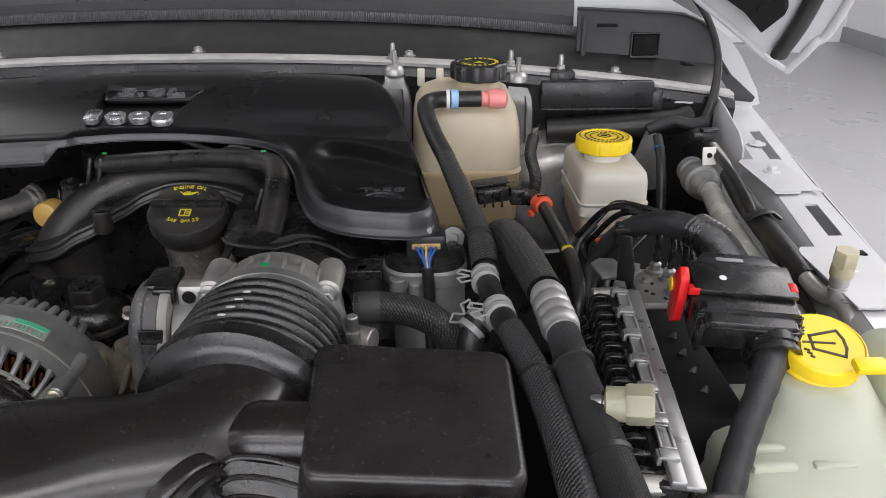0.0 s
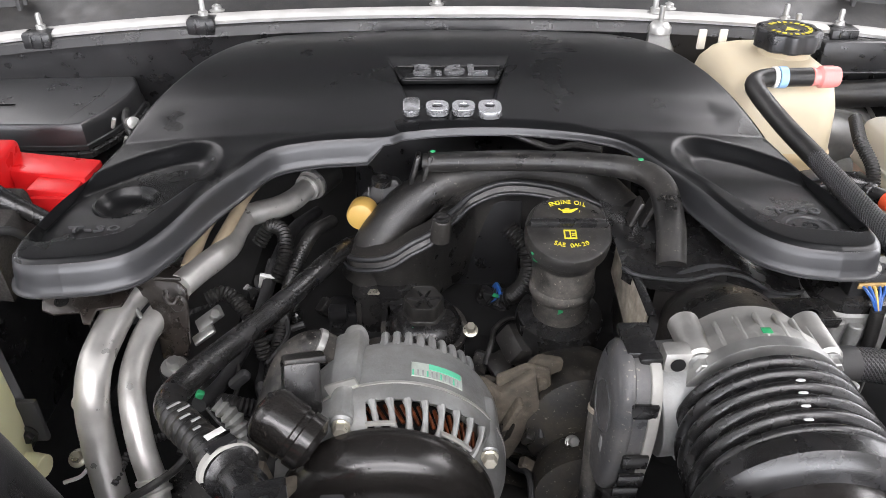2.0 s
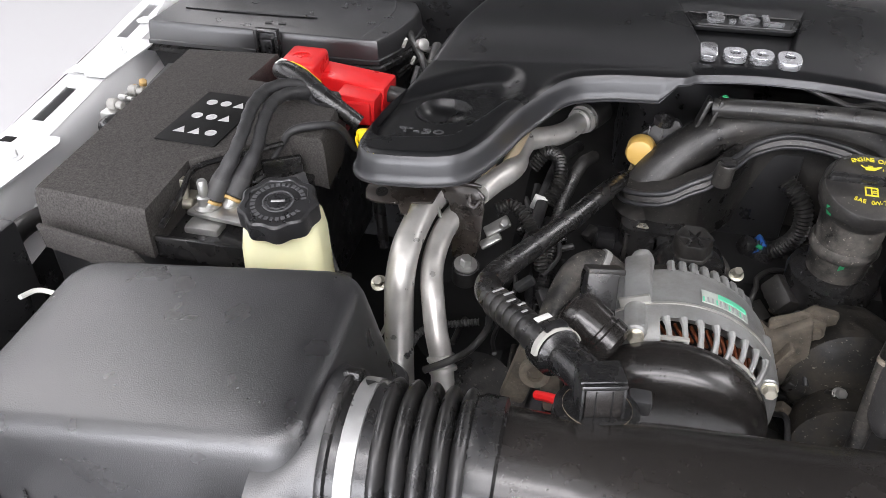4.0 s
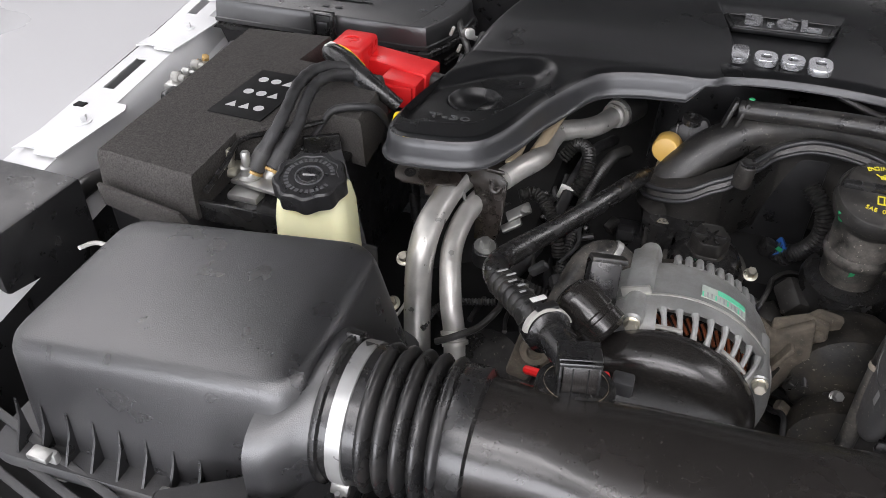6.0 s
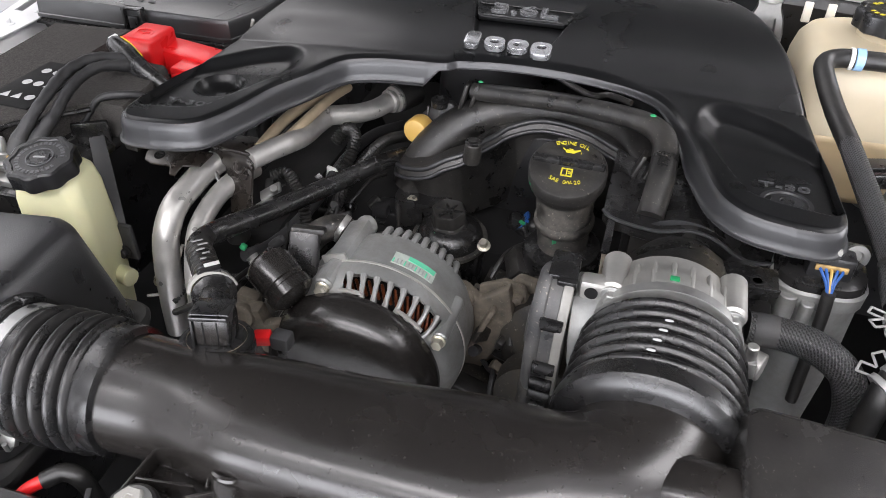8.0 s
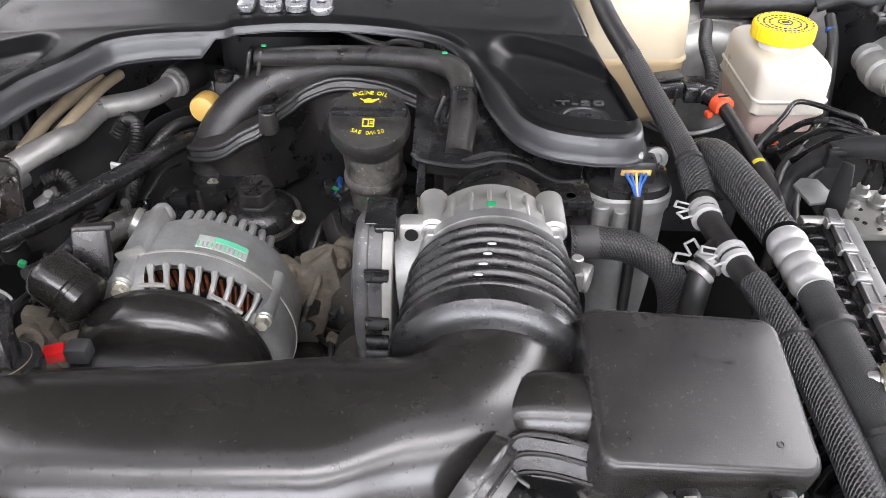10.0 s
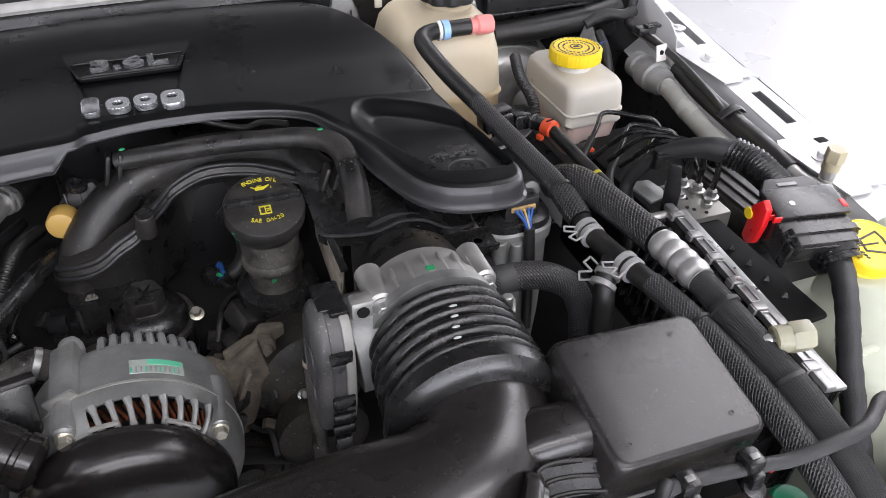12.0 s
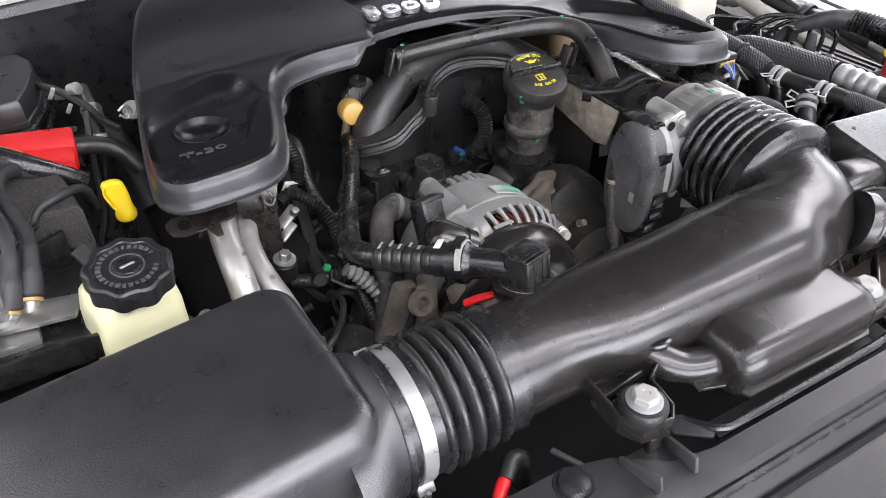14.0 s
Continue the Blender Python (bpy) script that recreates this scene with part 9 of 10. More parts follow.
def coolant_pipes():
    p = thing("coolant_pipe", "pair of bare aluminium coolant pipes with a clamp bracket", "pipe", (-0.24, 0.55, 0.95))
    part("pipe", tube([(-0.236, 0.625, 1.108), (-0.243, 0.60, 1.112), (-0.252, 0.577, 1.109), (-0.256, 0.552, 1.104), (-0.258, 0.525, 1.097), (-0.258, 0.506, 1.080), (-0.257, 0.496, 1.055), (-0.256, 0.490, 1.02), (-0.255, 0.486, 0.98)], 0.0120, 8, 18), TUBEALU, p, "bare aluminium pipe")
    part("pipe", tube([(-0.222, 0.610, 1.096), (-0.228, 0.588, 1.097), (-0.235, 0.565, 1.092), (-0.237, 0.540, 1.085), (-0.235, 0.520, 1.078), (-0.230, 0.503, 1.066), (-0.224, 0.488, 1.048), (-0.217, 0.476, 1.028), (-0.211, 0.460, 0.99)], 0.0095, 8, 18), TUBEALU, p, "bare aluminium pipe")
    part("pipe_collar", lathe(V(-0.2185, 0.4785, 1.0325), V(0.30, -0.52, -0.80), [(0.0082, 0), (0.0115, 0.001), (0.0115, 0.004), (0.010, 0.005), (0.010, 0.01), (0.0115, 0.011), (0.0115, 0.014)], 20), TUBEALU, p)
    part("clamp_strap", tube([(-0.270, 0.582, 1.098), (-0.265, 0.578, 1.110), (-0.254, 0.575, 1.116), (-0.243, 0.574, 1.110), (-0.240, 0.573, 1.102), (-0.234, 0.572, 1.094), (-0.227, 0.570, 1.086)], 0.0030, 6, 8, squash=0.6), STEEL, p, "bent steel clamp strap")
    part("bracket", plate([(-0.006, -0.046), (0.014, -0.042), (0.017, -0.030), (0.016, 0.014), (0.008, 0.020), (-0.034, 0.020), (-0.036, 0.010), (-0.016, 0.004), (-0.010, -0.010)], frame_of((-0.219, 0.580, 1.108), (1, -0.2, 0), (0, 0.3, 1)), 0.004, 0.001), OILY, p, "dark oily stamped bracket")
    part("bracket_shelf", plate([(-0.040, -0.012), (0.016, -0.012), (0.014, 0.022), (-0.036, 0.022)], frame_of((-0.221, 0.594, 1.127), (1, -0.12, 0), (0.1, 1, -0.1)), 0.003, 0.001), OILY, p)
    hexbolt(p, (-0.209, 0.573, 1.113), (0.15, -0.95, 0.25), 0.0045, 0.004, OILY, 1.5)
    part("bracket_hook", tube([(-0.216, 0.572, 1.127), (-0.214, 0.567, 1.121), (-0.209, 0.566, 1.119), (-0.205, 0.568, 1.124)], 0.0022, 5, 8), OILY, p)
    # flat tab that reaches out from under the cover, drilled through
    tabm = frame_of((-0.272, 0.556, 1.1275), (1, 0.08, 0), (-0.05, 1, 0.28))
    edge = [(-0.027, 0.002), (-0.025, -0.006), (-0.017, -0.010), (0.002, -0.010), (0.006, -0.020), (0.011, -0.020), (0.013, -0.008), (0.030, -0.006), (0.036, 0.012), (-0.020, 0.012), (-0.026, 0.008)]
    part("bracket_tab", plate(edge, tabm, 0.0025, 0.0006), OILY, p, "dark mounting tab with a hole")
    part("tab_hole", lathe(tabm @ V(-0.013, 0.001, 0.0022), tabm.to_3x3() @ V(0, 0, 1), [(0.0052, 0), (0.0052, 0.0008), (0.0036, 0.0008), (0.0034, 0.0003), (0, 0.0003)], 18), VOID, p)
    # upper pipe that snakes back under the cover
    part("upper_pipe", tube([(-0.209, 0.583, 1.122), (-0.200, 0.604, 1.122), (-0.190, 0.625, 1.121), (-0.186, 0.650, 1.116), (-0.187, 0.677, 1.112), (-0.183, 0.703, 1.113)], 0.0102, 8, 20), TUBEALU, p, "dull aluminium pipe")
    part("upper_pipe", tube([(-0.183, 0.702, 1.113), (-0.172, 0.713, 1.111), (-0.158, 0.727, 1.108), (-0.147, 0.744, 1.106), (-0.140, 0.760, 1.106), (-0.132, 0.780, 1.106)], 0.0104, 8, 20), TUBEALU, p)
    part("bead", lathe(V(-0.185, 0.700, 1.1132), V(0.6, 0.75, -0.1), [(0.0100, 0), (0.0120, 0.001), (0.0120, 0.003), (0.0104, 0.004)], 22), TUBEALU, p)
    part("end_flange", lathe(V(-0.138, 0.765, 1.106), V(0.45, 0.88, 0.0), [(0.0104, 0), (0.0132, 0.001), (0.0136, 0.003), (0.0115, 0.0045), (0.0115, 0.007), (0.0150, 0.008), (0.0150, 0.024)], 24), TUBEALU, p)
    part("end_hose", lathe(V(-0.133, 0.775, 1.106), V(0.45, 0.88, 0.0), [(0.0148, 0), (0.0165, 0.001), (0.0165, 0.03)], 20), RUBBER, p)
    part("tan_pipe", tube([(-0.207, 0.600, 1.126), (-0.207, 0.63, 1.128), (-0.207, 0.66, 1.128), (-0.202, 0.695, 1.128), (-0.190, 0.735, 1.128)], 0.0058, 8, 14), TANPIPE, p, "tan coated pipe")
    part("tan_pipe", tube([(-0.192, 0.635, 1.124), (-0.186, 0.675, 1.128), (-0.182, 0.713, 1.129), (-0.176, 0.745, 1.128)], 0.0052, 8, 14), TANPIPE, p, "tan coated pipe")
    part("wire_harness", tube([(-0.195, 0.595, 1.10), (-0.182, 0.60, 1.103), (-0.168, 0.592, 1.096), (-0.155, 0.578, 1.08), (-0.15, 0.57, 1.06)], 0.0055, 8, 12, ribs=0.0032, amp=0.0007), RUBBER, p)
    part("silver_flange", join(rbox((-0.192, 0.584, 1.090), (0.024, 0.012, 0.004), 0.002, pose(0, 0, 0, 20, -30, 20)), rbox((-0.196, 0.576, 1.080), (0.020, 0.009, 0.004), 0.002, pose(0, 0, 0, 20, -30, 20)), cyl((-0.187, 0.582, 1.093), (-0.185, 0.579, 1.099), 0.004, 12)), STEEL, p)
    hexbolt(p, (-0.2118, 0.545, 1.0745), (0.1, -0.2, 0.95), 0.0052, 0.007, STEEL, 1.9)
    part("grommet", cyl((-0.2125, 0.549, 1.056), (-0.2118, 0.5455, 1.0740), 0.0115, 20), RUBBER, p)
    hexbolt(p, (-0.287, 0.54, 1.045), (0.0, -0.5, 0.9), 0.0046, 0.005, BOLT, 1.6)
    hexbolt(p, (-0.292, 0.52, 1.005), (0.0, -0.5, 0.9), 0.0046, 0.005, BOLT, 1.6)
    part("white_lead", tube([(-0.272, 0.54, 1.04), (-0.275, 0.525, 1.02), (-0.285, 0.51, 1.0), (-0.30, 0.505, 0.995)], 0.0016, 6, 8), WHITEPL, p)
    return p


coolant_pipes()


def vapour_hose():
    h = thing("vapour_hose", "smooth black vapour hose with a quick connector", "hose", (-0.13, 0.5, 1.05))
    part("hose", tube([(-0.080, 0.700, 1.084), (-0.086, 0.680, 1.096), (-0.100, 0.645, 1.105), (-0.124, 0.592, 1.109), (-0.152, 0.536, 1.113), (-0.174, 0.486, 1.121), (-0.180, 0.462, 1.126), (-0.177, 0.446, 1.130), (-0.168, 0.434, 1.132)], [0.0075, 0.0080, 0.0084, 0.0086, 0.0088, 0.0092, 0.0094, 0.0096, 0.0098], 8, 18), SEMI, h, "smooth black hose")
    a, b = V(-0.172, 0.438, 1.1315), V(-0.122, 0.3815, 1.1435)
    d = (b - a).normalized()
    # corrugated and taped end that runs into the connector
    prof = []
    for i in range(49):
        f = i / 48
        prof.append((0.0096 + 0.0013 * abs(math.sin(math.pi * 6 * f)) ** 0.7, f * 0.046))
    part("ribbed_end", lathe(a, d, prof, 24), DUSTY, h, "dusty corrugated hose end")
    side = d.cross(V(0, 0, 1)).normalized()
    up = side.cross(d)
    for k in range(5):
        part("scuff_mark", rbox(a + d * (0.005 + 0.0077 * k) + up * 0.0109 - side * 0.003 * (k % 2), (0.0020, 0.0085 - 0.001 * k, 0.0006), 0.0002, d.to_track_quat("X", "Z").to_matrix().to_4x4()), INKG, h)
    part("white_mark", rbox(a + d * 0.050 + up * 0.0122 - side * 0.004, (0.005, 0.011, 0.0008), 0.0003, d.to_track_quat("X", "Z").to_matrix().to_4x4()), LABEL, h)
    q = a + d * 0.046
    part("quick_connector", lathe(q, d, [(0.0095, 0), (0.0118, 0.001), (0.0120, 0.011), (0.0150, 0.012), (0.0156, 0.016), (0.0156, 0.026), (0.0135, 0.028), (0.0115, 0.031), (0.0108, 0.045)], 26), SEMI, h, "black quick connector")
    part("connector_ring", lathe_arc(q + d * 0.021, d, [(0.0158, 0), (0.0178, 0.0004), (0.0178, 0.0042), (0.0158, 0.0046)], 15, 172, 26, up), GASKET, h, "pale retaining ring")
    part("release_tab", rbox(q + d * 0.021 + up * 0.0165, (0.008, 0.016, 0.003), 0.001, d.to_track_quat("X", "Z").to_matrix().to_4x4()), BLACK, h)
    return h


vapour_hose()


def duct_port():
    s = thing("vapour_port", "black ribbed elbow port seated in the intake duct", "port", (-0.1, 0.35, 1.13))
    c, up = V(-0.1005, 0.345, 1.134), V(0.0, 0.16, 1).normalized()
    part("seat", lathe(c, up, [(0.020, -0.004), (0.0245, 0.001), (0.0245, 0.0038), (0.0215, 0.0050), (0.0215, 0.0064), (0.0238, 0.0070), (0.0238, 0.0092), (0.019, 0.0104), (0.010, 0.0108)], 36), SEMI, s)
    part("dirt_ring", lathe(c + up * 0.0101, up, [(0.0180, -0.004), (0.0193, -0.0004), (0.0193, 0.0006), (0.0184, -0.003)], 30), TANPIPE, s, "ring of tan dirt")
    m = Matrix.Translation(c + up * 0.010) @ pose(0, 0, 0, -9, 0, 14) @ Matrix.Scale(0.9, 4)
    def put(name, b, mt, lab=""):
        b.transform(m)
        return part(name, b, mt, s, lab)
    put("elbow_body", lathe(V(0, 0.002, 0), V(0, 0, 1), [(0.0100, 0), (0.0108, 0.002), (0.0100, 0.016), (0.0070, 0.0205), (0, 0.0215)], 24), SEMI, "dark moulded elbow")
    # two upright cheeks, a roof plate and thin fins between them
    for x in (-0.0125, 0.0125):
        put("cheek", rbox((x, -0.001, 0.0125), (0.0022, 0.024, 0.025), 0.001), SEMI)
    put("roof_plate", rbox((0, 0.001, 0.0248), (0.0285, 0.022, 0.0030), 0.0014), SEMI)
    put("front_rail", rbox((0, -0.0122, 0.0236), (0.0275, 0.0020, 0.0034), 0.0012), SEMI)
    put("front_plate", rbox((0.001, -0.0105, 0.0115), (0.0235, 0.0022, 0.0215), 0.001), GLOSS)
    for x in (-0.0045, 0.0055):
        put("plate_groove", rbox((x, -0.0118, 0.011), (0.0009, 0.0006, 0.019), 0.0002), VOID)
    part("inlet", tube([(-0.128, 0.388, 1.142), (-0.116, 0.371, 1.147), (-0.104, 0.354, 1.150)], [0.0105, 0.0105, 0.0105], 6, 18), SEMI, s)
    return s


duct_port()


def sensor_wires():
    s = thing("crank_sensor", "blue banded sensor plug on a corrugated black conduit", "sensor", (0.045, 0.67, 1.02))
    part("conduit", tube([(0.040, 0.668, 1.045), (0.056, 0.660, 1.052), (0.068, 0.655, 1.075), (0.066, 0.66, 1.10), (0.05, 0.675, 1.115)], 0.0075, 8, 14, ribs=0.0034, amp=0.0009), RUBBER, s, "corrugated black conduit")
    part("plug", join(rbox((0.035, 0.668, 1.045), (0.022, 0.016, 0.016), 0.004, pose(0, 0, 0, 0, 25, 10)), cyl((0.04, 0.664, 1.045), (0.052, 0.658, 1.030), 0.009, 16)), SEMI, s)
    part("blue_band", rbox((0.0405, 0.668, 1.047), (0.005, 0.019, 0.018), 0.002, pose(0, 0, 0, 0, 35, 10)), BLUE, s, "blue locking band")
    part("green_dab", rbox((0.0405, 0.6585, 1.053), (0.006, 0.001, 0.004), 0.0003, pose(0, 0, 0, 0, 35, 10)), GREEN, s)
    hexbolt(s, (0.058, 0.645, 1.02), (0.2, -0.6, 0.8), 0.006, 0.008, BOLT, 1.2)
    part("plate", plate([(-0.02, -0.015), (0.022, -0.018), (0.03, 0.012), (-0.005, 0.018)], frame_of((0.040, 0.705, 1.09), (1, 0, 0), (0, 0.3, 1)), 0.003), GRIMY, s)
    part("paint_mark", rbox((0.038, 0.701, 1.09), (0.005, 0.002, 0.004), 0.0005), GREEN, s)
    hexbolt(s, (0.026, 0.663, 1.006), (0, -0.5, 0.9), 0.006, 0.008, BOLT, 1.7)
    return s


sensor_wires()


def front_of_engine():
    """Grimy castings, idlers and leads between the alternator and the throttle body."""
    e = thing("engine_block", "grimy dark engine front with castings and belts", "engine", (0, 0.7, 0.72))
    # block, case and heads in near-black: the bay's shade is their colour
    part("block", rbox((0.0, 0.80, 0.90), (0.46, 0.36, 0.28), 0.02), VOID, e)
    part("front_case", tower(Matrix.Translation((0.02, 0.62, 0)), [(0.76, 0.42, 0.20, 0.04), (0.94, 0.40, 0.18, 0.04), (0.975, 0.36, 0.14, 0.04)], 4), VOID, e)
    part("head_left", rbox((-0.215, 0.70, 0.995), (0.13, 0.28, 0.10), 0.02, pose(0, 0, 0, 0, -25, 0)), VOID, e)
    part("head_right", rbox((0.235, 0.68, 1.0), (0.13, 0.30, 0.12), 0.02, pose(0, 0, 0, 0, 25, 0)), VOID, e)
    part("panel_behind", rbox((0.005, 0.70, 1.08), (0.12, 0.01, 0.10), 0.003), BLACK, e)
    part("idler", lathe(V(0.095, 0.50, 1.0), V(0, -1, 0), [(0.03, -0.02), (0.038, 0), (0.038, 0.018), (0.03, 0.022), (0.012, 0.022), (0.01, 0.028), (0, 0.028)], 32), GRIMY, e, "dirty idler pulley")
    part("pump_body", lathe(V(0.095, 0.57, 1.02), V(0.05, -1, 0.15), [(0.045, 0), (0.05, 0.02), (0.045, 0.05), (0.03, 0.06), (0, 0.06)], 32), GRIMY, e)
    part("plug_block", rbox((0.062, 0.60, 1.045), (0.045, 0.03, 0.022), 0.004, pose(0, 0, 0, 20, 25, 30)), DUSTY, e)
    for k in range(3):
        part("lead", tube([(0.05 + 0.02 * k, 0.62, 1.03), (0.07 + 0.018 * k, 0.58, 1.04 - 0.01 * k), (0.095 + 0.01 * k, 0.54, 1.03 - 0.012 * k), (0.11, 0.50, 1.0)], 0.0055, 6, 8), TAPE, e)
    # idlers, belt, hoses and castings down in the shade
    for x, y, z, r in ((0.03, 0.50, 0.955, 0.034), (0.115, 0.47, 0.945, 0.03), (-0.13, 0.49, 0.96, 0.032)):
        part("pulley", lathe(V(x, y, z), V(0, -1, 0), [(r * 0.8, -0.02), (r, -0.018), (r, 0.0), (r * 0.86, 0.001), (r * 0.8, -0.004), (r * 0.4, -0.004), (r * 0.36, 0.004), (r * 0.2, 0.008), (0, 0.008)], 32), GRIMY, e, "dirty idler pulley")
    part("belt", tube([(0.0, 0.492, 1.0), (0.03, 0.492, 0.992), (0.07, 0.49, 0.978), (0.115, 0.478, 0.978)], 0.010, 6, 8, squash=0.25), RUBBER, e, "ribbed drive belt")
    part("bypass_hose", tube([(0.045, 0.60, 0.985), (0.075, 0.575, 1.0), (0.10, 0.545, 0.995), (0.118, 0.52, 0.97), (0.12, 0.50, 0.93)], [0.012, 0.013, 0.013, 0.012, 0.012], 6, 14), RUBBER, e)
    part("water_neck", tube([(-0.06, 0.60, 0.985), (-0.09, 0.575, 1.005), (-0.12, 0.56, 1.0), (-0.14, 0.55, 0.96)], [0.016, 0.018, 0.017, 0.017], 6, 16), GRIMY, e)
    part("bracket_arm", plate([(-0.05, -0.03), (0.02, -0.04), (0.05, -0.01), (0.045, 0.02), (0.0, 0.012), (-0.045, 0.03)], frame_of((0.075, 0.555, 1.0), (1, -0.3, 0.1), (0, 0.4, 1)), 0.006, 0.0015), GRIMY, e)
    part("coil_box", join(rbox((0.092, 0.605, 1.05), (0.030, 0.036, 0.024), 0.004, pose(0, 0, 0, 15, -20, 25)), rbox((0.10, 0.59, 1.064), (0.014, 0.016, 0.012), 0.003, pose(0, 0, 0, 15, -20, 25))), BLACK, e)
    part("sensor_box", join(rbox((-0.098, 0.645, 1.03), (0.024, 0.03, 0.05), 0.004, pose(0, 0, 0, 0, 8, 10)), rbox((-0.098, 0.63, 1.058), (0.016, 0.012, 0.012), 0.002)), BLACK, e)
    part("front_tab", plate([(-0.03, -0.02), (0.03, -0.024), (0.034, 0.01), (0.01, 0.024), (-0.03, 0.02)], frame_of((-0.045, 0.60, 1.01), (1, 0.1, 0), (0, 0.5, 1)), 0.005, 0.0015), GRIMY, e)
    rnd = random.Random(7)
    for k in range(16):
        x0, y0, z0 = rnd.uniform(-0.2, 0.12), rnd.uniform(0.52, 0.66), rnd.uniform(0.965, 1.01)
        pts = [(x0, y0, z0)]
        ang = rnd.uniform(0, 6.28)
        for q in range(3):
            ang += rnd.uniform(-0.7, 0.7)
            pts.append((pts[-1][0] + 0.03 * math.cos(ang), pts[-1][1] + 0.03 * math.sin(ang), z0 + rnd.uniform(-0.02, 0.016)))
        part("lead", tube(pts, rnd.choice((0.0028, 0.004, 0.0055)), 6, 8, ribs=0.003 if k % 3 == 0 else 0, amp=0.0006), rnd.choice((TAPE, RUBBER, GRIMY)), e)
    for k in range(14):
        hexbolt(e, (rnd.uniform(-0.2, 0.12), rnd.uniform(0.53, 0.66), rnd.uniform(0.975, 1.0)), (rnd.uniform(-0.3, 0.3), -0.5, 0.9), rnd.uniform(0.004, 0.0065), 0.006, rnd.choice((BOLT, ALUD, GRIMY)), 1.5)
    # crowded small pipes, brackets and plugs between the alternator and the throttle body
    rnd = random.Random(8)
    for k in range(20):
        x0, y0, z0 = rnd.uniform(0.0, 0.12), rnd.uniform(0.50, 0.62), rnd.uniform(0.96, 1.035)
        ang, pts = rnd.uniform(0, 6.28), [(x0, y0, z0)]
        for q in range(4):
            ang += rnd.uniform(-0.9, 0.9)
            pts.append((min(0.125, pts[-1][0] + 0.016 * math.cos(ang)), pts[-1][1] + 0.018 * math.sin(ang), min(1.045, pts[-1][2] + rnd.uniform(-0.016, 0.016))))
        part("small_pipe", tube(pts, rnd.choice((0.0025, 0.0035, 0.005)), 5, 9, ribs=0.003 if k % 5 == 0 else 0, amp=0.0006), rnd.choice((RUBBER, DUSTY, GRIMY, TAPE)), e)
    for k in range(36):
        q = (rnd.uniform(0.02, 0.125), rnd.uniform(0.50, 0.63), rnd.uniform(0.975, 1.04))
        part("small_bracket", rbox(q, (rnd.uniform(0.006, 0.02), rnd.uniform(0.008, 0.024), rnd.uniform(0.004, 0.02)), 0.002, pose(0, 0, 0, rnd.uniform(-40, 40), rnd.uniform(-40, 40), rnd.uniform(-80, 80))), rnd.choice((DUSTY, GRIMY, DIRTCAST, DIRTCAST, NECKDUST)), e)
    for q in ((0.052, 0.60, 1.046), (0.10, 0.53, 1.0), (0.03, 0.565, 1.03), (0.085, 0.50, 1.035)):
        hexbolt(e, q, (0.1, -0.6, 0.8), 0.004, 0.005, STEEL, 1.4)
    return e


front_of_engine()


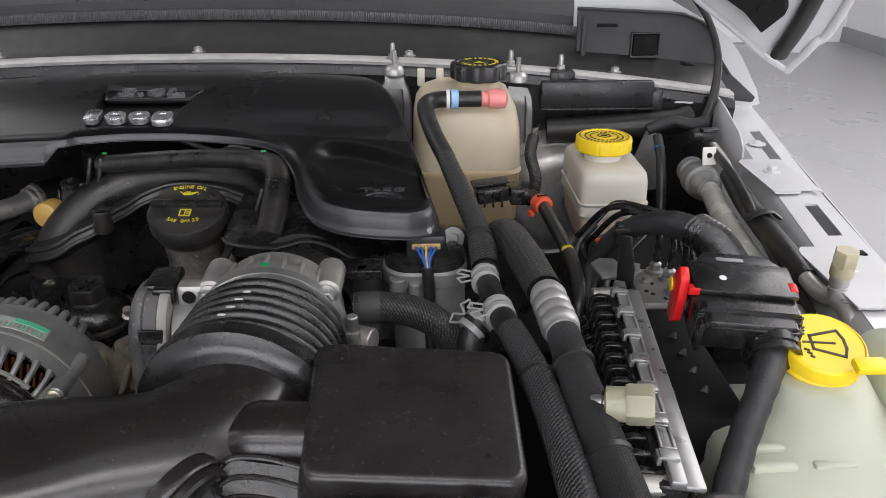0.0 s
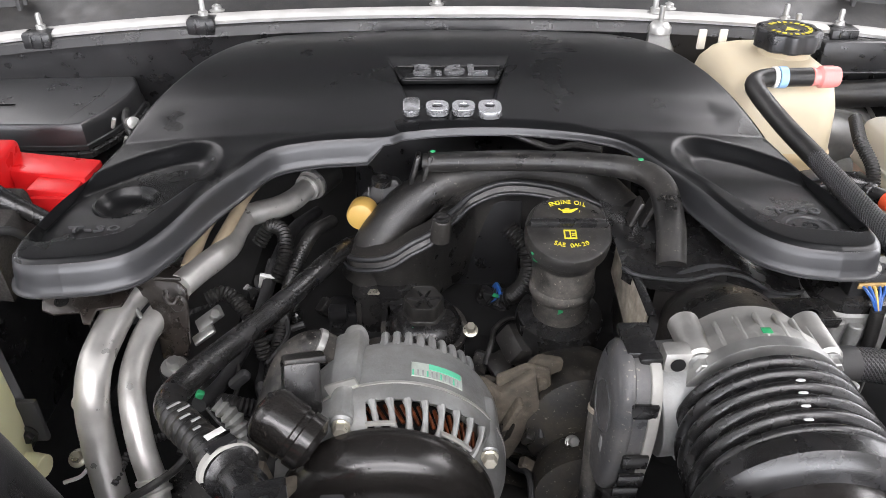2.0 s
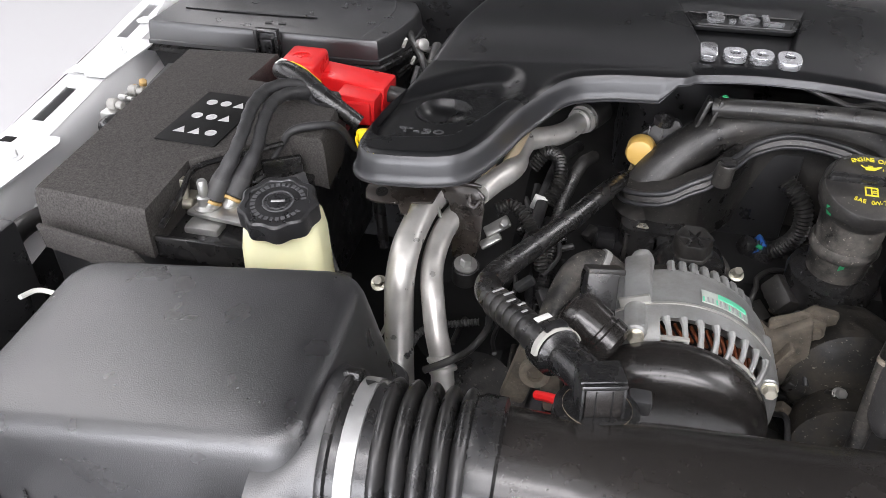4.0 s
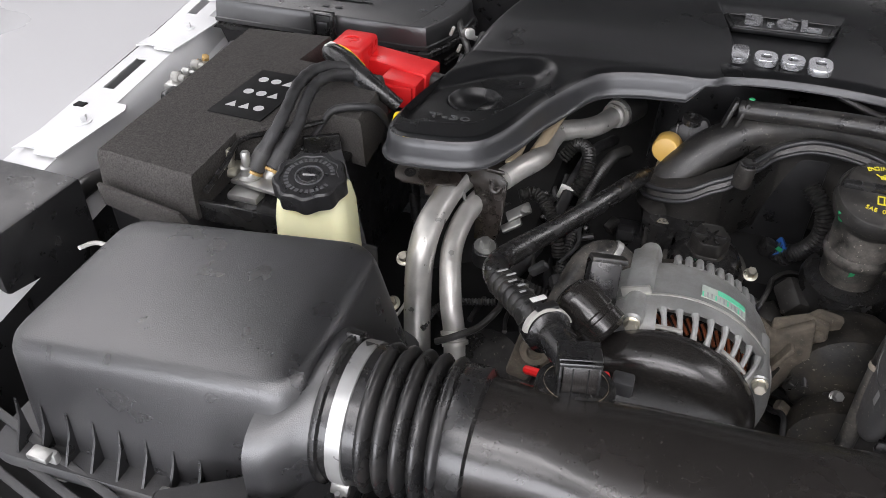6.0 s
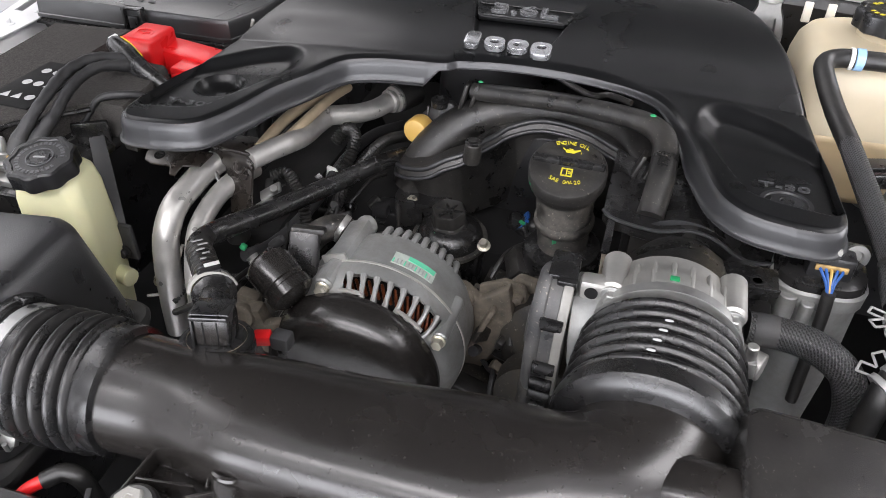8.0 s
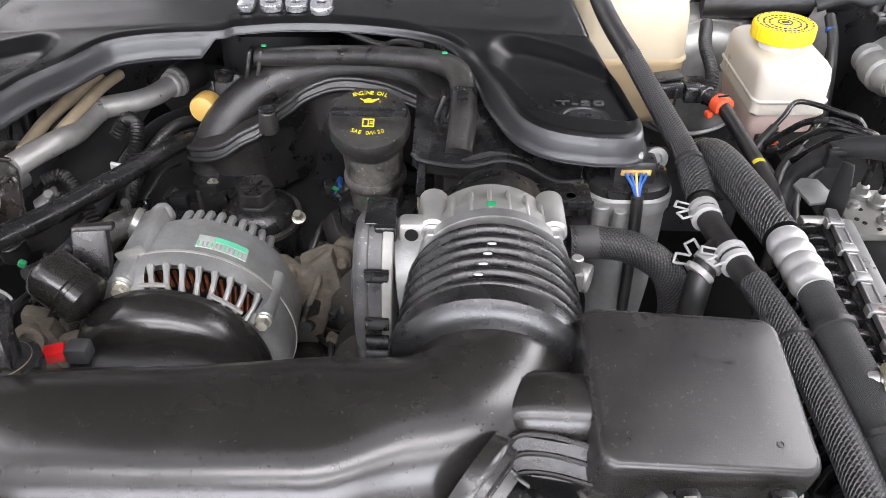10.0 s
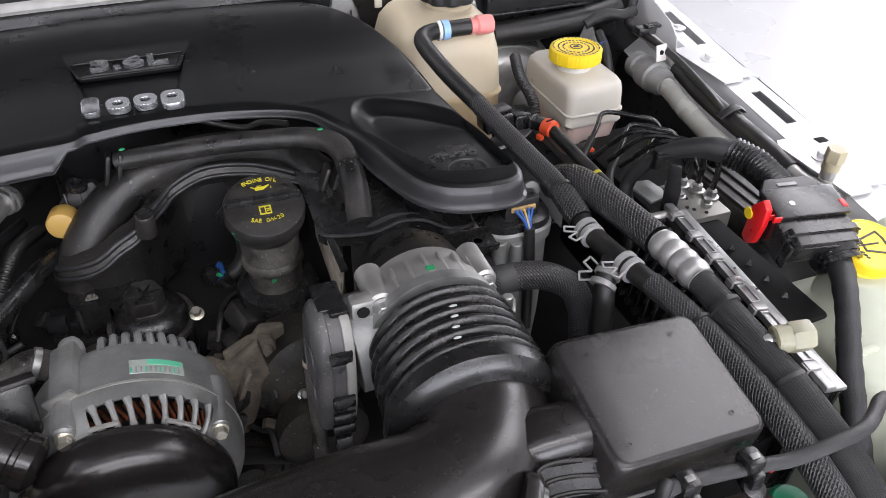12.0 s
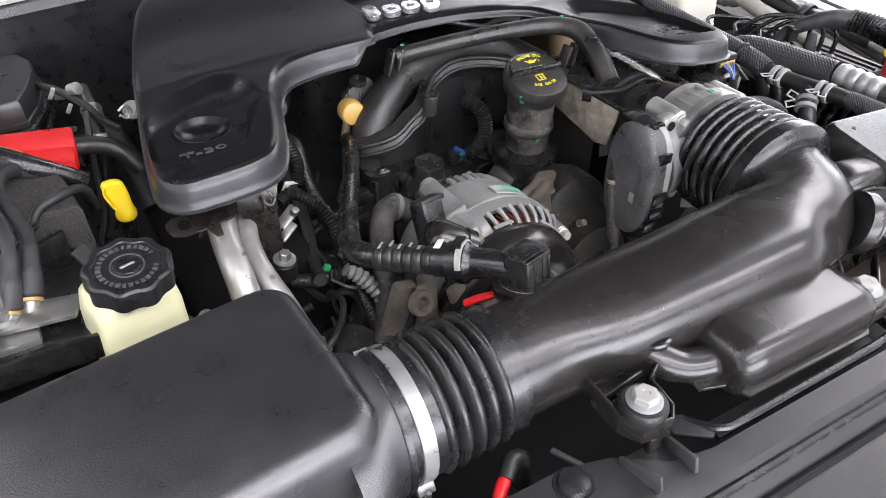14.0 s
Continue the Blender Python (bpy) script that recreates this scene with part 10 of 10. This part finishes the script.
def left_harness():
    h = thing("wiring_harness", "tangle of black taped wiring with white and green tags", "wiring harness", (-0.17, 0.58, 1.0))
    runs = [
        [(-0.135, 0.80, 1.06), (-0.15, 0.74, 1.075), (-0.158, 0.68, 1.075), (-0.165, 0.62, 1.06), (-0.18, 0.56, 1.05), (-0.19, 0.52, 1.06)],
        [(-0.118, 0.78, 1.06), (-0.13, 0.72, 1.08), (-0.142, 0.66, 1.07), (-0.145, 0.60, 1.05), (-0.15, 0.54, 1.03), (-0.155, 0.48, 1.02)],
        [(-0.17, 0.72, 1.05), (-0.172, 0.66, 1.045), (-0.165, 0.60, 1.03), (-0.15, 0.55, 1.03), (-0.14, 0.50, 1.05)],
        [(-0.20, 0.56, 1.035), (-0.185, 0.54, 1.045), (-0.168, 0.53, 1.05), (-0.15, 0.53, 1.045)],
    ]
    for k, r in enumerate(runs):
        part("taped_run", tube(r, 0.006 if k != 3 else 0.0065, 8, 10, ribs=0.0034 if k in (1, 3) else 0, amp=0.0007), TAPE if k % 2 == 0 else RUBBER, h)
    part("loop", tube([(-0.175, 0.70, 1.085), (-0.163, 0.705, 1.10), (-0.150, 0.695, 1.10), (-0.147, 0.675, 1.088), (-0.155, 0.66, 1.07)], 0.0065, 6, 10, ribs=0.0034, amp=0.0007), RUBBER, h, "corrugated loop")
    part("white_tag", rbox((-0.163, 0.662, 1.069), (0.014, 0.004, 0.020), 0.001, pose(0, 0, 0, 20, 15, 0)), LABEL, h, "white tag")
    part("plug", rbox((-0.152, 0.64, 1.055), (0.014, 0.014, 0.022), 0.003, pose(0, 0, 0, 0, 20, 0)), BLACK, h)
    part("green_clip", rbox((-0.185, 0.514, 1.076), (0.006, 0.005, 0.006), 0.0015, pose(0, 0, 0, 0, 30, 0)), GREEN, h, "bright green clip")
    part("grey_plug", tube([(-0.172, 0.505, 1.075), (-0.160, 0.50, 1.065), (-0.150, 0.492, 1.05), (-0.145, 0.487, 1.04)], [0.005, 0.007, 0.006, 0.007], 5, 10, ribs=0.006, amp=0.001), ALUD, h, "dusty grey plug")
    part("silver_clip", rbox((-0.160, 0.53, 1.075), (0.018, 0.008, 0.009), 0.003, pose(0, 0, 0, 10, -40, 10)), GREYPL, h)
    part("round_lid", lathe(V(-0.19, 0.47, 1.0), V(0, -0.4, 1), [(0.035, -0.02), (0.037, 0), (0.035, 0.01), (0, 0.012)], 32), DUSTY, h)
    part("red_plug", rbox((-0.125, 0.60, 1.035), (0.010, 0.008, 0.008), 0.002), RED, h)
    part("red_plug", rbox((-0.088, 0.378, 1.118), (0.013, 0.010, 0.009), 0.002, pose(0, 0, 0, 0, 0, 20)), RED, h)
    part("grey_plug", rbox((-0.074, 0.380, 1.118), (0.014, 0.012, 0.012), 0.002), GREYPL, h)
    part("red_wire", tube([(-0.135, 0.372, 1.118), (-0.128, 0.366, 1.124), (-0.118, 0.362, 1.126)], 0.003, 5, 8), RED, h)
    part("coolant_elbow", tube([(-0.088, 0.548, 1.082), (-0.104, 0.547, 1.092), (-0.120, 0.537, 1.090), (-0.130, 0.518, 1.076), (-0.138, 0.495, 1.055), (-0.15, 0.475, 1.02), (-0.165, 0.46, 0.98)], [0.0115, 0.0120, 0.0118, 0.0112, 0.0110, 0.0110, 0.011], 6, 16), NECKDUST, h, "dusty rubber elbow hose")
    part("elbow_clamp", lathe(V(-0.103, 0.5475, 1.0915), V(-0.85, 0.0, 0.5), [(0.0122, -0.003), (0.0134, -0.0025), (0.0134, 0.0025), (0.0122, 0.003)], 22), STEEL, h)
    # smaller leads, plugs and clips among the runs
    rnd = random.Random(21)
    for k in range(22):
        x0, y0, z0 = rnd.uniform(-0.20, -0.11), rnd.uniform(0.50, 0.70), rnd.uniform(1.0, 1.06)
        ang, pts = rnd.uniform(0, 6.28), [(x0, y0, z0)]
        for q in range(4):
            ang += rnd.uniform(-0.8, 0.8)
            pts.append((pts[-1][0] + 0.018 * math.cos(ang), pts[-1][1] + 0.024 * math.sin(ang), min(1.075, pts[-1][2] + rnd.uniform(-0.012, 0.012))))
        part("lead", tube(pts, rnd.choice((0.002, 0.003, 0.0042)), 5, 8, ribs=0.003 if k % 4 == 0 else 0, amp=0.0006), rnd.choice((TAPE, RUBBER, RUBBER, GREYPL)), h)
    for k in range(12):
        p = (rnd.uniform(-0.20, -0.11), rnd.uniform(0.50, 0.70), rnd.uniform(1.02, 1.062))
        part("plug", rbox(p, (rnd.uniform(0.008, 0.016), rnd.uniform(0.008, 0.02), rnd.uniform(0.008, 0.018)), 0.002, pose(0, 0, 0, rnd.uniform(-30, 30), rnd.uniform(-30, 30), rnd.uniform(-60, 60))), rnd.choice((BLACK, SEMI, GREYPL, DUSTY)), h)
    for x, y, z in ((-0.112, 0.665, 1.03),):
        hexbolt(h, (x, y, z), (0.0, -0.6, 0.8), 0.005, 0.006, BOLT, 1.4)
    return h


left_harness()


# ---- front: resonator on the duct, radiator support, leads ----
def side_resonator():
    r = thing("side_resonator", "black moulded resonator bottle bolted beside the intake duct", "resonator", (0.055, 0.245, 1.06))
    m = frame_of((0.053, 0.2445, 1.1085), (1, -0.01, 0.0), (0, 1, 0.05))
    lv = [(-0.071, 0.018, 0.030, 0.008, 0.003), (-0.0695, 0.030, 0.042, 0.011, 0.002), (-0.066, 0.039, 0.050, 0.014, 0.001), (-0.060, 0.044, 0.0545, 0.016), (-0.050, 0.0455, 0.056, 0.016), (0.052, 0.0465, 0.057, 0.016), (0.060, 0.0445, 0.055, 0.016), (0.0645, 0.039, 0.050, 0.014), (0.0675, 0.026, 0.038, 0.010)]
    part("bottle", tower(m @ pose(0, 0, 0, 0, 90, 0), lv, 7), GLOSS, r, "glossy black bottle", 60)
    part("seam_flange", plate([(-0.090, -0.010), (-0.070, -0.016), (-0.064, -0.0305), (0.058, -0.031), (0.070, -0.020), (0.071, 0.026), (-0.06, 0.030), (-0.090, 0.014)], m @ pose(0, 0, -0.010), 0.003, 0.0008), GLOSS, r)
    part("neck", tube([(-0.010, 0.248, 1.107), (-0.024, 0.249, 1.107), (-0.038, 0.255, 1.108), (-0.048, 0.267, 1.112), (-0.052, 0.282, 1.116)], [0.0135, 0.0130, 0.0135, 0.0145, 0.0165], 6, 20, squash=0.85), GLOSS, r)
    part("neck_ridge", tube([(-0.062, 0.270, 1.124), (-0.055, 0.262, 1.127), (-0.045, 0.262, 1.127), (-0.040, 0.270, 1.126)], 0.0024, 5, 8), GLOSS, r)
    # ribbed ear beside the neck: floor plate, upright walls, cross rib and a ring round the bolt
    ear = [(-0.104, 0.286), (-0.108, 0.236), (-0.100, 0.222), (-0.082, 0.218), (-0.074, 0.226), (-0.070, 0.250), (-0.050, 0.262), (-0.050, 0.280)]
    part("ear", plate(ear[::-1], Matrix.Translation((0, 0, 1.100)), 0.004, 0.001), GLOSS, r, "ribbed mounting ear")
    for (xa, ya), (xb, yb) in zip(ear, ear[1:] + ear[:1]):
        a, b = V(xa, ya, 1.109), V(xb, yb, 1.109)
        part("ear_wall", rbox((a + b) / 2, ((b - a).length + 0.002, 0.0022, 0.017), 0.0007, (b - a).to_track_quat("X", "Z").to_matrix().to_4x4()), GLOSS, r)
    part("ear_rib", rbox((-0.0875, 0.256, 1.109), (0.036, 0.0022, 0.015), 0.0007, pose(0, 0, 0, 0, 0, 8)), GLOSS, r)
    part("ear_rib", rbox((-0.064, 0.268, 1.111), (0.0022, 0.020, 0.016), 0.0007, pose(0, 0, 0, 0, 0, 20)), GLOSS, r)
    for x, y, z in ((-0.092, 0.2335, 1.124), (0.1245, 0.2345, 1.122)):
        if x > 0:
            part("ear", tower(Matrix.Translation((x, y, z - 0.018)), [(0, 0.036, 0.034, 0.008), (0.010, 0.038, 0.036, 0.008), (0.012, 0.036, 0.034, 0.008)], 4), GLOSS, r)
        part("grommet", lathe(V(x, y, z - 0.012), V(0, -0.05, 1), [(0.0150, 0), (0.0155, 0.001), (0.0155, 0.009), (0.0140, 0.0115), (0.010, 0.012)], 28), RUBBER, r, "black rubber grommet")
        part("washer", lathe(V(x, y, z - 0.001), V(0, -0.05, 1), [(0.0112, 0), (0.0117, 0.0006), (0.0117, 0.0016), (0.0105, 0.0022)], 30), ALUD, r, "dull zinc washer")
        part("bolt", lathe(V(x, y, z + 0.001), V(0, -0.05, 1), [(0.0086, 0), (0.0086, 0.0045), (0.0074, 0.0056), (0.0030, 0.0056), (0.0026, 0.0050), (0, 0.0050)], 6), GASKET, r, "pale grey hexagon bolt", 25)
    part("ear_foot", rbox((-0.090, 0.2215, 1.092), (0.010, 0.006, 0.020), 0.0015), GLOSS, r)
    for a, b in (((0.128, 0.252, 1.108), (0.150, 0.284, 1.122)), ((0.118, 0.256, 1.112), (0.100, 0.276, 1.116)), ((0.142, 0.232, 1.106), (0.180, 0.262, 1.112))):
        part("web", rbox((V(*a) + V(*b)) / 2, ((V(*b) - V(*a)).length, 0.003, 0.014), 0.001, (V(*b) - V(*a)).to_track_quat("X", "Z").to_matrix().to_4x4()), GLOSS, r)
    return r


side_resonator()


def duct_sensor():
    s = thing("air_sensor", "black air sensor with a blue tab in a round duct boss", "sensor", (0.19, 0.265, 1.1))
    d = V(0.80, -0.52, -0.28).normalized()
    c = V(0.170, 0.2745, 1.139)
    # round moulded boss on the duct, with a stepped rim
    part("boss", lathe(c - d * 0.010, d, [(0.0240, 0.000), (0.0255, 0.006), (0.0253, 0.0085), (0.0245, 0.0095), (0.0235, 0.0080), (0.0225, 0.0080), (0.0222, 0.013), (0.0205, 0.0145), (0.0190, 0.013), (0.0185, 0.009), (0.006, 0.009)], 48), GLOSS, s, "round glossy boss with a stepped rim")
    m0 = axis_matrix(c + d * 0.001, d) @ pose(0, 0, 0, 0, 0, 28)
    part("seat_frame", tower(m0, [(0, 0.031, 0.027, 0.004), (0.004, 0.031, 0.027, 0.004), (0.0045, 0.027, 0.023, 0.003), (0.010, 0.026, 0.022, 0.003)], 3), SEMI, s, "moulded square seat")
    for k in (-1, 1):
        part("seat_rib", rbox(m0 @ V(0.011 * k, 0, 0.012), (0.002, 0.024, 0.008), 0.0006, m0.to_3x3().to_4x4()), SEMI, s)
    q = c + d * 0.011
    part("stem", lathe(q, d, [(0.0105, 0), (0.0112, 0.001), (0.0112, 0.005), (0.0090, 0.006), (0.0088, 0.010), (0.0118, 0.011), (0.0122, 0.014), (0.0118, 0.017), (0.0085, 0.018), (0.0078, 0.026)], 26), SEMI, s)
    m = axis_matrix(c + d * 0.035, d)
    body = part("body", tower(m, [(0, 0.014, 0.013, 0.003), (0.003, 0.017, 0.015, 0.003), (0.024, 0.017, 0.015, 0.003), (0.025, 0.014, 0.012, 0.003), (0.034, 0.014, 0.012, 0.003)], 3), BLACK, s)
    part("latch", rbox(m @ V(0, 0.009, 0.014), (0.008, 0.004, 0.020), 0.001, m.to_3x3().to_4x4()), SEMI, body)
    part("blue_tab", rbox(m @ V(0, 0, 0.036), (0.012, 0.012, 0.005), 0.0015, m.to_3x3().to_4x4()), BLUE, s, "light blue lock tab")
    part("lead", tube([m @ V(0, 0, 0.036), V(0.236, 0.236, 1.118), V(0.238, 0.243, 1.136), V(0.241, 0.256, 1.146), V(0.25, 0.264, 1.147)], 0.0042, 6, 10), TAPE, s)
    return s


duct_sensor()


def front_harness():
    h = thing("front_harness", "grey-black taped lead clipped along the resonator box", "wiring harness", (0.3, 0.27, 1.1))
    part("taped_lead", tube([(0.240, 0.256, 1.141), (0.252, 0.262, 1.144), (0.28, 0.262, 1.142), (0.31, 0.260, 1.139), (0.335, 0.257, 1.138), (0.36, 0.256, 1.141), (0.385, 0.258, 1.141), (0.405, 0.266, 1.136), (0.422, 0.276, 1.134), (0.436, 0.279, 1.128), (0.443, 0.272, 1.11)], 0.0048, 8, 10, squash=0.8), TAPE, h)
    for x in (0.262, 0.306):
        c = part("clip", join(rbox((x, 0.262, 1.143), (0.013, 0.014, 0.012), 0.003), rbox((x, 0.255, 1.134), (0.009, 0.008, 0.016), 0.002)), SEMI, h, "black clip with a steel button")
        part("button", lathe(V(x, 0.2535, 1.128), V(0, -0.4, 1), [(0.007, -0.002), (0.0075, 0), (0.007, 0.002), (0.004, 0.003)], 20), SEMI, c)
        part("clip_top", rbox((x, 0.2605, 1.150), (0.006, 0.004, 0.0014), 0.0006), ALUD, c)
    part("red_lead", tube([(0.317, 0.256, 1.136), (0.325, 0.257, 1.138)], 0.0014, 3, 6), RED, h)
    return h


front_harness()


def radiator_support():
    r = thing("radiator_support", "black plastic radiator support panel with push plugs", "radiator support", (0, 0.19, 0.95))
    xs = [-0.27 + 0.79 * i / 26 for i in range(27)]
    def yb(x):
        return 0.205 + 0.035 * min(1, max(0, (abs(x - 0.04) - 0.12) / 0.05))
    rings = []
    for x in xs:
        b = yb(x)
        rings.append([V(x, b, 0.98), V(x, b, 1.086), V(x, b - 0.004, 1.092), V(x, b - 0.022, 1.091), V(x, 0.170, 1.081), V(x, 0.166, 1.074), V(x, 0.155, 1.073), V(x, 0.10, 1.06), V(x, 0.06, 1.05), V(x, 0.055, 0.9)])
    part("panel", loft(rings, closed=False), PANEL, r, "black moulded top panel", 30)
    # raised near-black bead in place of the groove's shade
    part("long_groove", tube([(-0.26, 0.1635, 1.0745), (-0.1, 0.1635, 1.0745), (0.2, 0.1635, 1.0745), (0.5, 0.1635, 1.0745)], 0.0030, 4, 8), VOID, r)
    part("bead", tube([(-0.26, 0.1765, 1.0855), (-0.1, 0.1765, 1.0855), (0.2, 0.1765, 1.0855), (0.5, 0.1765, 1.0855)], 0.0034, 4, 8), SEMI, r)
    part("ridge", tube([(-0.058, 0.230, 1.091), (-0.050, 0.216, 1.093), (-0.043, 0.2085, 1.0945), (-0.030, 0.2065, 1.0945), (0.02, 0.2065, 1.0945), (0.12, 0.2075, 1.0945), (0.138, 0.212, 1.094), (0.146, 0.224, 1.092)], 0.0030, 6, 8), SEMI, r, "raised rim of the cut-out")
    part("inner_shelf", rbox((0.045, 0.2165, 1.080), (0.17, 0.014, 0.003), 0.001), PANEL, r)
    part("corner_gusset", plate([(-0.066, 0.238), (-0.052, 0.226), (-0.044, 0.212), (-0.052, 0.206), (-0.072, 0.222)][::-1], Matrix.Translation((0, 0, 1.0905)), 0.003, 0.001), PANEL, r)
    part("plug_tongue", rbox((-0.140, 0.243, 1.089), (0.004, 0.022, 0.003), 0.001, pose(0, 0, 0, 0, 0, 25)), GREYPL, r)
    for x in (-0.15, -0.265, 0.256, 0.40):
        y = 0.224 if abs(x - 0.04) > 0.15 else 0.19
        part("push_plug", lathe(V(x, y, 1.0915), V(0, 0, 1), [(0.013, 0), (0.0125, 0.001), (0.0105, 0.001), (0.0095, 0.0035), (0.006, 0.0048), (0, 0.005)], 28), BLACK, r, "round black push plug")
    # service sticker
    m = frame_of((0.222, 0.186, 1.0855), (1, 0.0, 0.0), (0, 1, 0.28))
    st = part("sticker", rbox(m @ V(0, 0, 0), (0.09, 0.05, 0.0006), 0.0002, m.to_3x3().to_4x4()), LABEL, r, "white and yellow service sticker")
    part("sticker_band", rbox(m @ V(-0.022, 0.016, 0.0004), (0.044, 0.016, 0.0004), 0, m.to_3x3().to_4x4()), YELLOW, st)
    part("warning_triangle", plate([(-0.005, -0.004), (0.005, -0.004), (0, 0.005)], m @ pose(-0.03, 0.016, 0.0007), 0.0003), INKB, st)
    part("yellow_square", rbox(m @ V(0.012, -0.008, 0.0004), (0.014, 0.014, 0.0004), 0, m.to_3x3().to_4x4()), YELLOW, st)
    part("red_disc", lathe(m @ V(-0.022, -0.008, 0.0003), V(0, 0, 1), [(0.006, 0), (0.006, 0.0004), (0, 0.0004)], 18), RED, st)
    for k in range(4):
        part("print_bar", rbox(m @ V(0.030, 0.018 - 0.007 * k, 0.0004), (0.022, 0.003, 0.0004), 0, m.to_3x3().to_4x4()), INKG, st)
    for x, a in ((-0.112, 12), (-0.080, -4)):
        part("web", rbox((x, 0.208, 1.094), (0.003, 0.030, 0.012), 0.001, pose(0, 0, 0, -14, 0, a)), GREYPL, r)
    part("web_floor", rbox((-0.096, 0.210, 1.0885), (0.030, 0.030, 0.002), 0.0006), PANEL, r)
    return r


radiator_support()


def intake_grille():
    g = thing("front_intake", "black slatted cold-air intake below the filter box", "air intake", (-0.42, 0.22, 0.98))
    for k in range(5):
        part("slat", rbox((-0.40, 0.243 - 0.013 * k, 1.054 - 0.008 * k), (0.26, 0.006, 0.004), 0.0012, pose(0, 0, 0, 12, 3, -14)), GREYPL, g)
    part("backing", rbox((-0.40, 0.215, 1.012), (0.27, 0.075, 0.03), 0.004, pose(0, 0, 0, 12, 3, -14)), VOID, g)
    part("end_post", rbox((-0.325, 0.238, 1.052), (0.010, 0.050, 0.012), 0.003, pose(0, 0, 0, 18, 0, -14)), BLACK, g)
    part("cover_box", tower(Matrix.Translation((-0.292, 0.2265, 0)) @ pose(0, 0, 0, 0, 0, 30), [(1.04, 0.060, 0.046, 0.004), (1.087, 0.058, 0.044, 0.004), (1.090, 0.054, 0.040, 0.004)], 3), PANEL, g, "small black lid")
    part("box_lead", tube([(-0.262, 0.240, 1.086), (-0.248, 0.243, 1.083), (-0.235, 0.245, 1.070)], 0.0022, 5, 8), LABEL, g, "pale lead")
    return g


intake_grille()


def loose_front():
    h = thing("radiator_hose", "large brown dusty radiator hose below the resonator box", "hose", (0.3, 0.3, 0.98))
    part("hose", tube([(0.235, 0.30, 1.02), (0.27, 0.262, 1.050), (0.31, 0.252, 1.060), (0.345, 0.258, 1.048), (0.375, 0.28, 1.0)], [0.028, 0.032, 0.033, 0.031, 0.028], 8, 28), BROWNHOSE, h, "brown dusty moulded hose")
    part("mould_line", tube([(0.268, 0.258, 1.0815), (0.290, 0.250, 1.0905), (0.31, 0.247, 1.0925), (0.332, 0.250, 1.0865)], 0.0012, 6, 6), TANPIPE, h)
    g = thing("green_reservoir", "bright green round reservoir top below the hoses", "reservoir", (0.36, 0.265, 1.05))
    part("green_cap", lathe(V(0.356, 0.262, 1.064), V(0.1, -0.3, 1), [(0.016, 0), (0.0165, 0.010), (0.0145, 0.0145), (0.010, 0.016), (0, 0.016)], 28), GREENCAP, g)
    c = thing("front_connector", "cream ribbed wiring connector with a blue lock", "connector", (0.333, 0.232, 1.08))
    turn = pose(0, 0, 0, 0, -8, -25)
    part("body", rbox((0.330, 0.235, 1.087), (0.030, 0.012, 0.008), 0.002, turn), GASKET, c, "pale connector body")
    for k in range(4):
        part("rib", rbox(V(0.320, 0.2335, 1.0915) + V(0.0064 * k, -0.0030 * k, 0), (0.0022, 0.013, 0.005), 0.0006, turn), CREAMCAP, c)
    part("end_tab", rbox((0.3475, 0.2290, 1.0955), (0.006, 0.010, 0.013), 0.002, pose(0, 0, 0, 10, 22, -25)), CREAMCAP, c, "upright cream tab")
    part("blue_lock", rbox((0.3455, 0.2235, 1.0870), (0.006, 0.006, 0.005), 0.0015, turn), SKY, c)
    rl = thing("red_lead", "red sleeved lead looping under the bellows", "cable", (-0.19, 0.235, 1.05))
    part("lead", tube([(-0.196, 0.236, 1.072), (-0.188, 0.246, 1.080), (-0.178, 0.254, 1.084)], 0.0044, 5, 12), RED, rl)
    part("black_sleeve", tube([(-0.180, 0.252, 1.0835), (-0.170, 0.260, 1.086), (-0.160, 0.262, 1.079), (-0.156, 0.264, 1.050)], 0.0060, 6, 12), RUBBER, rl)


loose_front()
